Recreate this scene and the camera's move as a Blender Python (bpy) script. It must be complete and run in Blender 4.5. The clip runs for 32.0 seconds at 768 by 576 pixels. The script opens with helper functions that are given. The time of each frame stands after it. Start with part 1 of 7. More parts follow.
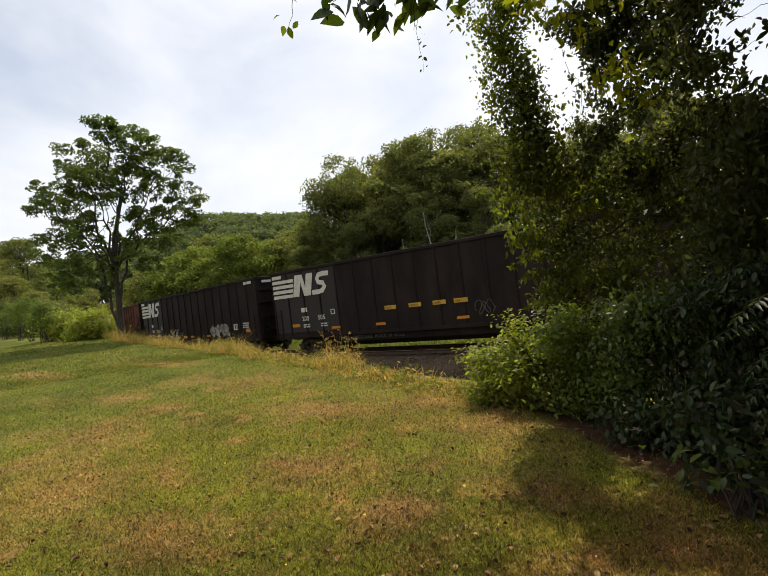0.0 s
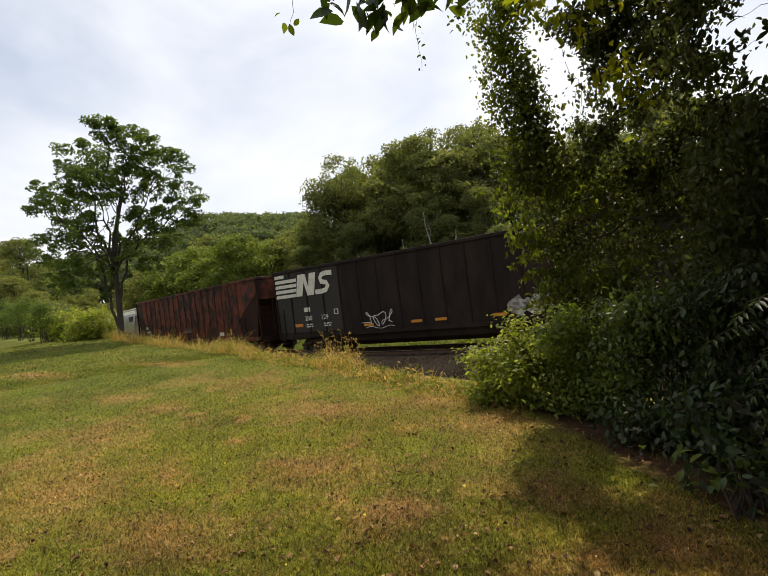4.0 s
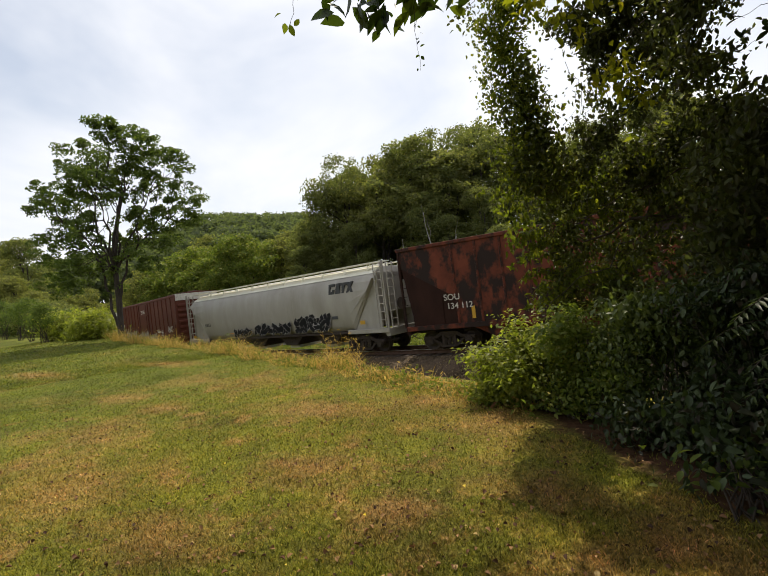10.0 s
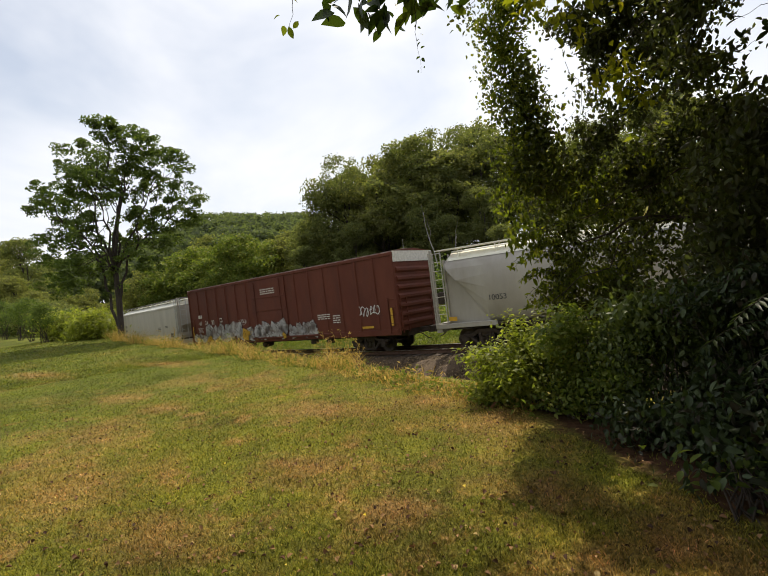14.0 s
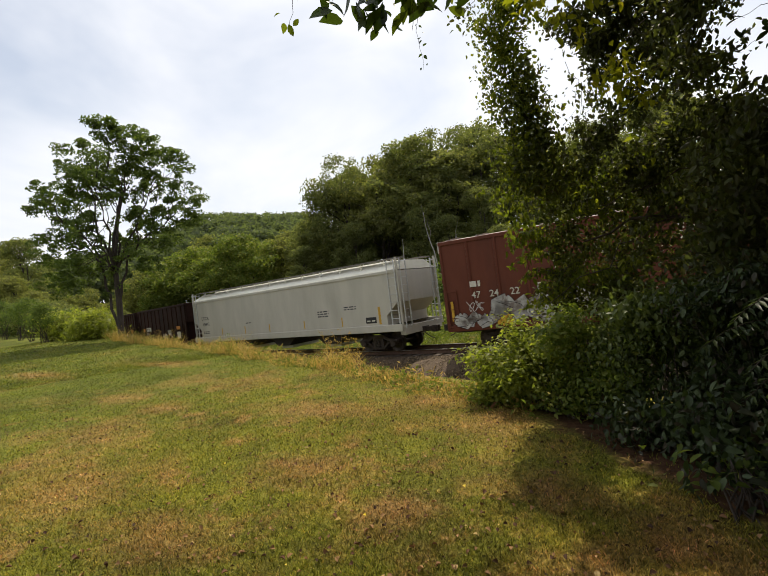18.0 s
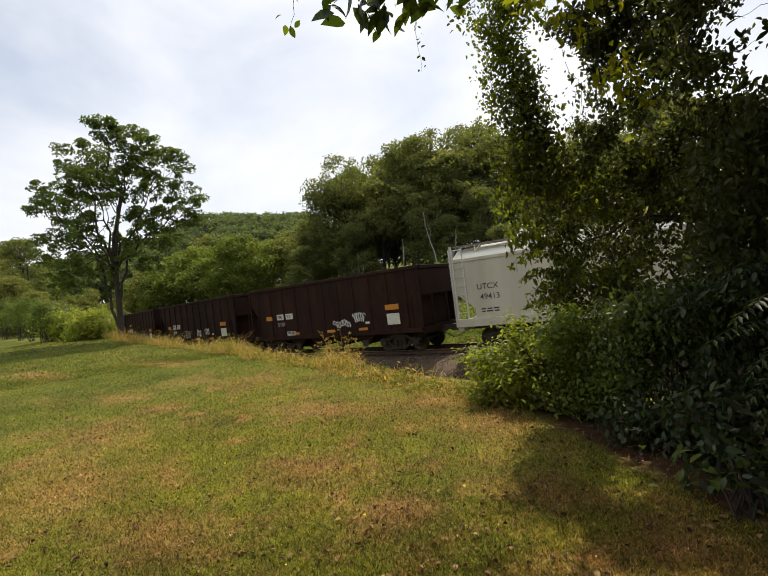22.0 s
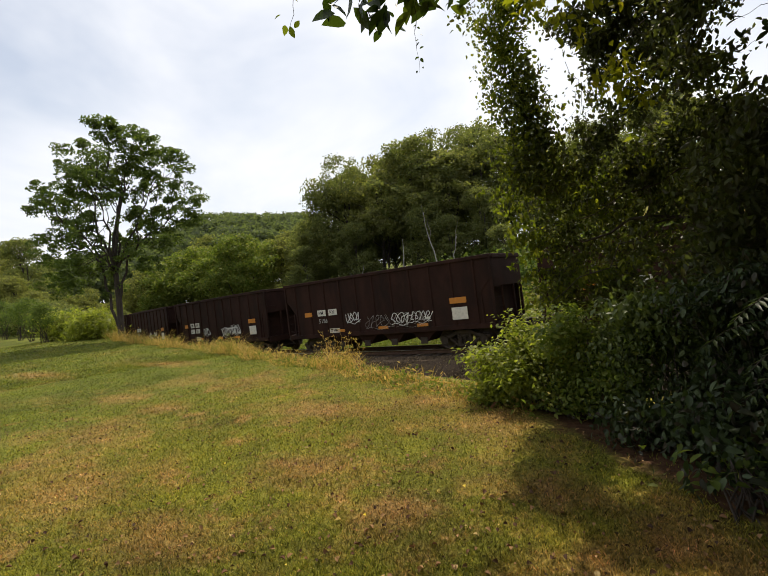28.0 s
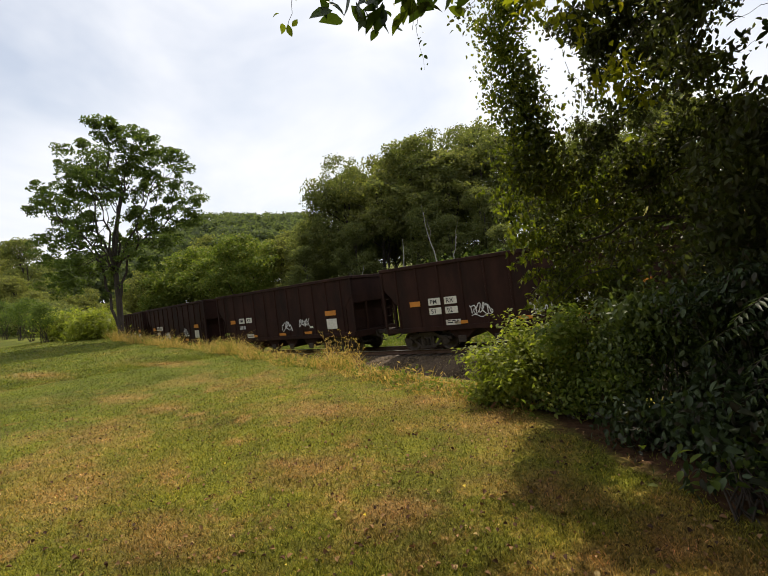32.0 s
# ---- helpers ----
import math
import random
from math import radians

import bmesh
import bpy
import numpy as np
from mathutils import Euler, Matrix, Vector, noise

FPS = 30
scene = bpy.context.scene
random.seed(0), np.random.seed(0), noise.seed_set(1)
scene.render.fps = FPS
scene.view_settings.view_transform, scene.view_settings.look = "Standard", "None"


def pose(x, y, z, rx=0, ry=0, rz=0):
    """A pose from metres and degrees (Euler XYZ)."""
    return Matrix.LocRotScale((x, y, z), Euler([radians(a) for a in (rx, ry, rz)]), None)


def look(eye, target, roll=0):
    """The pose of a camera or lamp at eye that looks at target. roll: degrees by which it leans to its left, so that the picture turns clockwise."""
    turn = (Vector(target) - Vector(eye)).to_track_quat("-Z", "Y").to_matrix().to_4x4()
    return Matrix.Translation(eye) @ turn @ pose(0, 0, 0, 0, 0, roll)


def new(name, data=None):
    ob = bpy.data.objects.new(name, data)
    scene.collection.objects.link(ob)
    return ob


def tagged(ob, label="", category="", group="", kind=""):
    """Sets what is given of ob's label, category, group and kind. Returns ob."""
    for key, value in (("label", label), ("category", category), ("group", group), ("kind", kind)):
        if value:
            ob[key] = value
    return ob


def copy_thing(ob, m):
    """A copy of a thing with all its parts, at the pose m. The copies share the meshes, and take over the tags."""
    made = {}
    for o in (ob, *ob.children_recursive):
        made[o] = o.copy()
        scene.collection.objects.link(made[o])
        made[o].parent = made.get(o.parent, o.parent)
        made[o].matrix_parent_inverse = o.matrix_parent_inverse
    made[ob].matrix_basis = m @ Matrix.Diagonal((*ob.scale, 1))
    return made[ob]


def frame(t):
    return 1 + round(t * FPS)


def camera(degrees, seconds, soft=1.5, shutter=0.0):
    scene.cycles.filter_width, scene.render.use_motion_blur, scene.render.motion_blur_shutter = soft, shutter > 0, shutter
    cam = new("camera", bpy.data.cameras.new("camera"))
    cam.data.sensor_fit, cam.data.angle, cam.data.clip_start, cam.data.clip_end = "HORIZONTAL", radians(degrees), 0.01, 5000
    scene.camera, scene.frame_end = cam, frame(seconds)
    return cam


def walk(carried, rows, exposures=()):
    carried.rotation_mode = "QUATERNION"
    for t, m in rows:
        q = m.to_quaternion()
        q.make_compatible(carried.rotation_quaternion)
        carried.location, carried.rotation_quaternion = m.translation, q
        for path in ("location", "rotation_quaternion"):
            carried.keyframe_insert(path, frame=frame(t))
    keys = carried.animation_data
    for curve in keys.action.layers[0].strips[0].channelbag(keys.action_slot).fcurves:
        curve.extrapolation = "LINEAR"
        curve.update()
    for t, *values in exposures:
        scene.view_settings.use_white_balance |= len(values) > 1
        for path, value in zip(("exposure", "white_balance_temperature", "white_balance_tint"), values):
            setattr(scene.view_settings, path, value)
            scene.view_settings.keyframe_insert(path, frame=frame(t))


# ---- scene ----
# Plan: x runs along the railway at its nearest point, y away from the lawn, z up; z = 0 is the rail head beside the camera.
FOV = 79.06
EYE = (0.0, 0.0, 2.755)
AIM = (EYE[0] - 0.50321, EYE[1] + 0.86416, EYE[2] + 0.00309)
cam = camera(FOV, 32.0, 0.3, 0.2)
walk(cam, [(0, look(EYE, AIM, -6.44)), (32, look(EYE, AIM, -6.44))], [(0, 0.0), (32, 0.0)])

# ---- light ----
SUN_AZ, SUN_EL = -13.0, 59.0
world = bpy.data.worlds.new("sky")
scene.world = world
world.use_nodes = True
wn = world.node_tree.nodes
wl = world.node_tree.links
wn.clear()
w_out = wn.new("ShaderNodeOutputWorld")
w_bg = wn.new("ShaderNodeBackground")
w_sky = wn.new("ShaderNodeTexSky")
w_sky.sky_type = "NISHITA"
w_sky.sun_disc = False
w_sky.sun_elevation = radians(SUN_EL)
w_sky.sun_rotation = radians(SUN_AZ)
w_sky.dust_density = 1.0
w_sky.air_density = 1.2
w_co = wn.new("ShaderNodeTexCoord")
w_map = wn.new("ShaderNodeMapping")
w_map.inputs["Scale"].default_value = (1.0, 1.0, 2.2)
w_noise = wn.new("ShaderNodeTexNoise")
w_noise.inputs["Scale"].default_value = 1.7
w_noise.inputs["Detail"].default_value = 5.0
w_noise.inputs["Distortion"].default_value = 0.4
w_ramp = wn.new("ShaderNodeValToRGB")
w_ramp.color_ramp.elements[0].position = 0.38
w_ramp.color_ramp.elements[0].color = (0.45, 0.45, 0.45, 1)
w_ramp.color_ramp.elements[1].position = 0.60
w_ramp.color_ramp.elements[1].color = (1, 1, 1, 1)
w_mix = wn.new("ShaderNodeMixRGB")
w_mix.inputs[2].default_value = (9.0, 9.15, 9.6, 1)
wl.new(w_co.outputs["Generated"], w_map.inputs["Vector"])
wl.new(w_map.outputs["Vector"], w_noise.inputs["Vector"])
wl.new(w_noise.outputs["Fac"], w_ramp.inputs["Fac"])
wl.new(w_ramp.outputs["Color"], w_mix.inputs[0])
wl.new(w_sky.outputs["Color"], w_mix.inputs[1])
wl.new(w_mix.outputs["Color"], w_bg.inputs["Color"])
w_bg.inputs["Strength"].default_value = 0.112
wl.new(w_bg.outputs["Background"], w_out.inputs["Surface"])

sun = new("sun", bpy.data.lights.new("sun", "SUN"))
sun.data.energy = 5.0
sun.data.angle = radians(0.6)
sun.data.color = (1.0, 0.90, 0.74)
_a, _e = radians(SUN_AZ), radians(SUN_EL)
SUN_WAY = Vector((math.sin(_a) * math.cos(_e), math.cos(_a) * math.cos(_e), math.sin(_e)))
sun.matrix_world = look(SUN_WAY * 80, (0, 0, 0))


# ---- materials ----
def rgba(c):
    return (c[0], c[1], c[2], 1.0)


def shader(name, rough=0.8, metal=0.0, spec=0.4):
    m = bpy.data.materials.new(name)
    m.use_nodes = True
    b = m.node_tree.nodes["Principled BSDF"]
    b.inputs["Roughness"].default_value = rough
    b.inputs["Metallic"].default_value = metal
    b.inputs["Specular IOR Level"].default_value = spec
    return m, m.node_tree.nodes, m.node_tree.links, b


def noise_node(n, l, coord, scale, detail=4.0, rough=0.55):
    t = n.new("ShaderNodeTexNoise")
    t.inputs["Scale"].default_value = scale
    t.inputs["Detail"].default_value = detail
    t.inputs["Roughness"].default_value = rough
    l.new(coord, t.inputs["Vector"])
    return t


def ramp_node(n, l, fac, stops):
    r = n.new("ShaderNodeValToRGB")
    el = r.color_ramp.elements
    while len(el) < len(stops):
        el.new(0.5)
    for e, (p, c) in zip(el, stops):
        e.position, e.color = p, rgba(c)
    l.new(fac, r.inputs["Fac"])
    return r


def surface(name, stops, scale=3.0, rough=0.8, metal=0.0, bump=0.15, fine=40.0, stain=None, stain_scale=0.6, stain_at=(0.5, 0.62),
            stretch=(1, 1, 1), where="Object", spec=0.4):
    """A weathered surface: coarse colour noise, darker or lighter stains and a fine relief."""
    m, n, l, b = shader(name, rough, metal, spec)
    tc = n.new("ShaderNodeTexCoord")
    mp = n.new("ShaderNodeMapping")
    mp.inputs["Scale"].default_value = stretch
    if where == "World":
        geo = n.new("ShaderNodeNewGeometry")
        l.new(geo.outputs["Position"], mp.inputs["Vector"])
    else:
        l.new(tc.outputs["Object"], mp.inputs["Vector"])
    co = mp.outputs["Vector"]
    col = ramp_node(n, l, noise_node(n, l, co, scale).outputs["Fac"], stops).outputs["Color"]
    if stain is not None:
        f = ramp_node(n, l, noise_node(n, l, co, stain_scale, 6.0, 0.65).outputs["Fac"], [(stain_at[0], (0, 0, 0)), (stain_at[1], (1, 1, 1))])
        mx = n.new("ShaderNodeMixRGB")
        l.new(f.outputs["Color"], mx.inputs[0])
        l.new(col, mx.inputs[1])
        mx.inputs[2].default_value = rgba(stain)
        col = mx.outputs["Color"]
    l.new(col, b.inputs["Base Color"])
    if bump:
        bp = n.new("ShaderNodeBump")
        bp.inputs["Strength"].default_value = bump
        bp.inputs["Distance"].default_value = 0.02
        l.new(noise_node(n, l, co, fine, 3.0).outputs["Fac"], bp.inputs["Height"])
        l.new(bp.outputs["Normal"], b.inputs["Normal"])
    return m


def foliage(name, stops, thin=0.45, rough=0.5, spec=0.35, glow=(1.25, 1.35, 0.55)):
    """Leaves: a colour for each one, half of the light let through."""
    m, n, l, b = shader(name, rough, 0.0, spec)
    geo = n.new("ShaderNodeNewGeometry")
    col = ramp_node(n, l, geo.outputs["Random Per Island"], stops)
    l.new(col.outputs["Color"], b.inputs["Base Color"])
    tr = n.new("ShaderNodeBsdfTranslucent")
    mul = n.new("ShaderNodeMixRGB")
    mul.blend_type = "MULTIPLY"
    mul.inputs[0].default_value = 1.0
    mul.inputs[2].default_value = rgba(glow)
    l.new(col.outputs["Color"], mul.inputs[1])
    l.new(mul.outputs["Color"], tr.inputs["Color"])
    mx = n.new("ShaderNodeMixShader")
    mx.inputs[0].default_value = thin
    l.new(b.outputs["BSDF"], mx.inputs[1])
    l.new(tr.outputs["BSDF"], mx.inputs[2])
    l.new(mx.outputs["Shader"], n["Material Output"].inputs["Surface"])
    return m


def plain(name, c, rough=0.6, metal=0.0):
    return surface(name, [(0.3, [v * 0.86 for v in c]), (0.7, [min(1, v * 1.1) for v in c])], 6.0, rough, metal, 0.05, 60.0)


M_GONDOLA = surface("black_weathered_paint", [(0.35, (0.0125, 0.0085, 0.0082)), (0.65, (0.022, 0.0150, 0.0140))], 1.5, 0.75, 0, 0.1, 30, (0.032, 0.021, 0.017), 0.8, (0.52, 0.75), (1, 1, 0.35), "Object", 0.12)
M_OXIDE = surface("oxide_red_paint", [(0.35, (0.090, 0.025, 0.015)), (0.65, (0.145, 0.040, 0.022))], 2.0, 0.7, 0, 0.12, 30, (0.024, 0.015, 0.013), 1.7, (0.46, 0.56), (1, 1, 0.62), "Object", 0.15)
M_BOX = surface("boxcar_brown_paint", [(0.35, (0.098, 0.028, 0.017)), (0.65, (0.120, 0.036, 0.021))], 1.6, 0.65, 0, 0.08, 30, (0.075, 0.026, 0.018), 0.9, (0.5, 0.75), (1, 1, 0.3), "Object", 0.2)
M_PM = surface("dark_brown_paint", [(0.35, (0.021, 0.0095, 0.0072)), (0.65, (0.033, 0.0145, 0.0105))], 1.8, 0.8, 0, 0.12, 30, (0.014, 0.0085, 0.0070), 0.8, (0.5, 0.7), (1, 1, 0.4), "Object", 0.12)
M_GREY = surface("light_grey_paint", [(0.35, (0.285, 0.265, 0.235)), (0.65, (0.34, 0.32, 0.285))], 1.2, 0.5, 0, 0.03, 30, (0.22, 0.20, 0.165), 0.55, (0.5, 0.8), (1, 1, 0.3))
M_WHITE = surface("off_white_paint", [(0.35, (0.385, 0.36, 0.31)), (0.65, (0.45, 0.42, 0.365))], 1.2, 0.5, 0, 0.03, 30, (0.32, 0.295, 0.25), 0.55, (0.55, 0.85), (1, 1, 0.3))
M_CREAM = surface("cream_roof_paint", [(0.35, (0.68, 0.66, 0.55)), (0.65, (0.76, 0.74, 0.64))], 1.5, 0.55, 0, 0.04, 30)
M_ROOF = surface("galvanised_roof", [(0.35, (0.16, 0.13, 0.11)), (0.65, (0.26, 0.21, 0.18))], 1.0, 0.6, 0.2, 0.05, 30, (0.12, 0.055, 0.035), 0.7, (0.45, 0.6))
M_IRON = surface("grimy_cast_steel", [(0.35, (0.030, 0.022, 0.018)), (0.65, (0.058, 0.042, 0.033))], 8.0, 0.75, 0.2, 0.2, 40)
M_WHEEL = surface("worn_wheel_steel", [(0.35, (0.030, 0.022, 0.018)), (0.65, (0.075, 0.058, 0.048))], 6.0, 0.5, 0.6, 0.1, 40)
M_GRATE = surface("dull_grating", [(0.35, (0.13, 0.12, 0.11)), (0.65, (0.20, 0.18, 0.16))], 9.0, 0.7, 0.2, 0.05, 40)
M_STEEL = surface("galvanised_steel", [(0.35, (0.42, 0.42, 0.42)), (0.65, (0.52, 0.52, 0.51))], 9.0, 0.5, 0.3, 0.05, 40)
M_LETTER = surface("faded_white_lettering", [(0.35, (0.46, 0.44, 0.39)), (0.65, (0.60, 0.57, 0.51))], 9.0, 0.7, 0, 0.0, 40)
M_LETTER_DARK = plain("black_lettering", (0.02, 0.02, 0.022), 0.7)
M_LOGO = plain("dark_grey_lettering", (0.05, 0.05, 0.055), 0.7)
M_ORANGE = plain("orange_reflective_film", (0.46, 0.17, 0.014), 0.5)
M_YELLOW = plain("yellow_film", (0.48, 0.27, 0.02), 0.5)
M_SILVER = surface("silver_spray_paint", [(0.35, (0.26, 0.25, 0.25)), (0.65, (0.42, 0.41, 0.40))], 3.0, 0.5, 0, 0.0, 40, (0.15, 0.12, 0.11), 2.4, (0.46, 0.58))
M_SPRAY = plain("white_spray_paint", (0.62, 0.61, 0.60), 0.7)
M_SPRAY_DARK = plain("black_spray_paint", (0.006, 0.006, 0.007), 0.95)
M_PRIMER = plain("grey_primer_panel", (0.026, 0.021, 0.0195), 0.8)
M_CHALK = plain("faded_chalk_marks", (0.11, 0.10, 0.095), 0.9)
M_RAIL = surface("rusty_rail_web", [(0.35, (0.055, 0.030, 0.020)), (0.65, (0.10, 0.055, 0.035))], 12.0, 0.8, 0.1, 0.2, 60)
M_RAILTOP = surface("polished_rail_head", [(0.3, (0.45, 0.43, 0.41)), (0.7, (0.62, 0.60, 0.58))], 9.0, 0.28, 0.9, 0.03, 60)
M_TIE = surface("creosoted_timber", [(0.35, (0.045, 0.032, 0.024)), (0.65, (0.095, 0.072, 0.055))], 3.0, 0.9, 0, 0.4, 25, None, 1, (0, 1), (6, 1, 1))
M_BALLAST = surface("crushed_ballast", [(0.3, (0.034, 0.022, 0.011)), (0.5, (0.080, 0.053, 0.028)), (0.7, (0.15, 0.102, 0.056))], 16.0, 0.95, 0, 1.0, 22.0, (0.07, 0.045, 0.032), 0.7, (0.45, 0.7), (1, 1, 1), "World")
M_BARK = surface("grey_brown_bark", [(0.3, (0.026, 0.020, 0.016)), (0.7, (0.060, 0.047, 0.037))], 4.0, 0.95, 0, 0.6, 14.0, None, 1, (0, 1), (4, 4, 0.7))
M_PALEBARK = surface("pale_bark", [(0.3, (0.22, 0.20, 0.17)), (0.7, (0.36, 0.33, 0.29))], 4.0, 0.95, 0, 0.3, 14.0)
M_TWIG = surface("dark_vine_bark", [(0.3, (0.030, 0.022, 0.016)), (0.7, (0.07, 0.052, 0.038))], 8.0, 0.95, 0, 0.3, 30.0)

L_TREE = foliage("ash_leaves", [(0.0, (0.056, 0.086, 0.022)), (0.55, (0.090, 0.124, 0.032)), (1.0, (0.14, 0.172, 0.046))], 0.52, 0.6, 0.2)
L_WOOD = foliage("woodland_leaves", [(0.0, (0.130, 0.136, 0.058)), (0.6, (0.190, 0.194, 0.078)), (1.0, (0.262, 0.256, 0.100))], 0.62, 0.65, 0.15)
# leaves greyed and lightened to stand for distance haze
L_FAR = foliage("hazy_ridge_leaves", [(0.0, (0.088, 0.108, 0.066)), (0.6, (0.112, 0.134, 0.080)), (1.0, (0.138, 0.158, 0.092))], 0.5, 0.8, 0.05)
L_WOOD2 = foliage("dark_woodland_leaves", [(0.0, (0.108, 0.120, 0.054)), (0.6, (0.156, 0.168, 0.070)), (1.0, (0.220, 0.222, 0.092))], 0.61, 0.65, 0.15)
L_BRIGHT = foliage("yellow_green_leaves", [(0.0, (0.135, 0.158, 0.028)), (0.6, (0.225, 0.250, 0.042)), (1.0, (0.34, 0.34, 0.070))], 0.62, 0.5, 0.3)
# creeper leaves in several copies: olive as backlit here, shaded and sunlit below
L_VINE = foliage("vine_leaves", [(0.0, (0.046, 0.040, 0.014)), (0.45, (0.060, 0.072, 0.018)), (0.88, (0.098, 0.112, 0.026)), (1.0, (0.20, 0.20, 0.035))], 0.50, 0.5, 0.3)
# creeper leaves darkened in colour for the shade inside the curtain
L_SHADED_VINE = foliage("shaded_creeper_leaves", [(0.0, (0.042, 0.038, 0.016)), (0.6, (0.060, 0.070, 0.024)), (1.0, (0.100, 0.112, 0.036))], 0.48, 0.55, 0.25)
# leaf colour darkened for overlapping leaves with the bright sky behind
L_BOUGH = foliage("shaded_bough_leaves", [(0.0, (0.024, 0.040, 0.008)), (0.7, (0.046, 0.074, 0.014)), (1.0, (0.13, 0.16, 0.022))], 0.30, 0.45)
# leaf colour brightened for the sunlit edge of the creepers
L_NEAR = foliage("lit_green_leaves", [(0.0, (0.065, 0.082, 0.012)), (0.7, (0.125, 0.145, 0.018)), (1.0, (0.23, 0.23, 0.028))], 0.55, 0.55, 0.15)
# leaf colour raised to bright yellow-green for sun shining through the branch
L_SUNLIT = foliage("sunlit_branch_leaves", [(0.0, (0.16, 0.165, 0.014)), (0.7, (0.29, 0.28, 0.020)), (1.0, (0.44, 0.36, 0.035))], 0.66, 0.55, 0.15)
# shrub leaves darkened for the thicket's shade
L_BUSH = foliage("shaded_shrub_leaves", [(0.0, (0.040, 0.026, 0.014)), (0.25, (0.026, 0.036, 0.014)), (0.7, (0.040, 0.060, 0.022)), (1.0, (0.078, 0.105, 0.038))], 0.30, 0.5, 0.30)
# lighter shrub leaves, for where that shade thins
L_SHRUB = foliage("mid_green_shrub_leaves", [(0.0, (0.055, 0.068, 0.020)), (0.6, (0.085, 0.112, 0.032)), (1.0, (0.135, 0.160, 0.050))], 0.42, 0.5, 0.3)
L_WEED = foliage("weed_leaves", [(0.0, (0.090, 0.125, 0.022)), (0.6, (0.145, 0.180, 0.034)), (1.0, (0.23, 0.235, 0.055))], 0.48, 0.55, 0.2)
L_STRAW = foliage("ripe_weed_grass", [(0.0, (0.20, 0.17, 0.045)), (0.3, (0.40, 0.30, 0.080)), (0.85, (0.62, 0.45, 0.15)), (0.95, (0.24, 0.12, 0.055)), (1.0, (0.12, 0.06, 0.035))], 0.48, 0.7, 0.2, (1.1, 1.0, 0.7))
L_DEAD = foliage("fallen_dry_leaves", [(0.0, (0.035, 0.018, 0.010)), (0.35, (0.10, 0.050, 0.026)), (0.6, (0.20, 0.10, 0.045)), (0.92, (0.34, 0.20, 0.09)), (0.975, (0.50, 0.36, 0.16)), (1.0, (0.66, 0.50, 0.04))], 0.15, 0.8, 0.2, (1, 1, 0.8))


DRY_PATCHES = ((-9.16, 5.18, 0.75, 0.45), (-7.3, 4.75, 0.6, 0.35), (-4.1, 5.05, 1.3, 0.38), (-1.37, 4.95, 0.28, 0.22), (-5.1, 2.15, 0.95, 0.50), (-2.9, 3.25, 0.65, 0.42), (-5.7, 2.75, 0.30, 0.20),
               (-16.0, 6.6, 1.8, 0.5), (-2.7, 5.6, 0.8, 0.40), (-3.3, 2.0, 0.7, 0.3), (-1.75, 2.75, 0.35, 0.30), (-6.6, 3.4, 0.5, 0.25), (-12.5, 8.5, 1.6, 0.4))


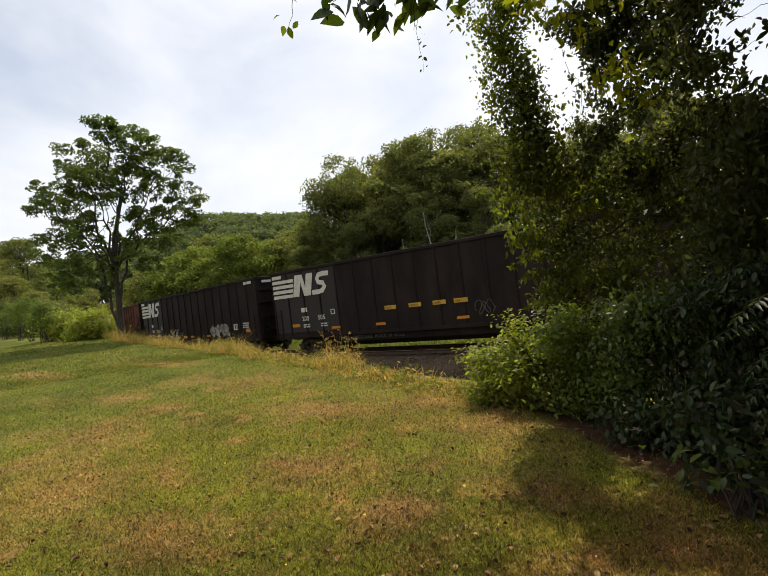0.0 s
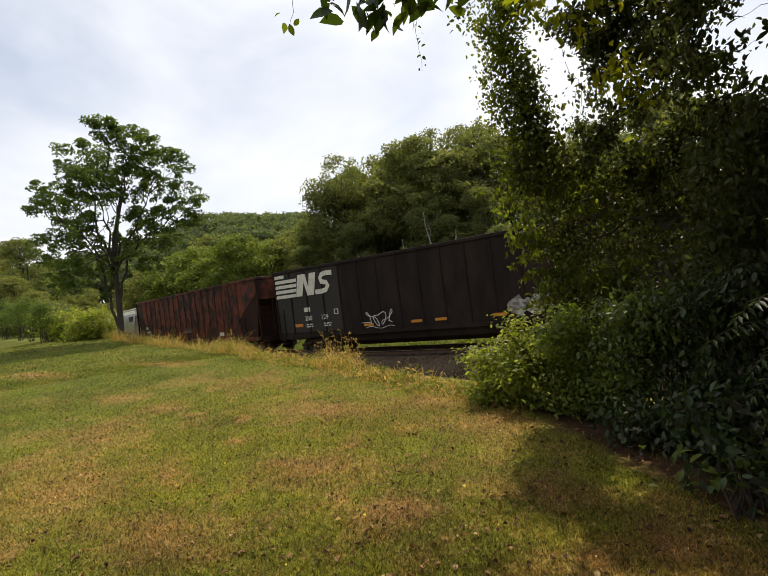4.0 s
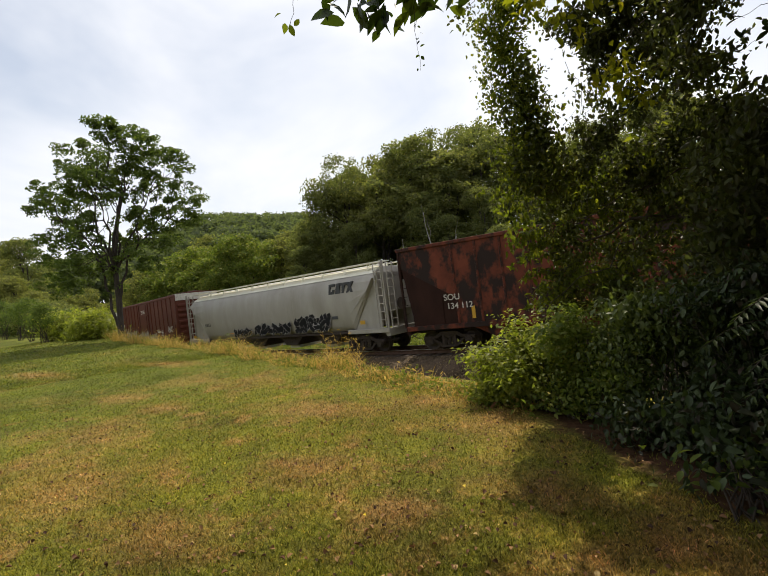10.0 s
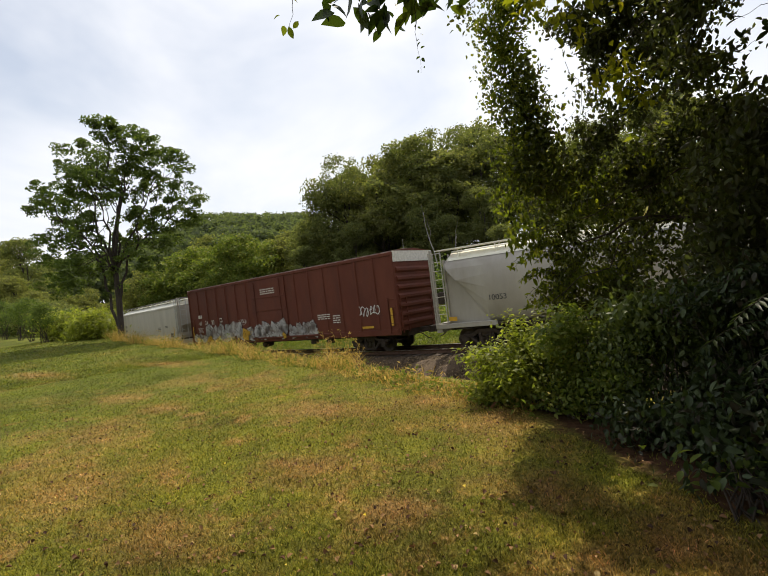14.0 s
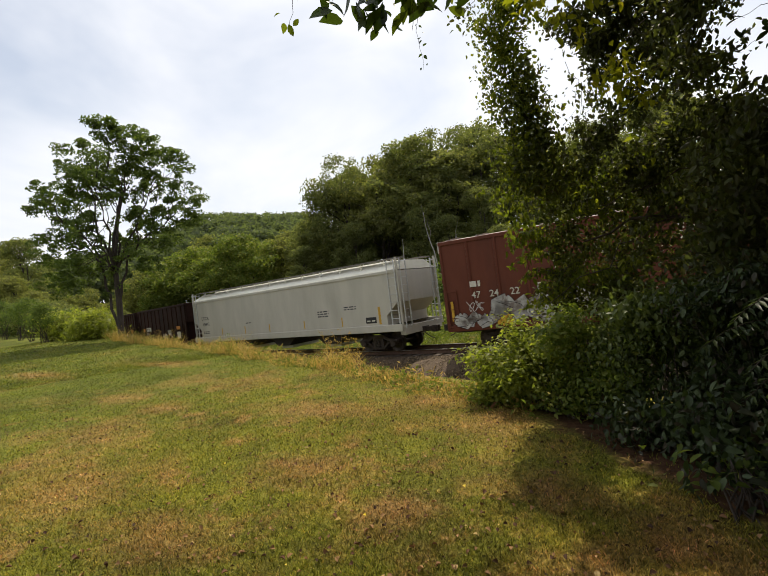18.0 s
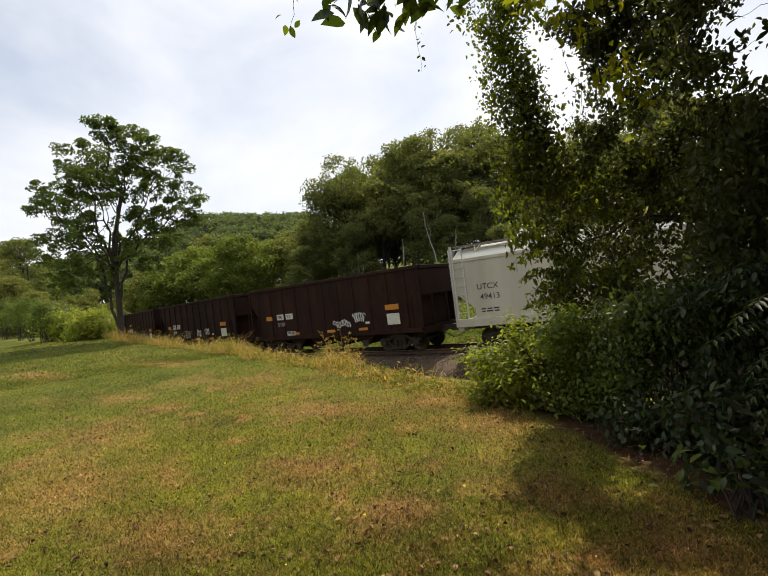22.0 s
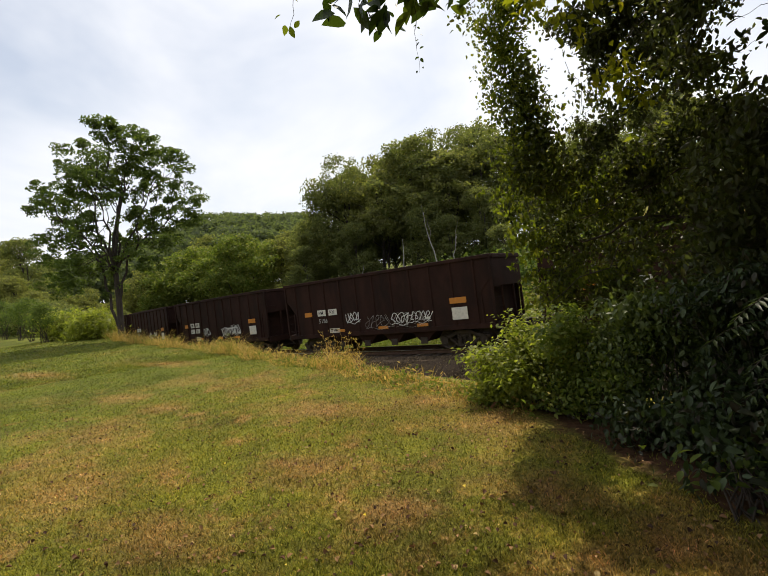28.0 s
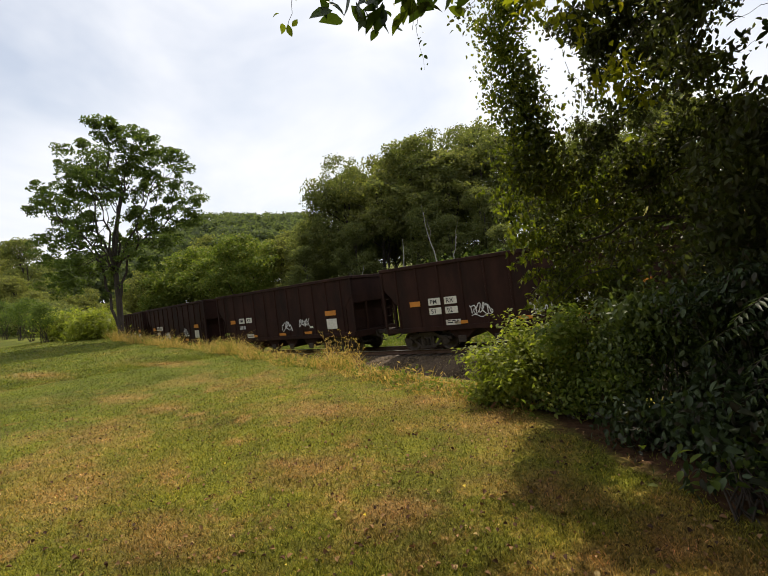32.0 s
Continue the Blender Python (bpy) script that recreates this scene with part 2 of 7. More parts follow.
def turf_colour(n, l, co):
    """Green turf with dry, straw-brown patches: a few large worn ones and many small flecks."""
    green = ramp_node(n, l, noise_node(n, l, co, 1.3, 5, 0.65).outputs["Fac"], [(0.34, (0.114, 0.106, 0.018)), (0.50, (0.158, 0.158, 0.019)), (0.66, (0.210, 0.204, 0.021))])
    # darker, greener turf towards the west
    west_green = ramp_node(n, l, noise_node(n, l, co, 0.9, 5, 0.65).outputs["Fac"], [(0.34, (0.076, 0.094, 0.012)), (0.66, (0.126, 0.146, 0.014))])
    sep = n.new("ShaderNodeSeparateXYZ")
    l.new(co, sep.inputs[0])
    west = n.new("ShaderNodeMapRange")
    west.inputs["From Min"].default_value = -4.5
    west.inputs["From Max"].default_value = -11.0
    l.new(sep.outputs["X"], west.inputs["Value"])
    turf = n.new("ShaderNodeMixRGB")
    l.new(west.outputs["Result"], turf.inputs[0])
    l.new(green.outputs["Color"], turf.inputs[1])
    l.new(west_green.outputs["Color"], turf.inputs[2])
    dry = ramp_node(n, l, noise_node(n, l, co, 7.0, 5).outputs["Fac"], [(0.3, (0.24, 0.122, 0.045)), (0.7, (0.48, 0.262, 0.110))])
    big = ramp_node(n, l, noise_node(n, l, co, 0.55, 5, 0.62).outputs["Fac"], [(0.52, (0, 0, 0)), (0.68, (0.52, 0.52, 0.52))])
    small = ramp_node(n, l, noise_node(n, l, co, 2.3, 6, 0.7).outputs["Fac"], [(0.53, (0, 0, 0)), (0.66, (0.54, 0.54, 0.54))])
    # worn patches with ragged rims
    rag = n.new("ShaderNodeMath")
    rag.operation = "MULTIPLY_ADD"
    l.new(noise_node(n, l, co, 3.4, 6, 0.72).outputs["Fac"], rag.inputs[0])
    rag.inputs[1].default_value = 2.6
    rag.inputs[2].default_value = -1.3
    last = None
    for x, y, a, b in DRY_PATCHES:
        mp = n.new("ShaderNodeMapping")
        mp.vector_type = "TEXTURE"
        mp.inputs["Location"].default_value = (x, y, 1.2)
        mp.inputs["Scale"].default_value = (a, b, 50.0)
        l.new(co, mp.inputs["Vector"])
        ln = n.new("ShaderNodeVectorMath")
        ln.operation = "LENGTH"
        l.new(mp.outputs["Vector"], ln.inputs[0])
        if last is None:
            last = ln.outputs["Value"]
            continue
        low = n.new("ShaderNodeMath")
        low.operation = "MINIMUM"
        l.new(last, low.inputs[0])
        l.new(ln.outputs["Value"], low.inputs[1])
        last = low.outputs["Value"]
    rim = n.new("ShaderNodeMath")
    rim.operation = "ADD"
    l.new(last, rim.inputs[0])
    l.new(rag.outputs["Value"], rim.inputs[1])
    worn = n.new("ShaderNodeMapRange")
    worn.inputs["From Min"].default_value = 1.35
    worn.inputs["From Max"].default_value = 0.15
    worn.inputs["To Max"].default_value = 0.55
    l.new(rim.outputs["Value"], worn.inputs["Value"])
    add = n.new("ShaderNodeMixRGB")
    add.blend_type = "SCREEN"
    add.inputs[0].default_value = 1.0
    l.new(big.outputs["Color"], add.inputs[1])
    l.new(small.outputs["Color"], add.inputs[2])
    less = n.new("ShaderNodeMapRange")
    less.inputs["From Min"].default_value = -6.0
    less.inputs["From Max"].default_value = -12.0
    less.inputs["To Min"].default_value = 1.0
    less.inputs["To Max"].default_value = 0.35
    l.new(sep.outputs["X"], less.inputs["Value"])
    spots = n.new("ShaderNodeMath")
    spots.operation = "MULTIPLY"
    l.new(add.outputs["Color"], spots.inputs[0])
    l.new(less.outputs["Result"], spots.inputs[1])
    top = n.new("ShaderNodeMath")
    top.operation = "MAXIMUM"
    l.new(spots.outputs["Value"], top.inputs[0])
    l.new(worn.outputs["Result"], top.inputs[1])
    mx = n.new("ShaderNodeMixRGB")
    l.new(top.outputs["Value"], mx.inputs[0])
    l.new(turf.outputs["Color"], mx.inputs[1])
    l.new(dry.outputs["Color"], mx.inputs[2])
    return mx.outputs["Color"]


def blade_material():
    """Blades that take the turf's colour, each a little lighter, darker or drier."""
    m, n, l, b = shader("lawn_blades", 0.6, 0, 0.25)
    geo = n.new("ShaderNodeNewGeometry")
    vary = ramp_node(n, l, geo.outputs["Random Per Island"], [(0.0, (0.30, 0.31, 0.32)), (0.3, (0.85, 0.87, 0.8)), (0.6, (1.4, 1.42, 1.25)), (0.86, (1.9, 1.95, 1.5)), (0.93, (2.3, 1.9, 2.1)), (1.0, (3.4, 2.7, 3.6))])
    mul = n.new("ShaderNodeMixRGB")
    mul.blend_type = "MULTIPLY"
    mul.inputs[0].default_value = 1.0
    l.new(turf_colour(n, l, geo.outputs["Position"]), mul.inputs[1])
    l.new(vary.outputs["Color"], mul.inputs[2])
    l.new(mul.outputs["Color"], b.inputs["Base Color"])
    tr = n.new("ShaderNodeBsdfTranslucent")
    l.new(mul.outputs["Color"], tr.inputs["Color"])
    mx = n.new("ShaderNodeMixShader")
    mx.inputs[0].default_value = 0.45
    l.new(b.outputs["BSDF"], mx.inputs[1])
    l.new(tr.outputs["BSDF"], mx.inputs[2])
    l.new(mx.outputs["Shader"], n["Material Output"].inputs["Surface"])
    return m


def lawn_material():
    m, n, l, b = shader("mown_lawn", 0.95, 0, 0.15)
    geo = n.new("ShaderNodeNewGeometry")
    co = geo.outputs["Position"]
    col = turf_colour(n, l, co)
    # dark gaps and litter between the blades
    gap = ramp_node(n, l, noise_node(n, l, co, 34.0, 6, 0.75).outputs["Fac"], [(0.38, (0.36, 0.35, 0.34)), (0.50, (0.92, 0.92, 0.9)), (0.64, (1.5, 1.45, 1.4))])
    mxg = n.new("ShaderNodeMixRGB")
    mxg.blend_type = "MULTIPLY"
    mxg.inputs[0].default_value = 1.0
    l.new(col, mxg.inputs[1])
    l.new(gap.outputs["Color"], mxg.inputs[2])
    mx = mxg
    # bare earth along the thicket's foot
    dot = n.new("ShaderNodeVectorMath")
    dot.operation = "DOT_PRODUCT"
    dot.inputs[1].default_value = (0.795, 0.606, 0.0)
    l.new(co, dot.inputs[0])
    wav = n.new("ShaderNodeMath")
    wav.operation = "MULTIPLY_ADD"
    l.new(noise_node(n, l, co, 1.6, 5, 0.7).outputs["Fac"], wav.inputs[0])
    wav.inputs[1].default_value = 0.9
    l.new(dot.outputs["Value"], wav.inputs[2])
    near = n.new("ShaderNodeMapRange")
    near.inputs["From Min"].default_value = 2.52
    near.inputs["From Max"].default_value = 2.74
    l.new(wav.outputs["Value"], near.inputs["Value"])
    south = n.new("ShaderNodeSeparateXYZ")
    l.new(co, south.inputs[0])
    cut = n.new("ShaderNodeMapRange")
    cut.inputs["From Min"].default_value = 7.0
    cut.inputs["From Max"].default_value = 6.0
    l.new(south.outputs["Y"], cut.inputs["Value"])
    both = n.new("ShaderNodeMath")
    both.operation = "MULTIPLY"
    l.new(near.outputs["Result"], both.inputs[0])
    l.new(cut.outputs["Result"], both.inputs[1])
    soil = ramp_node(n, l, noise_node(n, l, co, 14.0, 6, 0.7).outputs["Fac"], [(0.3, (0.034, 0.016, 0.008)), (0.7, (0.110, 0.055, 0.025))])
    mx2 = n.new("ShaderNodeMixRGB")
    l.new(both.outputs["Value"], mx2.inputs[0])
    l.new(mx.outputs["Color"], mx2.inputs[1])
    l.new(soil.outputs["Color"], mx2.inputs[2])
    l.new(mx2.outputs["Color"], b.inputs["Base Color"])
    bp = n.new("ShaderNodeBump")
    bp.inputs["Strength"].default_value = 0.9
    bp.inputs["Distance"].default_value = 0.03
    l.new(noise_node(n, l, co, 45.0, 4, 0.7).outputs["Fac"], bp.inputs["Height"])
    l.new(bp.outputs["Normal"], b.inputs["Normal"])
    return m


M_LAWN = lawn_material()
L_GRASS = blade_material()


# ---- mesh helpers ----
def np_mesh(name, verts, faces):
    """A mesh from arrays of corners and of equal-sided faces."""
    verts, faces = np.asarray(verts, np.float32), np.asarray(faces, np.int32)
    me = bpy.data.meshes.new(name)
    me.vertices.add(len(verts))
    me.vertices.foreach_set("co", verts.ravel())
    k = faces.shape[1]
    me.loops.add(len(faces) * k)
    me.loops.foreach_set("vertex_index", faces.ravel())
    me.polygons.add(len(faces))
    me.polygons.foreach_set("loop_start", np.arange(len(faces), dtype=np.int32) * k)
    me.update(calc_edges=True)
    return me


def bm_mesh(name, bm):
    me = bpy.data.meshes.new(name)
    bmesh.ops.recalc_face_normals(bm, faces=bm.faces)
    bm.to_mesh(me)
    bm.free()
    return me


def part(name, shape, material, parent, label="", at=None):
    """Links a bmesh or a mesh as one mesh object under a thing or a part."""
    me = bm_mesh(name, shape) if isinstance(shape, bmesh.types.BMesh) else shape
    if not me.materials:
        me.materials.append(material)
    ob = new(name, me)
    ob.parent = parent
    if at is not None:
        ob.matrix_local = at
    if label:
        tagged(ob, label)
    return ob


def box(bm, x0, x1, y0, y1, z0, z1, bevel=0.0):
    r = bmesh.ops.create_cube(bm, size=1.0, matrix=Matrix.LocRotScale(((x0 + x1) / 2, (y0 + y1) / 2, (z0 + z1) / 2), None, (abs(x1 - x0), abs(y1 - y0), abs(z1 - z0))))
    if bevel:
        es = list({e for v in r["verts"] for e in v.link_edges})
        bmesh.ops.bevel(bm, geom=es, offset=bevel, segments=1, affect="EDGES", clamp_overlap=True)
    return bm


def prism(bm, pts, a, b, axis="x"):
    """Closed outline pts, drawn out from a to b along an axis. The outline is (y, z) for x, (x, z) for y, (x, y) for z."""
    def at(p, h):
        return (h, p[0], p[1]) if axis == "x" else (p[0], h, p[1]) if axis == "y" else (p[0], p[1], h)
    va = [bm.verts.new(at(p, a)) for p in pts]
    vb = [bm.verts.new(at(p, b)) for p in pts]
    bm.faces.new(va)
    bm.faces.new(vb[::-1])
    for i in range(len(pts)):
        j = (i + 1) % len(pts)
        bm.faces.new((va[i], vb[i], vb[j], va[j]))
    return bm


def rod(bm, p, q, r, sides=6):
    p, q = Vector(p), Vector(q)
    m = Matrix.Translation((p + q) / 2) @ (q - p).to_track_quat("Z", "Y").to_matrix().to_4x4()
    bmesh.ops.create_cone(bm, cap_ends=True, segments=sides, radius1=r, radius2=r, depth=(q - p).length, matrix=m)
    return bm


def lathe(bm, prof, axis_pt, sides=20):
    """Rings (radius, y) round the y axis through axis_pt, closed at both ends."""
    rings = []
    for r, y in prof:
        rings.append([bm.verts.new((axis_pt[0] + r * math.cos(2 * math.pi * i / sides), axis_pt[1] + y, axis_pt[2] + r * math.sin(2 * math.pi * i / sides))) for i in range(sides)])
    for a, b in zip(rings, rings[1:]):
        for i in range(sides):
            j = (i + 1) % sides
            bm.faces.new((a[i], a[j], b[j], b[i]))
    bm.faces.new(rings[0][::-1])
    bm.faces.new(rings[-1])
    return bm


def tubes(paths, sides=6):
    """Tapered limbs: each path is a list of (x, y, z, radius). Returns corners and quads."""
    V, F, n0 = [], [], 0
    ang = np.arange(sides) * 2 * np.pi / sides
    for path in paths:
        P = np.array(path, float)
        d = np.gradient(P[:, :3], axis=0)
        d /= np.linalg.norm(d, axis=1)[:, None] + 1e-9
        ref = np.where(np.abs(d[:, 2:3]) > 0.9, np.array([[1.0, 0, 0]]), np.array([[0, 0, 1.0]]))
        a = np.cross(d, ref)
        a /= np.linalg.norm(a, axis=1)[:, None] + 1e-9
        b = np.cross(d, a)
        ring = P[:, None, :3] + P[:, None, 3:4] * (np.cos(ang)[None, :, None] * a[:, None] + np.sin(ang)[None, :, None] * b[:, None])
        V.append(ring.reshape(-1, 3))
        i = np.arange(len(P) - 1)[:, None] * sides
        j = np.arange(sides)[None]
        k = (j + 1) % sides
        F.append(np.stack([i + j, i + k, i + sides + k, i + sides + j], -1).reshape(-1, 4) + n0)
        n0 += len(P) * sides
    return np.concatenate(V), np.concatenate(F)


def unit(a):
    return a / (np.linalg.norm(a, axis=1)[:, None] + 1e-9)


def leaf_mesh(name, pos, length, width, rng, face=None, up=0.6, droop=0.3, fold=0.18):
    """One pointed, folded leaf (four corners) at each place; face pulls the leaves' upper sides outwards."""
    n = len(pos)
    nrm = rng.normal(size=(n, 3)) * 0.75
    nrm[:, 2] += up
    if face is not None:
        nrm += face
    nrm = unit(nrm)
    t = rng.normal(size=(n, 3))
    t[:, 2] -= droop * 1.5
    t = unit(t - nrm * (t * nrm).sum(1)[:, None])
    s = np.cross(nrm, t)
    L = (length * rng.uniform(0.65, 1.25, n))[:, None]
    W = L * (width / length)
    c = pos
    v = np.stack([c - t * L * 0.5, c + s * W * 0.5 - t * L * 0.08 + nrm * W * fold, c + t * L * 0.5, c - s * W * 0.5 - t * L * 0.08 + nrm * W * fold], 1)
    return np_mesh(name, v.reshape(-1, 3), np.arange(4 * n).reshape(n, 4))


def oval_leaf_mesh(name, pos, length, width, rng, face=None, up=0.4, hang=1.0, fold=0.22, spread=(0.5, 1.3)):
    """Oval pointed leaves of two folded halves; hang turns their tips down."""
    n = len(pos)
    nrm = rng.normal(size=(n, 3)) * 0.8
    nrm[:, 2] += up
    if face is not None:
        nrm += face
    nrm = unit(nrm)
    t = rng.normal(size=(n, 3)) * 0.8
    t[:, 2] -= hang
    t = unit(t - nrm * (t * nrm).sum(1)[:, None])
    sd = np.cross(nrm, t)
    L = (length * rng.uniform(spread[0], spread[1], n))[:, None]
    W = L * (width / length) * 0.5
    rise = nrm * W * fold * 2
    v = np.stack([pos - t * L * 0.5, pos + t * L * 0.5 - nrm * L * 0.06, pos - t * L * 0.2 + sd * W + rise, pos + t * L * 0.2 + sd * W * 0.82 + rise,
                  pos - t * L * 0.2 - sd * W + rise, pos + t * L * 0.2 - sd * W * 0.82 + rise], 1)
    f = np.array([[0, 2, 3, 1], [0, 1, 5, 4]])
    return np_mesh(name, v.reshape(-1, 3), (np.arange(n)[:, None, None] * 6 + f[None]).reshape(-1, 4))


def fine_leaf_mesh(name, pos, length, width, rng, face=None, up=0.6, droop=0.3, fold=0.16, spread=(0.45, 1.3)):
    """Rounded pointed leaves with a midrib fold and a curled tip, for plants close by."""
    n = len(pos)
    nrm = rng.normal(size=(n, 3)) * 0.7
    nrm[:, 2] += up
    if face is not None:
        nrm += face
    nrm = unit(nrm)
    t = rng.normal(size=(n, 3))
    t[:, 2] -= droop * 1.5
    t = unit(t - nrm * (t * nrm).sum(1)[:, None])
    sd = np.cross(nrm, t)
    L = (length * rng.uniform(spread[0], spread[1], n))[:, None]
    W = L * (width / length) * 0.5
    st = [(-0.5, 0.0, 0.0), (-0.28, 0.78, 0.02), (0.0, 1.0, 0.03), (0.28, 0.62, 0.0), (0.52, 0.0, -0.07)]
    mid = [pos + t * L * a + nrm * L * c for a, b, c in st]
    rt = [pos + t * L * a + sd * W * b + nrm * (W * b * fold * 2 + L * c) for a, b, c in st[1:4]]
    lf = [pos + t * L * a - sd * W * b + nrm * (W * b * fold * 2 + L * c) for a, b, c in st[1:4]]
    v = np.stack(mid + rt + lf, 1)
    f = []
    for o, sg in ((5, 1), (8, -1)):
        for tri in ((0, o, 1), (1, o, o + 1), (1, o + 1, 2), (2, o + 1, o + 2), (2, o + 2, 3), (3, o + 2, 4)):
            f.append(tri[::sg])
    f = np.array(f)
    me = np_mesh(name, v.reshape(-1, 3), (np.arange(n)[:, None, None] * 11 + f[None]).reshape(-1, 3))
    me.polygons.foreach_set("use_smooth", np.ones(len(me.polygons), bool))
    return me


def blade_mesh(name, root, height, width, rng, lean=0.35):
    """Grass blades: a tapering strip of two faces each, bent over."""
    n = len(root)
    a = rng.uniform(0, 2 * np.pi, n)
    side = np.stack([np.cos(a), np.sin(a), np.zeros(n)], 1)
    b = rng.uniform(0, 2 * np.pi, n)
    bend = np.stack([np.cos(b), np.sin(b), np.zeros(n)], 1) * (rng.uniform(0.1, 1, n) * lean * height)[:, None]
    w = (width * rng.uniform(0.7, 1.3, n))[:, None]
    upz = np.array([[0, 0, 1.0]])
    h = height[:, None]
    v = np.stack([root - side * w / 2, root + side * w / 2, root + upz * h * 0.6 + bend * 0.4 + side * w * 0.4, root + upz * h * 0.6 + bend * 0.4 - side * w * 0.4,
                  root + upz * h + bend], 1)
    i = np.arange(n)[:, None] * 5
    # the tip is a quad with a doubled middle edge split: two triangles joined as one quad each
    tri = np.concatenate([i + np.array([[0, 1, 2]]), i + np.array([[0, 2, 3]]), i + np.array([[3, 2, 4]])], 0)
    return np_mesh(name, v.reshape(-1, 3), tri)


def thing(name, label, category, group="", kind="", at=None):
    e = new(name)
    tagged(e, label, category, group, kind)
    if at is not None:
        e.matrix_basis = at
    return e


# ---- the line of the railway ----
CURVE = 0.0087397
NEAR = 17.581
RADIUS = 1 / CURVE
S_BEND = -40.0
HALF = 1.60


def rail_z(s):
    return 0.01378 * max(s, -90.0) - 2.6e-6 * s * s


def along(s, off=HALF, z=0.0):
    """A place beside the railway: s metres along it, off metres beyond the wagons' near side, z over the rail head."""
    b = max(s, S_BEND)
    th = CURVE * b
    x, y = math.sin(th) * (RADIUS - off), NEAR + RADIUS - math.cos(th) * (RADIUS - off)
    if s < S_BEND:
        x += math.cos(th) * (s - S_BEND)
        y += math.sin(th) * (s - S_BEND)
    return Vector((x, y, z + rail_z(s)))


def railway_coords(x, y):
    """The inverse of along(), for arrays."""
    x, y = np.asarray(x, float), np.asarray(y, float)
    th = np.arctan2(x, NEAR + RADIUS - y)
    s, off = RADIUS * th, RADIUS - np.hypot(x, NEAR + RADIUS - y)
    t0 = CURVE * S_BEND
    bx, by = math.sin(t0) * RADIUS, NEAR + RADIUS - math.cos(t0) * RADIUS
    s2 = (x - bx) * math.cos(t0) + (y - by) * math.sin(t0)
    o2 = -(x - bx) * math.sin(t0) + (y - by) * math.cos(t0)
    far = (s2 < 0)
    return np.where(far, S_BEND + s2, np.maximum(s, S_BEND)), np.where(far, o2, off)


def soft(a, b, v):
    t = np.clip((v - a) / (b - a), 0, 1)
    return t * t * (3 - 2 * t)


def lumps(x, y, k):
    return np.sin(x * k + 1.3 * np.sin(y * k * 0.7)) * np.cos(y * k * 0.9 + 0.8 * np.sin(x * k * 0.6))


def lawn_edge(s):
    """How far from the wagons' near side the lawn ends."""
    return np.interp(s, [-90, -60, -42, -30, -20, -13, -7.4, -4.6, -2.4, -1.8, 0, 4], [-7.0, -5.5, -4.2, -4.6, -6.4, -7.5, -9.25, -10.7, -11.7, -12.1, -13.6, -15.5])


def ground_z(x, y):
    x, y = np.asarray(x, float), np.asarray(y, float)
    s, off = railway_coords(x, y)
    rz = 0.01378 * np.maximum(s, -90.0) - 2.6e-6 * np.minimum(s * s, 8100)
    lawn = 1.2 + 0.021 * np.clip(-x - 8, 0, 60) + 0.035 * lumps(x, y, 0.5) + 0.25 * soft(-8, -40, y)
    edge = lawn_edge(np.clip(s, -90, 4))
    bed = rz - 0.95
    t = soft(0.0, 1.0, (off - edge) / np.maximum(-3.2 - edge, 1.2))
    near = lawn * (1 - t) + bed * t
    rise = soft(9, 16, off) * 1.0 + np.clip(off - 13, 0, 60) * 0.17 * soft(-75, -20, s) + np.clip(off - 45, 0, 200) * 0.13
    farz = rz - 0.75 + 0.45 * soft(4.5, 7, off) + rise + 0.05 * lumps(x, y, 0.9)
    return np.where(off < 1.6, near, farz)


# ---- the ground and the railway ----
def ground():
    def steps(*runs):
        return np.unique(np.concatenate([np.arange(a, b, d) for a, b, d in runs]).round(3))
    xs = steps((-420, -120, 20), (-120, -46, 3), (-46, -12, 0.7), (-12, 4, 0.28), (4, 20, 1.0), (20, 60, 5), (60, 421, 20))
    ys = steps((-160, -10, 15), (-10, 0, 1.0), (0, 12, 0.28), (12, 42, 0.6), (42, 90, 3), (90, 421, 15))
    X, Y = np.meshgrid(xs, ys, indexing="ij")
    Z = ground_z(X, Y)
    nx, ny = X.shape
    i = (np.arange(nx - 1)[:, None] * ny + np.arange(ny - 1)[None]).ravel()
    me = np_mesh("ground", np.stack([X, Y, Z], -1).reshape(-1, 3), np.stack([i, i + ny, i + ny + 1, i + 1], 1))
    me.materials.append(M_LAWN)
    for p in me.polygons:
        p.use_smooth = True
    return tagged(new("ground", me), "mown lawn with dry brown patches, sloping down to the railway", "lawn", kind="structure")


ground()


def sweep(name, prof, s_list, closed=True):
    """A mesh with an outline of (off, z) carried along the railway."""
    V = np.array([[along(s, o, z) for o, z in prof] for s in s_list])
    m, k = V.shape[:2]
    i = np.arange(m - 1)[:, None] * k
    j = np.arange(k if closed else k - 1)[None]
    jn = (j + 1) % k
    return np_mesh(name, V.reshape(-1, 3), np.stack([i + j, i + k + j, i + k + jn, i + jn], -1).reshape(-1, 4))


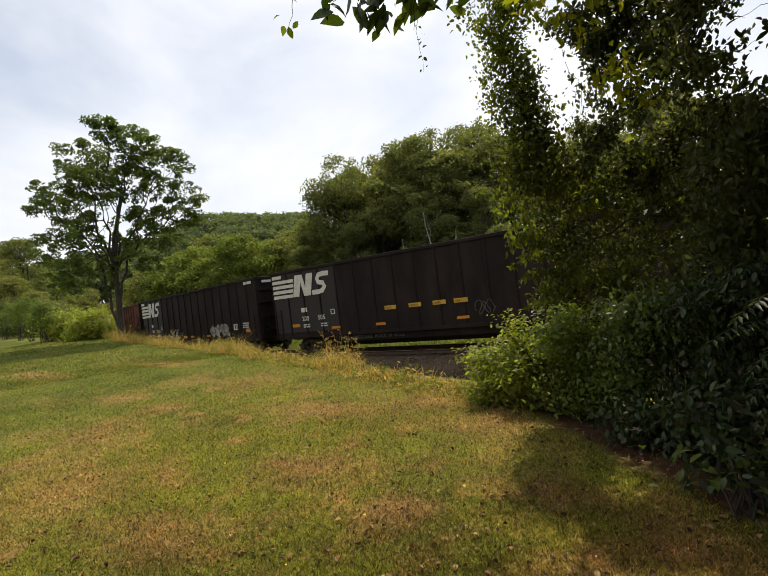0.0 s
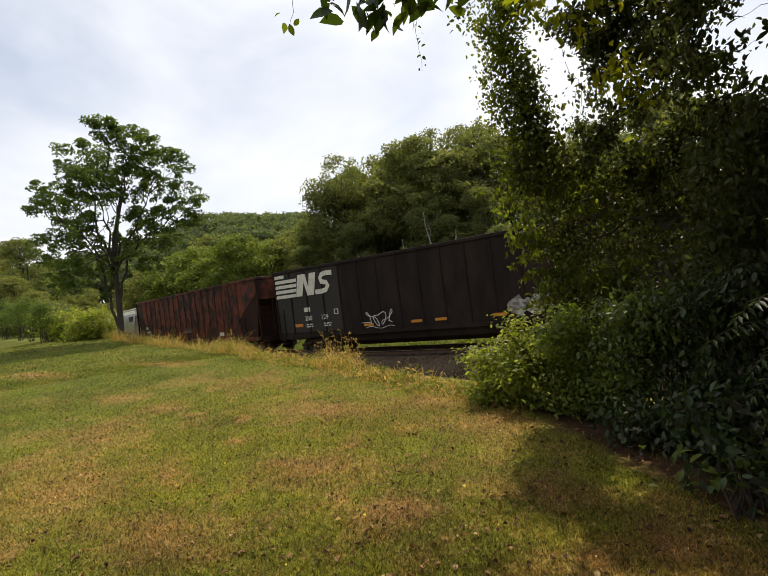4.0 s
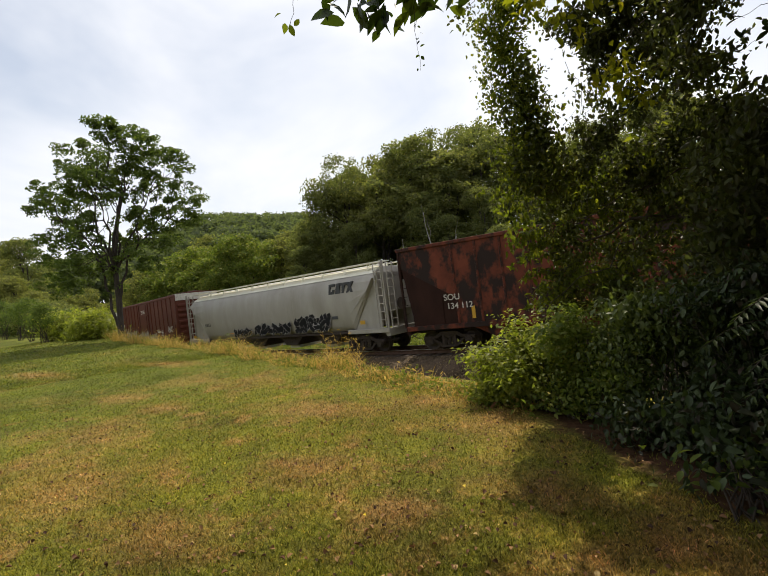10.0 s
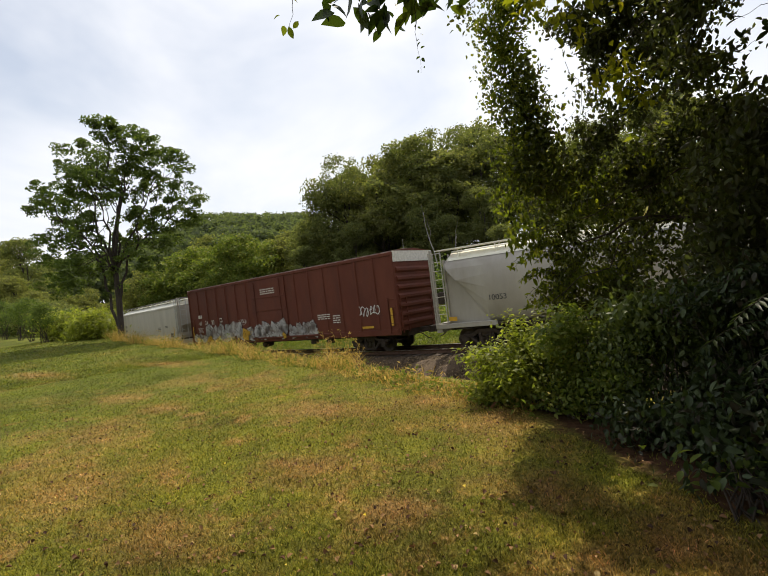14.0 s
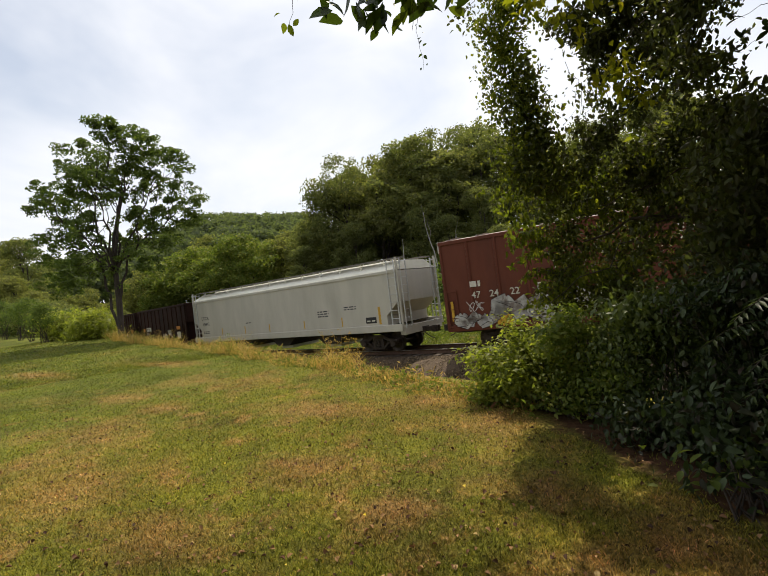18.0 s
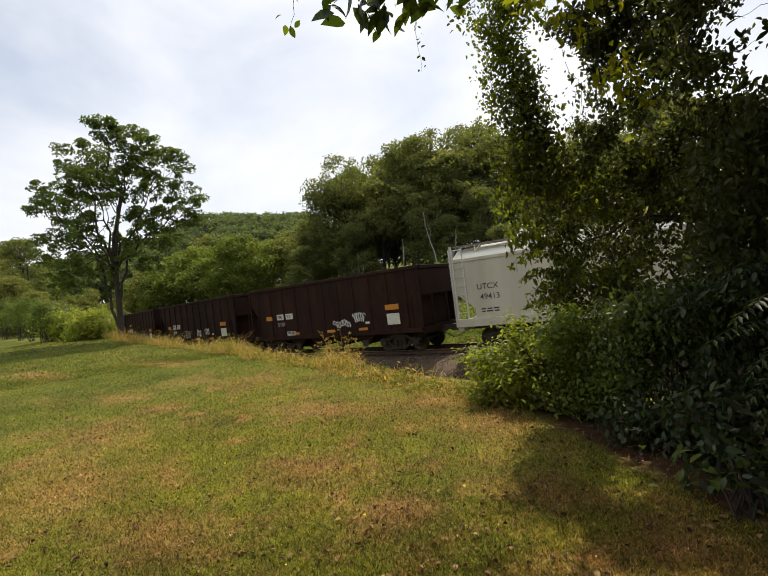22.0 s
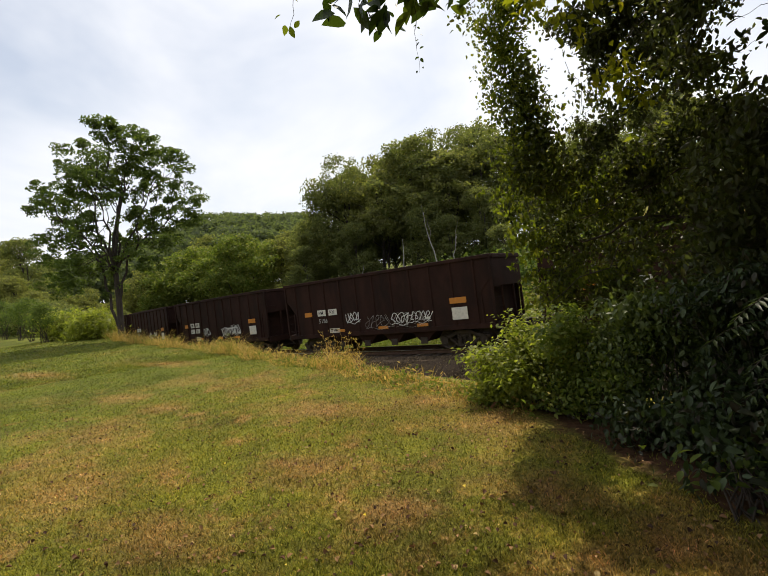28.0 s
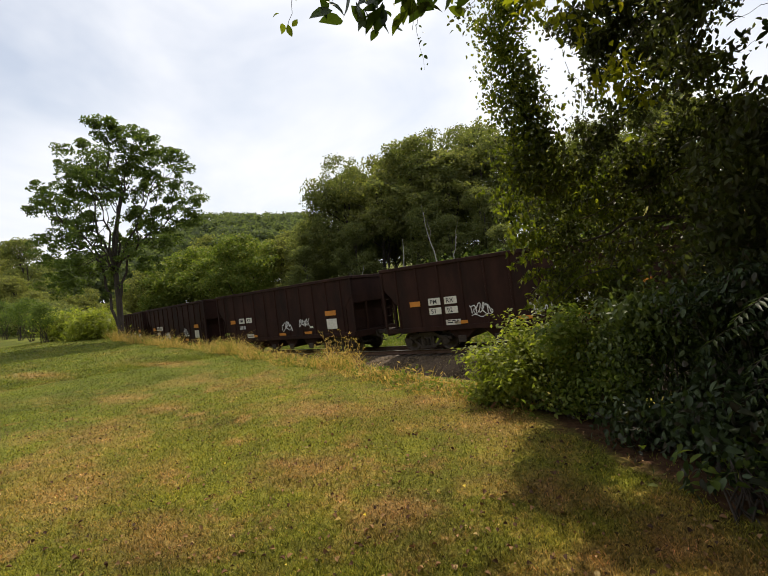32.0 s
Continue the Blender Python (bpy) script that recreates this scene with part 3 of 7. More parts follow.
def railway():
    fine = np.concatenate([np.arange(-150, -60, 3.0), np.arange(-60, 8, 0.4), np.arange(8, 60, 3.0)])
    rng = np.random.default_rng(5)
    prof = [(-2.9, -1.15), (-2.2, -0.86), (-1.5, -0.58), (-0.8, -0.32), (-0.1, -0.25), (0.7, -0.24), (1.6, -0.23), (2.5, -0.24), (3.4, -0.26), (4.2, -0.45), (5.2, -0.85)]
    V = np.array([[along(s, o, z) for o, z in prof] for s in fine])
    V[:, :, 2] += rng.normal(0, 0.025, V.shape[:2])
    m, k = V.shape[:2]
    i = np.arange(m - 1)[:, None] * k
    j = np.arange(k - 1)[None]
    me = np_mesh("ballast", V.reshape(-1, 3), np.stack([i + j, i + k + j, i + k + j + 1, i + j + 1], -1).reshape(-1, 4))
    me.materials.append(M_BALLAST)
    tagged(new("track_bed", me), "sloping bed of brown-grey crushed stone under the railway", "ballast", kind="structure")

    track = thing("railway_track", "single railway track with steel rails on dark timber ties", "railway track", kind="structure")
    for o in (HALF - 0.7535, HALF + 0.7535):
        web = [(o - 0.075, -0.178), (o + 0.075, -0.178), (o + 0.075, -0.160), (o + 0.012, -0.135), (o + 0.012, -0.045), (o + 0.036, -0.030), (o + 0.036, -0.006), (o - 0.036, -0.006), (o - 0.036, -0.030), (o - 0.012, -0.045), (o - 0.012, -0.135), (o - 0.075, -0.160)]
        r = part("rail", sweep("rail", web, fine), M_RAIL, track, "rusty steel rail")
        head = [(o - 0.036, -0.006), (o + 0.036, -0.006), (o + 0.030, 0.0), (o - 0.030, 0.0)]
        part("rail_head", sweep("rail_head", head, fine), M_RAILTOP, r, "bright polished running surface")
    tie = bm_mesh("tie", box(bmesh.new(), -0.115, 0.115, -1.3, 1.3, -0.36, -0.182, 0.012))
    tie.materials.append(M_TIE)
    s = -62.0
    while s < 6:
        a = along(s)
        d = along(s + 0.1) - along(s - 0.1)
        part("tie", tie, M_TIE, track, at=pose(a.x, a.y, a.z + rng.normal(0, 0.006), 0, 0, math.degrees(math.atan2(d.y, d.x)) + rng.normal(0, 1.2)))
        s += 0.53
    # loose stones on the bed
    n = 22000
    ss = -2 - 20 * rng.random(n) ** 1.3
    oo = np.where(rng.random(n) < 0.75, rng.uniform(-2.9, 0.4, n), rng.uniform(0.4, 2.8, n))
    zz = np.interp(oo, [p[0] for p in prof], [p[1] for p in prof]) + 0.012
    c = np.array([along(a, b, z) for a, b, z in zip(ss, oo, zz)])
    r = rng.uniform(0.022, 0.052, n)
    octa = np.array([[1, 0, 0], [-1, 0, 0], [0, 1, 0], [0, -1, 0], [0, 0, 1], [0, 0, -1]], float)
    v = c[:, None] + (octa[None] * rng.uniform(0.6, 1.2, (n, 6, 1)) + rng.normal(0, 0.18, (n, 6, 3))) * r[:, None, None]
    f = np.array([[0, 2, 4], [2, 1, 4], [1, 3, 4], [3, 0, 4], [2, 0, 5], [1, 2, 5], [3, 1, 5], [0, 3, 5]])
    me = np_mesh("stones", v.reshape(-1, 3), (np.arange(n)[:, None, None] * 6 + f[None]).reshape(-1, 3))
    me.materials.append(M_STONE)
    tagged(new("ballast_stones", me), "loose angular grey and brown ballast stones", "stones", kind="stuff")


def stone_material():
    m, n, l, b = shader("ballast_stone", 0.9)
    geo = n.new("ShaderNodeNewGeometry")
    r = ramp_node(n, l, geo.outputs["Random Per Island"], [(0.0, (0.040, 0.026, 0.014)), (0.5, (0.090, 0.061, 0.033)), (0.9, (0.155, 0.112, 0.064)), (1.0, (0.26, 0.20, 0.13))])
    l.new(r.outputs["Color"], b.inputs["Base Color"])
    return m


M_STONE = stone_material()
railway()


# ---- railway wagons ----
def truck_meshes():
    bm = bmesh.new()
    # an arched top chord, a dished tension member and two columns leave the wheels in sight between them
    prism(bm, [(-1.16, 0.46), (-1.16, 0.58), (-0.62, 0.64), (-0.34, 0.80), (0.34, 0.80), (0.62, 0.64), (1.16, 0.58), (1.16, 0.46), (0.60, 0.50), (0.30, 0.66), (-0.30, 0.66), (-0.60, 0.50)], -0.075, 0.075, "y")
    prism(bm, [(-0.72, 0.47), (-0.34, 0.13), (0.34, 0.13), (0.72, 0.47), (0.58, 0.47), (0.28, 0.22), (-0.28, 0.22), (-0.58, 0.47)], -0.070, 0.070, "y")
    for x in (-0.27, 0.27):
        prism(bm, [(x - 0.05, 0.20), (x + 0.05, 0.20), (x + 0.05, 0.68), (x - 0.05, 0.68)], -0.065, 0.065, "y")
    for x in (-0.89, 0.89):
        prism(bm, [(x - 0.17, 0.34), (x - 0.13, 0.30), (x + 0.13, 0.30), (x + 0.17, 0.34), (x + 0.17, 0.56), (x - 0.17, 0.56)], -0.085, 0.060, "y")
    for x in (-0.89, 0.89):
        lathe(bm, [(0.16, -0.13), (0.16, -0.04)], (x, 0, 0.42), 12)
    sf = bm_mesh("side_frame", bm)
    bm = bmesh.new()
    prof = [(0.0, 0.22)]
    for i in range(5):
        prof += [(0.085, 0.23 + 0.066 * i), (0.085, 0.262 + 0.066 * i), (0.062, 0.270 + 0.066 * i), (0.062, 0.288 + 0.066 * i)]
    rings = [[bm.verts.new((max(r, 0.02) * math.cos(a * math.pi / 5), max(r, 0.02) * math.sin(a * math.pi / 5), z)) for a in range(10)] for r, z in prof]
    for ra, rb in zip(rings, rings[1:]):
        for a in range(10):
            bm.faces.new((ra[a], ra[(a + 1) % 10], rb[(a + 1) % 10], rb[a]))
    bm.faces.new(rings[0][::-1])
    bm.faces.new(rings[-1])
    sp = bm_mesh("spring", bm)
    bm = bmesh.new()
    box(bm, -0.22, 0.22, -1.05, 1.05, 0.50, 0.78, 0.03)
    box(bm, -0.30, 0.30, -0.35, 0.35, 0.76, 0.90, 0.02)
    for x in (-0.50, 0.50):
        box(bm, x - 0.05, x + 0.05, -0.95, 0.95, 0.36, 0.46, 0.01)
    bo = bm_mesh("bolster", bm)
    bm = bmesh.new()
    rod(bm, (0, -0.98, 0), (0, 0.98, 0), 0.075, 10)
    for sgn in (-1, 1):
        lathe(bm, [(0.30, 0.0), (0.36, -0.03), (0.42, -0.045), (0.42, 0.07), (0.45, 0.078), (0.45, 0.10), (0.33, 0.10), (0.20, 0.06), (0.12, 0.12), (0.12, 0.0)][::1] if sgn < 0 else
              [(0.12, 0.0), (0.12, -0.12), (0.20, -0.06), (0.33, -0.10), (0.45, -0.10), (0.45, -0.078), (0.42, -0.07), (0.42, 0.045), (0.36, 0.03), (0.30, 0.0)], (0, sgn * 0.75, 0), 24)
        for a in range(3):
            ang = a * 2.094
            rod(bm, (0.09 * math.cos(ang), sgn * 0.98, 0.09 * math.sin(ang)), (0.09 * math.cos(ang), sgn * 1.0, 0.09 * math.sin(ang)), 0.02, 6)
    wh = bm_mesh("wheelset", bm)
    for me, m in ((sf, M_IRON), (sp, M_IRON), (bo, M_IRON), (wh, M_WHEEL)):
        me.materials.append(m)
    return sf, sp, bo, wh


SIDE_FRAME, SPRINGS, BOLSTER, WHEELSET = truck_meshes()


def coupler_mesh():
    bm = bmesh.new()
    box(bm, -0.10, 0.62, -0.10, 0.10, 0.78, 0.98, 0.02)
    prism(bm, [(0.60, -0.16), (0.78, -0.20), (0.86, -0.10), (0.80, 0.02), (0.88, 0.12), (0.76, 0.20), (0.60, 0.14)], 0.74, 1.02, "z")
    return bm_mesh("coupler", bm)


COUPLER = coupler_mesh()
COUPLER.materials.append(M_IRON)


def brake_hose_mesh():
    bm = bmesh.new()
    pts = [(0.25, -0.35, 0.80), (0.45, -0.34, 0.66), (0.62, -0.30, 0.52), (0.78, -0.24, 0.47)]
    for a, b in zip(pts, pts[1:]):
        rod(bm, a, b, 0.022, 6)
    return bm_mesh("brake_hose", bm)


HOSE = brake_hose_mesh()
HOSE.materials.append(M_IRON)
WAGONS = []   # (thing, place in the train, half the distance of its trucks, wheelsets)


def running_gear(car, mid, half_len, truck_at):
    """Trucks with turning wheelsets, couplers and hoses; notes the wagon for motions()."""
    wheels = []
    for tx in (-truck_at, truck_at):
        tr = part("truck", BOLSTER, M_IRON, car, "four-wheeled freight truck", pose(tx, 0, 0))
        for y in (-1.02, 1.02):
            part("side_frame", SIDE_FRAME, M_IRON, tr, at=pose(0, y, 0, 0, 0, 0 if y < 0 else 180))
            for dx in (-0.18, 0.0, 0.18):
                part("spring", SPRINGS, M_IRON, tr, at=pose(dx, y, 0))
        for x in (-0.89, 0.89):
            w = part("wheelset", WHEELSET, M_WHEEL, tr, at=pose(x, 0, 0.42))
            wheels.append((w, x))
    for sgn in (-1, 1):
        part("coupler", COUPLER, M_IRON, car, at=pose(sgn * (half_len - 0.1), 0, 0, 0, 0, 0 if sgn > 0 else 180))
        part("brake_hose", HOSE, M_IRON, car, at=pose(sgn * (half_len - 0.1), 0, 0, 0, 0, 0 if sgn > 0 else 180))
    WAGONS.append((car, mid, truck_at, wheels))


def ladder_mesh(h, w=0.42, gap=0.36):
    bm = bmesh.new()
    for x in (-w / 2, w / 2):
        box(bm, x - 0.022, x + 0.022, -0.02, 0.02, 0, h)
    z = 0.1
    while z < h:
        rod(bm, (-w / 2, -0.02, z), (w / 2, -0.02, z), 0.014, 6)
        z += gap
    return bm_mesh("ladder", bm)


def ladders(car, L, y, z0, h, mat, inset=0.32, ends=True):
    me = ladder_mesh(h)
    for sx in (-1, 1):
        for sy in (-1, 1):
            part("ladder", me, mat, car, at=pose(sx * (L / 2 - inset), sy * (y + 0.05), z0, 0, 0, 0 if sy < 0 else 180))
            if ends:
                part("end_ladder", me, mat, car, at=pose(sx * (L / 2 + 0.06), sy * (y - 0.35), z0, 0, 0, 90 * sx))


def decal(car, name, x0, x1, z0, z1, y, mat, label="", slant=0.0):
    """A flat painted patch or plate on the wagon's side facing the lawn, 4 mm proud."""
    k = slant * (z1 - z0)
    me = bm_mesh(name, prism(bmesh.new(), [(x0, z0), (x1, z0), (x1 + k, z1), (x0 + k, z1)], -y - 0.004, -y + 0.002, "y"))
    return part(name, me, mat, car, label)


def lettering(car, txt, x, z, h, y, mat, name="lettering"):
    c = bpy.data.curves.new("lettering", "FONT")
    c.body = txt
    c.size = h * 1.38
    c.extrude = 0.002
    c.offset = 0.006 * h
    o = bpy.data.objects.new("lettering", c)
    me = bpy.data.meshes.new_from_object(o)
    bpy.data.objects.remove(o)
    co = np.empty(len(me.vertices) * 3)
    me.vertices.foreach_get("co", co)
    co = co.reshape(-1, 3)
    root = np.arange(len(co))
    for e in me.edges:
        p, q = e.vertices
        while root[p] != p:
            p = root[p]
        while root[q] != q:
            q = root[q]
        root[max(p, q)] = min(p, q)
    for i in range(len(root)):
        root[i] = root[root[i]]
    for r in sorted(set(root.tolist())):
        ids = np.nonzero(root == r)[0]
        back = {int(v): k for k, v in enumerate(ids)}
        one = bpy.data.meshes.new("letter")
        one.from_pydata(co[ids].tolist(), [], [[back[v] for v in p.vertices] for p in me.polygons if p.vertices[0] in back])
        part("letter", one, mat, car, at=pose(x, -y - 0.004, z, 90, 0, 0))
    bpy.data.meshes.remove(me)


def ribbon(bm, pts, w, y):
    """A painted stroke of width w through (x, z) points."""
    P = np.array(pts, float)
    d = np.gradient(P, axis=0)
    d /= np.linalg.norm(d, axis=1)[:, None] + 1e-9
    nrm = np.stack([-d[:, 1], d[:, 0]], 1) * w / 2
    a = [bm.verts.new((p[0], -y - 0.005, p[1])) for p in P + nrm]
    b = [bm.verts.new((p[0], -y - 0.005, p[1])) for p in P - nrm]
    for i in range(len(P) - 1):
        bm.faces.new((a[i], a[i + 1], b[i + 1], b[i]))


def scrawl(car, x, z, w, h, y, mat, seed, loops=5, thick=0.045, name="graffiti"):
    """A tag of looping spray strokes, not writing."""
    rng = np.random.default_rng(seed)
    bm = bmesh.new()
    t = np.linspace(0, 1, 11 * loops)
    px = x + w * (t + 0.55 / loops * np.sin(2 * np.pi * t * loops * rng.uniform(0.9, 1.1) + rng.uniform(0, 6)) + 0.12 / loops * np.sin(2 * np.pi * t * loops * 2.3 + rng.uniform(0, 6)))
    pz = z + h * (0.5 + 0.36 * np.cos(2 * np.pi * t * loops * rng.uniform(0.75, 1.0) + rng.uniform(0, 6)) + 0.14 * np.sin(2 * np.pi * t * loops * 1.9 + rng.uniform(0, 6)))
    ribbon(bm, np.stack([px, pz], 1), thick, y)
    if rng.random() < 0.6:
        t = np.linspace(0, 1, 8)
        line = bmesh.new()
        ribbon(line, np.stack([x + w * t, z - 0.05 * h + 0.06 * np.sin(9 * t)], 1), thick * 0.7, y)
        part("graffiti_line", line, mat, car)
    return part(name, bm, mat, car)


def block_piece(car, x, z, w, h, y, seed, fill, line, n=5, fat=0.3):
    """A row of fat, overlapping, bent strokes with a thin contour: the look of a painted piece, but no writing."""
    rng = np.random.default_rng(seed)
    cell = w / n
    wd = fat * min(1.6 * cell, h)
    for k in range(n):
        top = h * rng.uniform(0.85, 1.05)
        strokes = []
        for q in range(3):
            m = 4 + q % 2
            P = np.stack([rng.uniform(0.0, 1.0, m), np.linspace(0, 1, m) if q < 2 else rng.uniform(0.15, 0.85, m)], 1)
            u = np.linspace(0, m - 1, 5 * m - 4)
            Q = np.stack([np.interp(u, np.arange(m), P[:, i]) for i in (0, 1)], 1)
            for _ in range(3):
                Q[1:-1] = (Q[:-2] + 2 * Q[1:-1] + Q[2:]) / 4
            strokes.append(np.stack([x + cell * (k - 0.10 + 1.2 * Q[:, 0]), z + wd / 2 + (top - wd) * Q[:, 1]], 1))
        g = None
        for q, P in enumerate(strokes):
            bm = bmesh.new()
            ribbon(bm, P, wd + 0.035, y + 0.0016 * q + 0.0004 * (k % 2))
            g = part("graffiti_contour", bm, line, car)
            bm = bmesh.new()
            ribbon(bm, P, wd, y + 0.0008 + 0.0016 * q + 0.0004 * (k % 2))
            part("graffiti", bm, fill, g)


def ribs(car, L, n, half, z0, z1, mat, depth=0.06, w=0.11, skip=()):
    me = bm_mesh("rib", prism(bmesh.new(), [(-w / 2, 0.004), (-w / 4, -depth), (w / 4, -depth), (w / 2, 0.004)], z0, z1, "z"))
    me.materials.append(mat)
    for i in range(n):
        if i in skip:
            continue
        x = -L / 2 + 0.06 + (L - 0.12) * i / (n - 1)
        part("rib", me, mat, car, at=pose(x, -half, 0))
        part("rib", me, mat, car, at=pose(x, half, 0, 0, 0, 180))


def stripes_logo(car, x0, z0, y, mat):
    """Horizontal stripes that run into two bold slanted shapes."""
    for k in range(5):
        z = z0 + 0.265 * k
        decal(car, "logo_stripe", x0 if k < 4 else x0, x0 + (1.44 + 0.05 * k if k < 4 else 0.70), z, z + 0.17, y, mat, "", 0.25)
    bm = bmesh.new()
    pts = [(0, 0), (0.55, 0), (0.78, 0.72), (0.98, 0), (1.55, 0), (1.86, 1.12), (1.32, 1.12), (1.14, 0.46), (0.96, 1.12), (0.32, 1.12)]
    vs = [bm.verts.new((x0 + 1.48 + 0.82 * a, -y - 0.005, z0 + b)) for a, b in pts]
    for f in ((0, 1, 2, 9), (2, 8, 9), (2, 3, 7, 8), (3, 4, 7), (4, 5, 6, 7)):
        bm.faces.new([vs[i] for i in f])
    part("logo_shape", bm, mat, car)
    bm = bmesh.new()
    path = [(1.16, 0.98), (0.70, 1.00), (0.36, 0.96), (0.24, 0.78), (0.36, 0.60), (0.74, 0.54), (0.90, 0.36), (0.74, 0.16), (0.40, 0.12), (-0.10, 0.12)]
    ribbon(bm, [(x0 + 2.92 + 0.82 * a + 0.2 * b, z0 + b) for a, b in path], 0.24, y + 0.001)
    part("logo_shape", bm, mat, car)


def bars(car, x, z, w, rows, y, mat, h=0.06, gap=0.05, seed=0):
    """Small print that cannot be read: plain bars."""
    rng = np.random.default_rng(seed)
    bm = bmesh.new()
    for r in range(rows):
        a = x
        while a < x + w:
            b = min(x + w, a + rng.uniform(0.12, 0.34))
            prism(bm, [(a, z - r * (h + gap)), (b, z - r * (h + gap)), (b, z - r * (h + gap) + h), (a, z - r * (h + gap) + h)], -y - 0.004, -y + 0.002, "y")
            a = b + 0.06
    tagged(part("small_print", bm, mat, car), kind="stuff")


def tub(car, L, half, z0, z1, mat, wall=0.06):
    """An open box: floor, two sides and two ends with thickness."""
    for sy in (-1, 1):
        part("side_wall", box(bmesh.new(), -L / 2, L / 2, sy * half, sy * (half - wall), z0, z1), mat, car)
    for sx in (-1, 1):
        part("end_wall", box(bmesh.new(), sx * L / 2, sx * (L / 2 - wall), -half + wall, half - wall, z0, z1), mat, car)
    part("floor_plate", box(bmesh.new(), -L / 2 + wall, L / 2 - wall, -half + wall, half - wall, z0, z0 + wall), mat, car)


def top_chord(car, L, half, z, mat):
    for sy in (-1, 1):
        part("top_chord", box(bmesh.new(), -L / 2 - 0.03, L / 2 + 0.03, sy * half - 0.07, sy * half + 0.07, z - 0.10, z + 0.05, 0.015), mat, car)
    for sx in (-1, 1):
        part("end_chord", box(bmesh.new(), sx * L / 2 - 0.07, sx * L / 2 + 0.07, -half + 0.07, half - 0.07, z - 0.12, z + 0.04, 0.015), mat, car)


def gondola(mid, L, label, number, seed, chips):
    car = thing("coal_gondola", label, "freight wagon", "train")
    half, z0, z1 = 1.545, 1.05, 4.50
    tub(car, L, half, z0, z1, M_GONDOLA)
    part("bathtub_floor", prism(bmesh.new(), [(-1.42, 1.05), (1.42, 1.05), (1.38, 0.62), (1.0, 0.38), (-1.0, 0.38), (-1.38, 0.62)], -L / 2 + 3.75, L / 2 - 3.75), M_GONDOLA, car)
    for sy in (-1, 1):
        part("side_sill", box(bmesh.new(), -L / 2, L / 2, sy * half - 0.05, sy * half + 0.05, 0.93, 1.09, 0.01), M_GONDOLA, car)
    top_chord(car, L, half, z1, M_GONDOLA)
    ribs(car, L, 18, half, 1.09, z1 - 0.10, M_GONDOLA, 0.055)
    me = bm_mesh("end_rib", box(bmesh.new(), -0.05, 0.05, -1.45, 1.45, -0.06, 0.06, 0.01))
    for sx in (-1, 1):
        for z in (1.5, 2.3, 3.1, 3.8):
            part("end_rib", me, M_GONDOLA, car, at=pose(sx * (L / 2 + 0.045), 0, z))
    part("centre_sill", box(bmesh.new(), -L / 2 - 0.1, L / 2 + 0.1, -0.25, 0.25, 0.72, 1.04), M_IRON, car)
    ladders(car, L, half, 1.0, 1.5, M_GONDOLA)
    y = half + 0.056
    x0 = -L / 2
    decal(car, "grey_end_panel", x0 + 0.02, x0 + 4.6, 1.25, 4.38, half, M_PRIMER)
    stripes_logo(car, x0 + 0.12, 3.10, y, M_LETTER)
    for k, (a, b) in enumerate(((0.42, 0.92), (1.0, 1.30), (1.40, 1.62), (1.72, 1.94))):
        if k < 2:
            decal(car, "corner_mark", L / 2 - b, L / 2 - a, 4.22, 4.38, y, M_LETTER)
    part("corner_mark", prism(bmesh.new(), [(-1.2, 4.20), (-0.5, 4.20), (-0.5, 4.34), (-1.2, 4.34)], L / 2 + 0.072, L / 2 + 0.076), M_LETTER, car)
    part("corner_mark", prism(bmesh.new(), [(0.1, 4.20), (0.9, 4.20), (0.9, 4.34), (0.1, 4.34)], L / 2 + 0.072, L / 2 + 0.076), M_LETTER, car)
    bars(car, x0 + 2.05, 2.27, 0.42, 1, y, M_LETTER, 0.22)
    lettering(car, number[0], x0 + 2.05, 1.82, 0.24, y, M_LETTER)
    lettering(car, number[1], x0 + 3.15, 1.82, 0.24, y, M_LETTER)
    bars(car, x0 + 2.1, 1.58, 0.45, 2, y, M_LETTER, 0.06, 0.05, seed)
    bars(car, x0 + 3.3, 1.58, 0.5, 2, y, M_LETTER, 0.06, 0.05, seed + 1)
    decal(car, "inspection_plate", x0 + 4.05, x0 + 4.32, 2.02, 2.28, y, M_LETTER)
    decal(car, "inspection_plate_centre", x0 + 4.10, x0 + 4.27, 2.06, 2.24, y + 0.003, M_PRIMER)
    for a in (1.3, 4.0, 6.7, 10.85) if chips else (1.3, 5.8, 8.4, 9.6, 12.2):
        decal(car, "reflector", x0 + a, x0 + a + 0.55, 1.30 if a > 2 else 1.52, 1.42 if a > 2 else 1.68, y, M_ORANGE)
    if chips:
        for a, wd in ((7.3, "LOAD"), (8.6, "WOOD"), (9.8, "CHIPS"), (10.8, "ONLY")):
            decal(car, "yellow_sign", x0 + a, x0 + a + 0.62, 1.98, 2.16, y, M_YELLOW)
            lettering(car, wd, x0 + a + 0.05, 2.02, 0.09, y + 0.003, M_LETTER_DARK)
        scrawl(car, x0 + 11.75, 1.40, 0.8, 0.62, y, M_CHALK, seed + 3, 4, 0.022)
        lettering(car, "TRASH  HARDCORE  ROCK  N  ROLL", x0 + 4.2, 0.72, 0.17, 1.43, M_CHALK)
    else:
        block_piece(car, L / 2 - 6.2, 1.22, 2.5, 0.95, y, seed, M_SILVER, M_SPRAY_DARK, 4)
        scrawl(car, x0 + 5.9, 1.25, 1.6, 0.75, y, M_SPRAY, seed + 5, 4, 0.03)
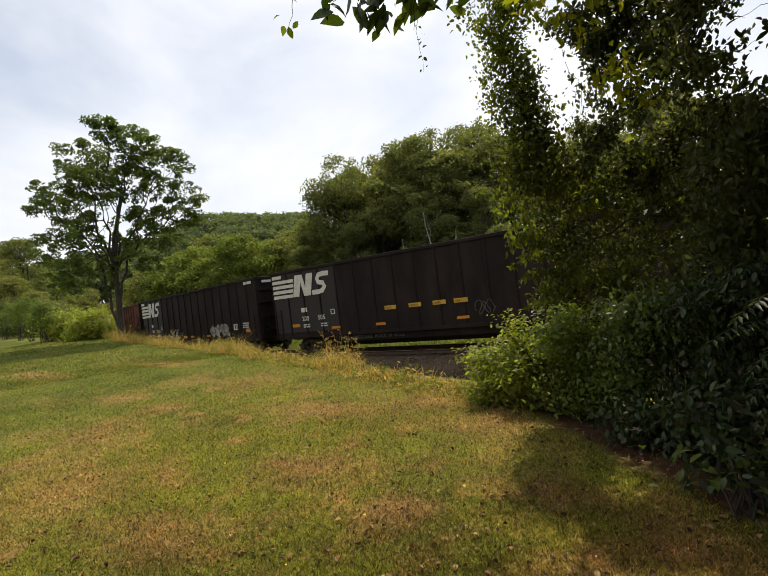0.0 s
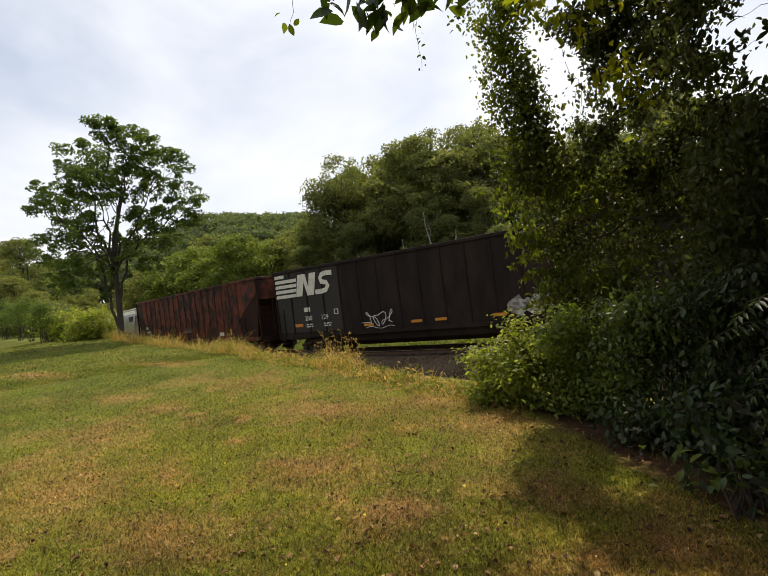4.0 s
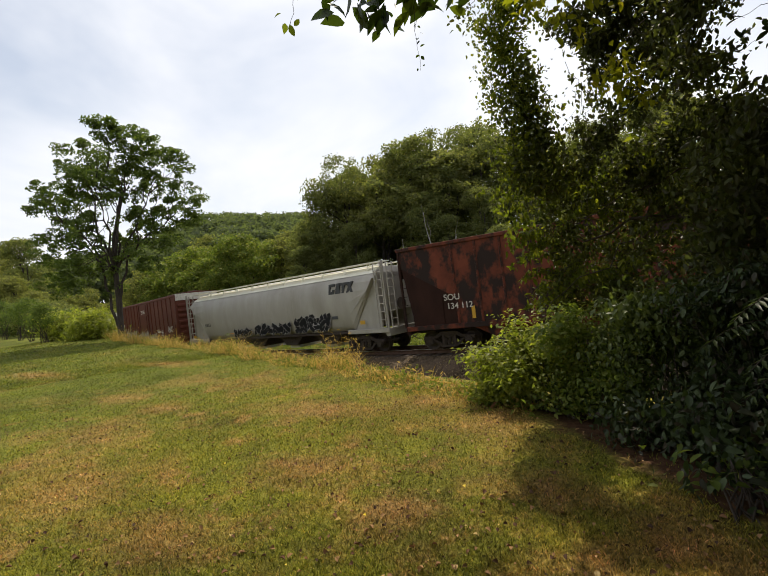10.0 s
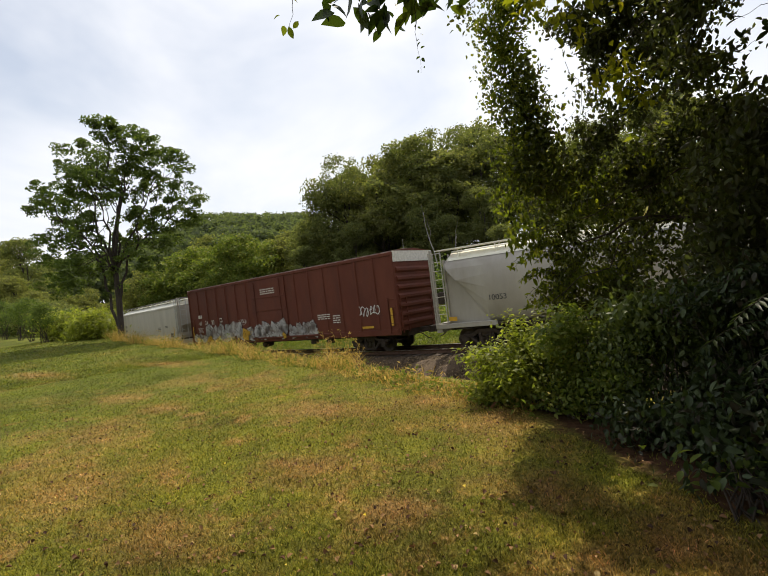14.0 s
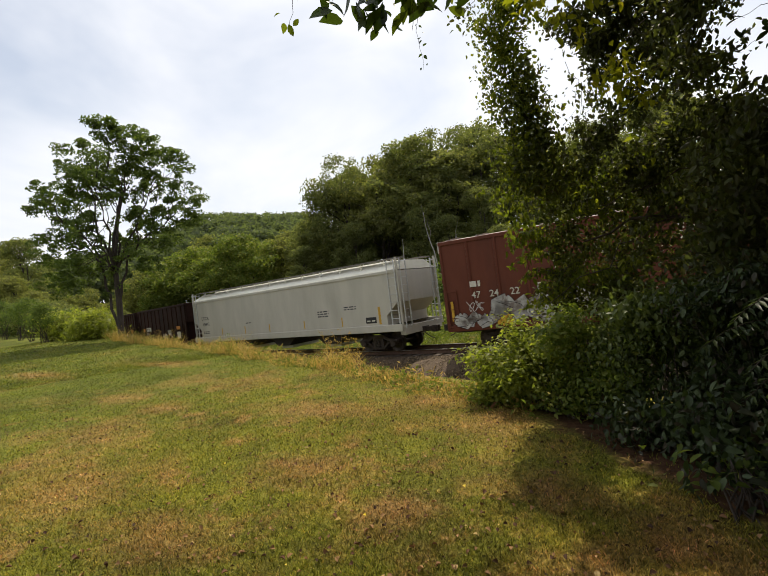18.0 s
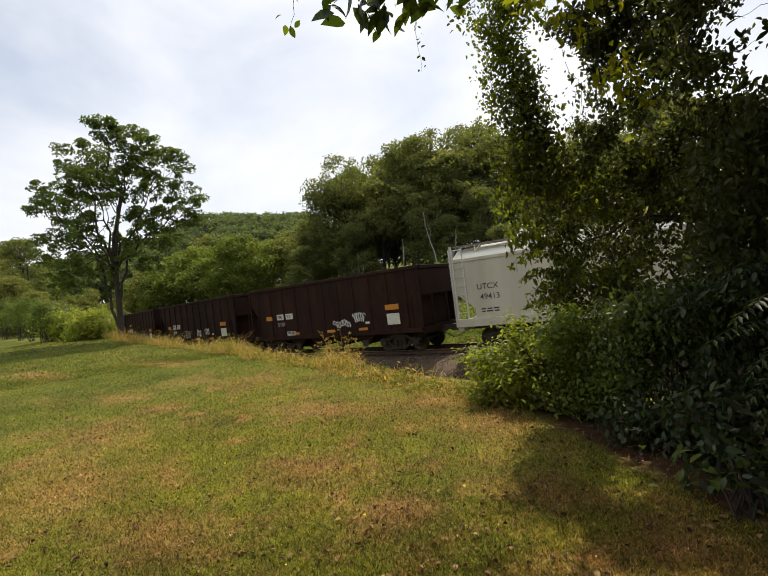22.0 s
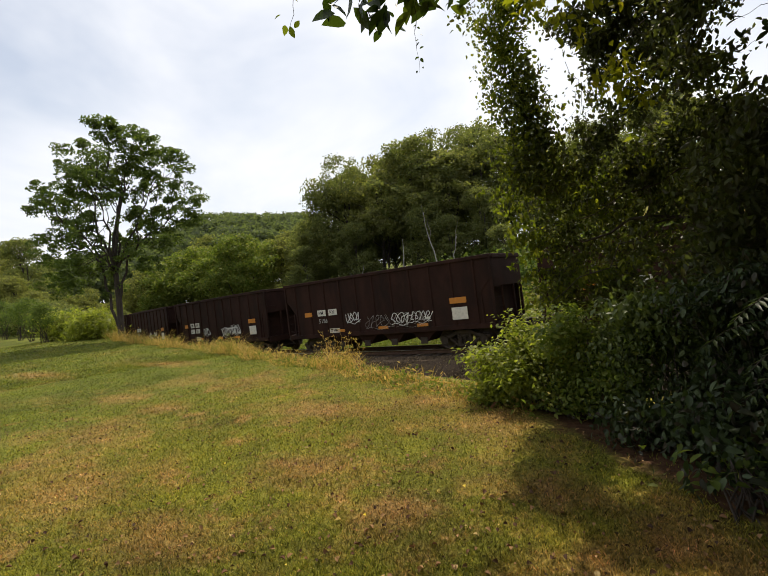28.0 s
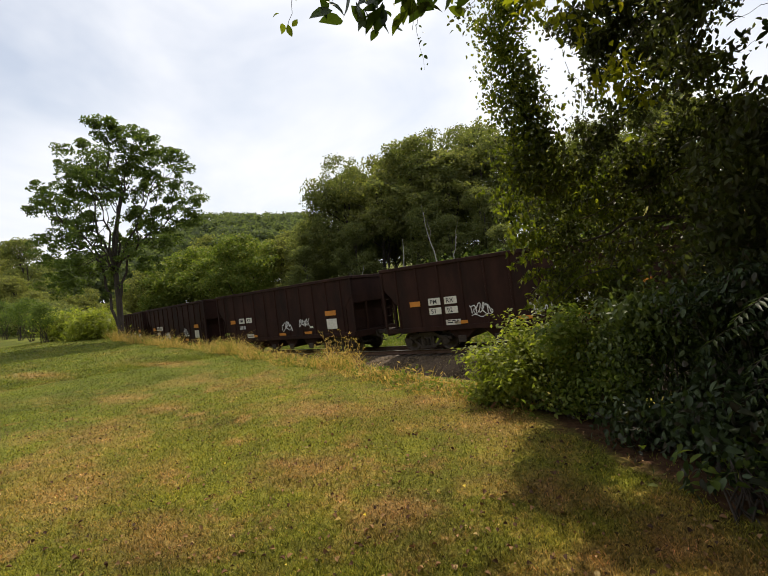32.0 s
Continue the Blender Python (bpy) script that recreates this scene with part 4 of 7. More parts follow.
        decal(car, "white_plate", L / 2 - 3.05, L / 2 - 2.55, 1.62, 1.98, y, M_LETTER)
        for a in (2.90, 2.70):
            decal(car, "plate_mark", L / 2 - a, L / 2 - a + 0.12, 1.68, 1.92, y + 0.003, M_PRIMER)
        bars(car, L / 2 - 1.9, 1.95, 0.7, 3, y, M_LETTER, 0.07, 0.05, seed + 8)
        decal(car, "reflector", L / 2 - 1.6, L / 2 - 1.1, 1.45, 1.66, y, M_ORANGE)
    running_gear(car, mid, L / 2, L / 2 - 2.25)
    return car


def open_hopper(name, mid, L, zt, mat, label, chutes, n_ribs, cut_z, cut_x, zb=1.08, step=1.1, end_mat=None):
    """An open-top hopper wagon: cut-back side sheets, sloping end sheets, a row of bottom chutes."""
    car = thing(name, label, "freight wagon", "train")
    end_mat = end_mat or mat
    half = 1.545
    h = L / 2
    outline = [(-h, zt), (-h, zt - cut_z), (-h + cut_x, zb + step), (-h + cut_x, zb), (h - cut_x, zb), (h - cut_x, zb + step), (h, zt - cut_z), (h, zt)]
    for sy in (-1, 1):
        part("side_sheet", prism(bmesh.new(), outline, sy * half, sy * (half - 0.05), "y"), mat, car)
        part("side_sill", box(bmesh.new(), -h + 0.1, h - 0.1, sy * half - 0.05, sy * half + 0.05, zb - 0.14, zb + 0.06, 0.01), mat, car)
    for sx in (-1, 1):
        part("slope_sheet", prism(bmesh.new(), [(sx * h, zt), (sx * (h - 0.08), zt), (sx * (h - 0.08), zt - 0.55), (sx * (h - 2.9), zb - 0.1), (sx * (h - 2.9), zb - 0.22), (sx * h, zt - 0.65)], -half + 0.055, half - 0.055, "y"), end_mat, car)
        part("end_top_sheet", box(bmesh.new(), sx * (h - 0.04), sx * (h + 0.004), -half + 0.06, half - 0.06, zt - 1.25, zt - 0.13), mat, car)
        part("end_sill", box(bmesh.new(), sx * (h - 0.22), sx * h, -1.5, 1.5, 0.80, 1.10, 0.015), end_mat, car)
        part("end_platform", box(bmesh.new(), sx * (h - 1.6), sx * (h - 0.22), -1.3, 1.3, 0.98, 1.05), end_mat, car)
        for sy in (-1, 1):
            part("corner_post", box(bmesh.new(), sx * (h - 0.10), sx * h, sy * half - 0.055, sy * half + 0.055, 1.1, zt - 0.10, 0.01), end_mat, car)
            part("side_post", box(bmesh.new(), sx * (h - 0.75 * cut_x), sx * (h - 0.75 * cut_x + 0.06), sy * half - 0.03, sy * half + 0.03, zb, zb + 1.2, 0.008), end_mat, car)
            part("end_post", box(bmesh.new(), sx * (h - 0.09), sx * h, sy * 0.62 - 0.05, sy * 0.62 + 0.05, 1.1, zt - 0.62, 0.01), end_mat, car)
            bm = bmesh.new()
            for k in range(5):
                rod(bm, (sx * (h + 0.05), sy * 0.95, 1.3 + 0.38 * k), (sx * (h + 0.05), sy * 1.40, 1.3 + 0.38 * k), 0.014, 6)
            part("grab_iron", bm, end_mat, car)
        for sy in (-1, 1):
            if cut_x > 1.5 or sx > 0:
                part("bay_sheet", prism(bmesh.new(), [(sx * (h - 0.1), zt - 0.7), (sx * (h - 0.5 if cut_x > 1.5 else h - 0.15), zb), (sx * (h - cut_x - 0.2), zb), (sx * (h - cut_x - 0.2), zb + step + 0.1), (sx * (h - 0.4), zt - 0.6)], sy * 1.49, sy * 1.525, "y"), M_PM, car)
        if cut_x > 1.5 or sx > 0:
            part("end_bay_sheet", box(bmesh.new(), sx * (h - 0.42), sx * (h - 0.38), -1.40, 1.40, 1.10, zt - 1.20), M_PM, car)
        part("brake_gear", lathe(bmesh.new(), [(0.10, -0.25), (0.14, 0.0), (0.10, 0.25)], (sx * (h - 0.9), 0.3, 1.35), 10), M_IRON, car)
    top_chord(car, L, half, zt, mat)
    inner = L - 2 * cut_x
    me = bm_mesh("rib", prism(bmesh.new(), [(-0.055, 0.004), (-0.03, -0.055), (0.03, -0.055), (0.055, 0.004)], zb + 0.06, zt - 0.10, "z"))
    me.materials.append(mat)
    for i in range(n_ribs):
        x = -h + cut_x + inner * i / (n_ribs - 1)
        part("rib", me, mat, car, at=pose(x, -half, 0))
        part("rib", me, mat, car, at=pose(x, half, 0, 0, 0, 180))
    x0 = -h + 2.75
    w = (L - 5.5) / chutes
    for k in range(chutes):
        a, b = x0 + w * k, x0 + w * (k + 1)
        bm = prism(bmesh.new(), [(a + 0.02, zb - 0.02), (b - 0.02, zb - 0.02), (b - 0.42 * w, 0.42), (a + 0.42 * w, 0.42)], -1.35, 1.35, "y")
        c = part("hopper_chute", bm, mat, car)
        part("chute_door", box(bmesh.new(), (a + b) / 2 - 0.11 * w, (a + b) / 2 + 0.11 * w, -1.39, -1.354, 0.34, 0.62, 0.01), M_IRON, c)
    part("centre_sill", box(bmesh.new(), -h - 0.1, h + 0.1, -0.2, 0.2, 0.70, 0.98), M_IRON, car)
    running_gear(car, mid, h, h - 1.75)
    return car, half + 0.056


def chip_hopper():
    L = 21.1
    car, y = open_hopper("wood_chip_hopper", -49.9, L, 4.50, M_OXIDE, "rust-red open hopper wagon with black soot stains", 5, 17, 0.75, 2.5, end_mat=M_PM)
    x0 = -L / 2
    lettering(car, "SOU", x0 + 1.95, 2.12, 0.26, y, M_LETTER)
    lettering(car, "134 112", x0 + 2.05, 1.76, 0.25, y, M_LETTER)
    for a, h in ((3.1, 0.5), (6.9, 0.5), (9.25, 0.45), (12.3, 0.22), (17.4, 0.4)):
        decal(car, "yellow_strip", x0 + a, x0 + a + 0.14, 1.30, 1.30 + h, y, M_YELLOW)
    decal(car, "data_plate", L / 2 - 5.2, L / 2 - 4.6, 1.30, 1.52, y, M_LETTER)
    scrawl(car, x0 + 10.3, 1.62, 1.3, 0.35, y, M_LETTER, 77, 4, 0.016)
    scrawl(car, x0 + 6.9, 1.35, 0.7, 0.3, y, M_ORANGE, 9, 3, 0.03)
    decal(car, "end_plate", L / 2 - 0.95, L / 2 - 0.55, 3.75, 4.05, y, M_PRIMER)


def pm_hopper(k, number, board_bright):
    L = 11.75
    left = -132.56 - 13.5 * k
    car, y = open_hopper("open_hopper", left + L / 2, L, 3.72, M_PM, "dark brown open-top hopper wagon with white stencils and graffiti", 4, 11, 0.75, 0.78, 1.02, 1.0)
    x0 = -L / 2
    decal(car, "reflector", x0 + 1.38, x0 + 1.88, 1.98, 2.20, y, M_ORANGE)
    decal(car, "reflector", L / 2 - 1.95, L / 2 - 1.2, 1.96, 2.20, y, M_ORANGE)
    for a in (3.4, 6.0, 8.1):
        decal(car, "reflector", x0 + a, x0 + a + 0.55, 1.12, 1.25, y, M_ORANGE)
    for a, tx in ((2.28, "PM"), (3.02, "RX")):
        decal(car, "stencil_board", x0 + a, x0 + a + 0.56, 1.97, 2.27, y, M_LETTER)
        lettering(car, tx, x0 + a + 0.07, 2.03, 0.19, y + 0.003, M_LETTER_DARK)
    if board_bright:
        for a, tx in ((2.28, number[:2]), (3.02, number[2:])):
            decal(car, "number_board", x0 + a, x0 + a + 0.56, 1.58, 1.86, y, M_LETTER)
            lettering(car, tx, x0 + a + 0.08, 1.63, 0.19, y + 0.003, M_LETTER_DARK)
    elif number:
        lettering(car, number, x0 + 2.32, 1.62, 0.22, y, M_SILVER)
    else:
        bars(car, x0 + 2.30, 1.62, 0.6, 1, y, M_SILVER, 0.2, 0.05, k)
    decal(car, "data_board", x0 + 3.0, x0 + 3.65, 1.10, 1.32, y, M_LETTER)
    bars(car, x0 + 3.06, 1.25, 0.5, 2, y + 0.003, M_LETTER_DARK, 0.045, 0.03, k)
    decal(car, "white_panel", L / 2 - 1.9, L / 2 - 1.2, 1.30, 1.80, y, M_LETTER, "blank white panel" if k % 2 else "scuffed white panel")
    decal(car, "small_plate", L / 2 - 3.2, L / 2 - 2.95, 1.42, 1.52, y, M_LETTER)
    r = random.Random(70 + k)
    for a in (4.1, 6.5, 7.7):
        if r.random() < 0.85:
            scrawl(car, x0 + a + r.uniform(-0.2, 0.3), 1.28 + r.uniform(0, 0.25), r.uniform(0.6, 1.1), r.uniform(0.35, 0.6), y, M_SPRAY, 200 + 7 * k + int(a), 4 + r.randrange(3), 0.028 + 0.015 * r.random())
    if k == 2:
        for a in (5.9, 7.6):
            scrawl(car, x0 + a - 0.6, 1.2, 1.6, 0.62, y, M_SILVER, 300 + int(a * 3), 5, 0.018)
    if k == 3:
        scrawl(car, x0 + 7.2, 1.4, 1.2, 0.5, y, M_SPRAY, 411, 5, 0.05)


def covered_hopper_flat():
    L, h = 17.75, 8.875
    car = thing("covered_hopper", "off-white flat-sided covered hopper wagon with roof walkway", "freight wagon", "train")
    mid = -110.37
    half, ze = 1.58, 3.68
    outline = [(-h + 0.15, ze), (-h + 0.15, 2.3), (-h + 0.85, 1.72), (-h + 0.85, 1.28), (h - 0.85, 1.28), (h - 0.85, 1.72), (h - 0.15, 2.3), (h - 0.15, ze)]
    part("body", prism(bmesh.new(), outline, -half, half, "y"), M_WHITE, car)
    for sy in (-1, 1):
        part("side_sill", box(bmesh.new(), -h, h, sy * (half + 0.02) - 0.06, sy * (half + 0.02) + 0.06, 0.98, 1.30, 0.015), M_WHITE, car)
        part("roof_eave", box(bmesh.new(), -h + 0.1, h - 0.1, sy * half - 0.04, sy * half + 0.05, ze - 0.10, ze + 0.03, 0.01), M_WHITE, car)
    roof = [(-half + 0.02, ze + 0.031), (half - 0.02, ze + 0.031), (half - 0.06, ze + 0.10), (0.80, ze + 0.44), (-0.80, ze + 0.44), (-half + 0.06, ze + 0.10)]
    part("roof", prism(bmesh.new(), roof, -h + 0.15, h - 0.15), M_CREAM, car)
    part("hatch_trough", box(bmesh.new(), -h + 1.0, h - 1.0, -0.42, 0.42, ze + 0.42, ze + 0.54, 0.03), M_CREAM, car)
    br = bm_mesh("walkway_bracket", rod(rod(bmesh.new(), (0, 0, 0.12), (0, 0.0, 0.42), 0.022), (0, 0, 0.12), (0.24, 0.0, 0.40), 0.018))
    for sy in (-1, 1):
        part("roof_walkway", box(bmesh.new(), -h + 0.1, h - 0.1, sy * 1.0 - 0.26, sy * 1.0 + 0.26, ze + 0.54, ze + 0.585), M_GRATE, car)
        for k in range(12):
            part("walkway_bracket", br, M_CREAM, car, at=pose(-h + 1.0 + (L - 2.0) * k / 11, sy * 1.2, ze + 0.15))
    for sx in (-1, 1):
        part("end_sheet", prism(bmesh.new(), [(sx * (h - 0.86), 1.70), (sx * (h - 2.3), 1.0), (sx * (h - 2.4), 1.0), (sx * (h - 0.95), 1.26), (sx * (h - 0.87), 1.27)], -1.5, 1.5, "y"), M_PRIMER, car)
        part("end_sill", box(bmesh.new(), sx * (h - 0.25), sx * h, -1.5, 1.5, 0.80, 1.20, 0.015), M_WHITE, car)
        for sy in (-1, 1):
            part("corner_post", box(bmesh.new(), sx * (h - 0.10), sx * (h - 0.02), sy * 1.52 - 0.04, sy * 1.52 + 0.04, 1.2, ze + 0.58), M_WHITE, car)
    ladders(car, L, 1.56, 1.1, 3.05, M_STEEL, 0.34)
    for x in (-3.9, 0.0, 3.9):
        c = part("hopper_chute", prism(bmesh.new(), [(x - 1.7, 1.36), (x + 1.7, 1.36), (x + 0.5, 0.50), (x - 0.5, 0.50)], -1.25, 1.25, "y"), M_PRIMER, car)
        part("outlet_gate", box(bmesh.new(), x - 0.45, x + 0.45, -1.0, 1.0, 0.34, 0.52, 0.01), M_STEEL, c)
    part("centre_sill", box(bmesh.new(), -h - 0.1, h + 0.1, -0.2, 0.2, 0.75, 1.0), M_IRON, car)
    y = half
    x0 = -h
    lettering(car, "UTCX", x0 + 1.0, 2.42, 0.23, y, M_LETTER_DARK)
    lettering(car, "49413", x0 + 1.1, 2.02, 0.23, y, M_LETTER_DARK)
    bars(car, x0 + 1.1, 1.62, 0.7, 2, y, M_LETTER_DARK, 0.05, 0.05, 2)
    for a in (3.3, 5.8, 8.2, 11.2, 14.0):
        decal(car, "yellow_strip", x0 + a, x0 + a + 0.075, 1.36, 1.80, y, M_YELLOW)
    decal(car, "yellow_strip", h - 1.35, h - 1.22, 1.35, 2.15, y, M_YELLOW)
    decal(car, "data_board", h - 2.15, h - 1.5, 1.42, 1.70, y, M_LETTER_DARK)
    for a in (2.08, 1.78):
        decal(car, "data_patch", h - a, h - a + 0.2, 1.50, 1.56, y + 0.003, M_LETTER)
    bars(car, h - 5.4, 2.15, 0.8, 3, y, M_LOGO, 0.06, 0.06, 3)
    bars(car, h - 3.5, 2.25, 0.8, 2, y, M_LOGO, 0.05, 0.06, 5)
    bars(car, x0 + 6.0, 1.95, 0.5, 1, y, M_LOGO, 0.05, 0.05, 6)
    running_gear(car, mid, h, h - 2.0)


def covered_hopper_round():
    L, h = 18.15, 9.075
    mid = -70.42
    car = thing("covered_hopper", "light grey round-sided covered hopper wagon with black graffiti along its sill", "freight wagon", "train")
    prof = [(1.30, 1.10), (1.45, 1.40), (1.55, 1.9), (1.60, 2.5), (1.58, 3.0), (1.50, 3.38), (1.38, 3.60), (1.26, 3.72)]
    prof = prof + [(0.75, 3.98), (0.0, 4.04)]
    ring = [(-a, b) for a, b in prof] + [(a, b) for a, b in prof[::-1][1:]]
    stations = [(-h + 0.62, 3.50, 3.72), (-h + 0.70, 3.42, 4.04), (-h + 1.1, 2.90, 4.04), (-h + 2.3, 1.10, 4.04), (-h + 4.5, 1.10, 4.04), (0, 1.10, 4.04), (h - 4.5, 1.10, 4.04), (h - 2.3, 1.10, 4.04), (h - 1.1, 2.90, 4.04), (h - 0.70, 3.42, 4.04), (h - 0.62, 3.50, 3.72)]
    V = []
    for x, lo, hi in stations:
        V.append([(x, a, min(hi, max(lo, b))) for a, b in ring])
    V = np.array(V)
    m, k = V.shape[:2]
    i = np.arange(m - 1)[:, None] * k
    j = np.arange(k)[None]
    jn = (j + 1) % k
    F = np.stack([i + j, i + jn, i + k + jn, i + k + j], -1).reshape(-1, 4)
    bm = bmesh.new()
    vs = [bm.verts.new(v) for v in V.reshape(-1, 3)]
    for f in F:
        try:
            bm.faces.new([vs[q] for q in f])
        except ValueError:
            pass
    bm.faces.new(vs[:k])
    bm.faces.new(vs[-k:][::-1])
    me = bm_mesh("body", bm)
    for p in me.polygons:
        p.use_smooth = len(p.vertices) == 4 and abs(p.center.x) < h - 2.3
    part("body", me, M_GREY, car)
    for sy in (-1, 1):
        part("side_sill", box(bmesh.new(), -h + 2.6, h - 2.6, sy * 1.44 - 0.05, sy * 1.44 + 0.05, 0.98, 1.09, 0.015), M_IRON, car, "dark side sill")
        for sx in (-1, 1):
            part("end_side_sill", box(bmesh.new(), sx * (h - 2.6), sx * h, sy * 1.50 - 0.05, sy * 1.50 + 0.05, 0.96, 1.16, 0.015), M_GREY, car)
        part("roof_walkway", box(bmesh.new(), -h + 0.2, h - 0.2, sy * 0.98 - 0.25, sy * 0.98 + 0.25, 4.20, 4.24), M_CREAM, car)
        part("roof_panel", prism(bmesh.new(), [(sy * 1.30, 3.72), (sy * 1.24, 3.80), (sy * 0.74, 4.06), (sy * 0.70, 4.0), (sy * 1.22, 3.75)], -h + 0.75, h - 0.75), M_CREAM, car)
        br = bm_mesh("walkway_bracket", rod(rod(bmesh.new(), (0, 0, 0.0), (0, 0.0, 0.40), 0.022), (0, 0, 0.05), (0.22, 0.0, 0.38), 0.018))
        for q in range(11):
            part("walkway_bracket", br, M_CREAM, car, at=pose(-h + 1.2 + (L - 2.4) * q / 10, sy * 1.16, 3.82))
    part("hatch_trough", box(bmesh.new(), -h + 1.2, h - 1.2, -0.40, 0.40, 4.02, 4.16, 0.03), M_CREAM, car)
    for sx in (-1, 1):
        part("end_sheet", box(bmesh.new(), sx * (h - 0.68), sx * (h - 0.62), -1.25, 1.25, 1.9, 3.6), M_GREY, car)
        for sy in (-1, 1):
            part("end_side_sheet", prism(bmesh.new(), [(sx * (h - 2.7), 1.1), (sx * (h - 0.62), 1.1), (sx * (h - 0.62), 3.6), (sx * (h - 0.9), 3.6)], sy * 1.24, sy * 1.29, "y"), M_GREY, car)
        part("end_sill", box(bmesh.new(), sx * (h - 0.25), sx * h, -1.5, 1.5, 0.80, 1.16, 0.015), M_GREY, car)
        for sy in (-1, 1):
            part("corner_post", box(bmesh.new(), sx * (h - 0.12), sx * (h - 0.04), sy * 1.45 - 0.04, sy * 1.45 + 0.04, 1.16, 4.24), M_GREY, car)
            part("end_post", box(bmesh.new(), sx * (h - 0.62), sx * (h - 0.54), sy * 1.3 - 0.05, sy * 1.3 + 0.05, 1.16, 3.8), M_GREY, car)
        part("brake_wheel", lathe(bmesh.new(), [(0.26, -0.02), (0.28, 0.0), (0.26, 0.02)], (sx * (h + 0.05), -0.5, 2.2), 14), M_IRON, car)
    ladders(car, L, 1.48, 1.1, 3.05, M_GREY, 0.34)
    for x in (-4.6, -1.55, 1.55, 4.6):
        c = part("hopper_chute", prism(bmesh.new(), [(x - 1.3, 1.2), (x + 1.3, 1.2), (x + 0.45, 0.48), (x - 0.45, 0.48)], -1.1, 1.1, "y"), M_IRON, car)
        part("outlet_gate", box(bmesh.new(), x - 0.4, x + 0.4, -0.9, 0.9, 0.32, 0.5, 0.01), M_STEEL, c)
    part("centre_sill", box(bmesh.new(), -h - 0.1, h + 0.1, -0.2, 0.2, 0.75, 1.0), M_IRON, car)
    x0 = -h
    # the owner's mark, as four plain slanted shapes
    a, z = h - 3.62, 2.98
    marks = (((0.02, 0.0), (0.42, 0.0), (0.46, 0.22), (0.30, 0.22), (0.28, 0.13), (0.15, 0.13), (0.20, 0.37), (0.48, 0.37), (0.51, 0.50), (0.12, 0.50)), ((0.46, 0.0), (0.86, 0.0), (0.82, 0.50), (0.68, 0.50)), ((0.90, 0.50), (0.88, 0.37), (1.02, 0.37), (0.94, 0.0), (1.10, 0.0), (1.18, 0.37), (1.30, 0.37), (1.32, 0.50)),
             ((1.24, 0.0), (1.40, 0.0), (1.48, 0.14), (1.54, 0.0), (1.70, 0.0), (1.58, 0.26), (1.76, 0.50), (1.60, 0.50), (1.52, 0.38), (1.47, 0.50), (1.31, 0.50), (1.42, 0.26)))
    for pts in marks:
        part("logo_shape", prism(bmesh.new(), [(a + u, z + v) for u, v in pts], -1.594, -1.50, "y"), M_LOGO, car)
    for x in (-2.6, 2.4):
        for sy in (-1, 1):
            me = bm_mesh("weld_seam", prism(bmesh.new(), [(1.452, 1.40), (1.553, 1.9), (1.604, 2.5), (1.584, 3.0), (1.504, 3.38), (1.384, 3.60), (1.37, 3.60), (1.49, 3.38), (1.57, 3.0), (1.59, 2.5), (1.54, 1.9), (1.44, 1.40)], x - 0.012, x + 0.012))
            part("weld_seam", me, M_GREY, car, at=pose(0, 0, 0) if sy > 0 else pose(0, 0, 0, 0, 0, 180))
    lettering(car, "10053", x0 + 2.35, 1.96, 0.22, 1.575, M_LOGO)
    decal(car, "yellow_plate", h - 1.75, h - 1.45, 1.40, 1.58, 1.50, M_YELLOW)
    decal(car, "yellow_plate", x0 + 0.6, x0 + 0.95, 1.25, 1.42, 1.50, M_YELLOW)
    decal(car, "orange_plate", x0 + 5.1, x0 + 5.6, 1.36, 1.46, 1.45, M_ORANGE)
    for q, (a, w, hh) in enumerate(((5.7, 1.95, 0.62), (8.0, 3.3, 0.74), (11.6, 2.85, 1.0))):
        block_piece(car, x0 + a, 1.13, w, hh, 1.575, 500 + q * 9, M_SPRAY_DARK, M_SILVER, 5 + q, 0.34)
    decal(car, "small_plate", x0 + 14.6, x0 + 15.0, 1.75, 1.90, 1.575, M_LOGO)
    running_gear(car, mid, h, h - 1.95)


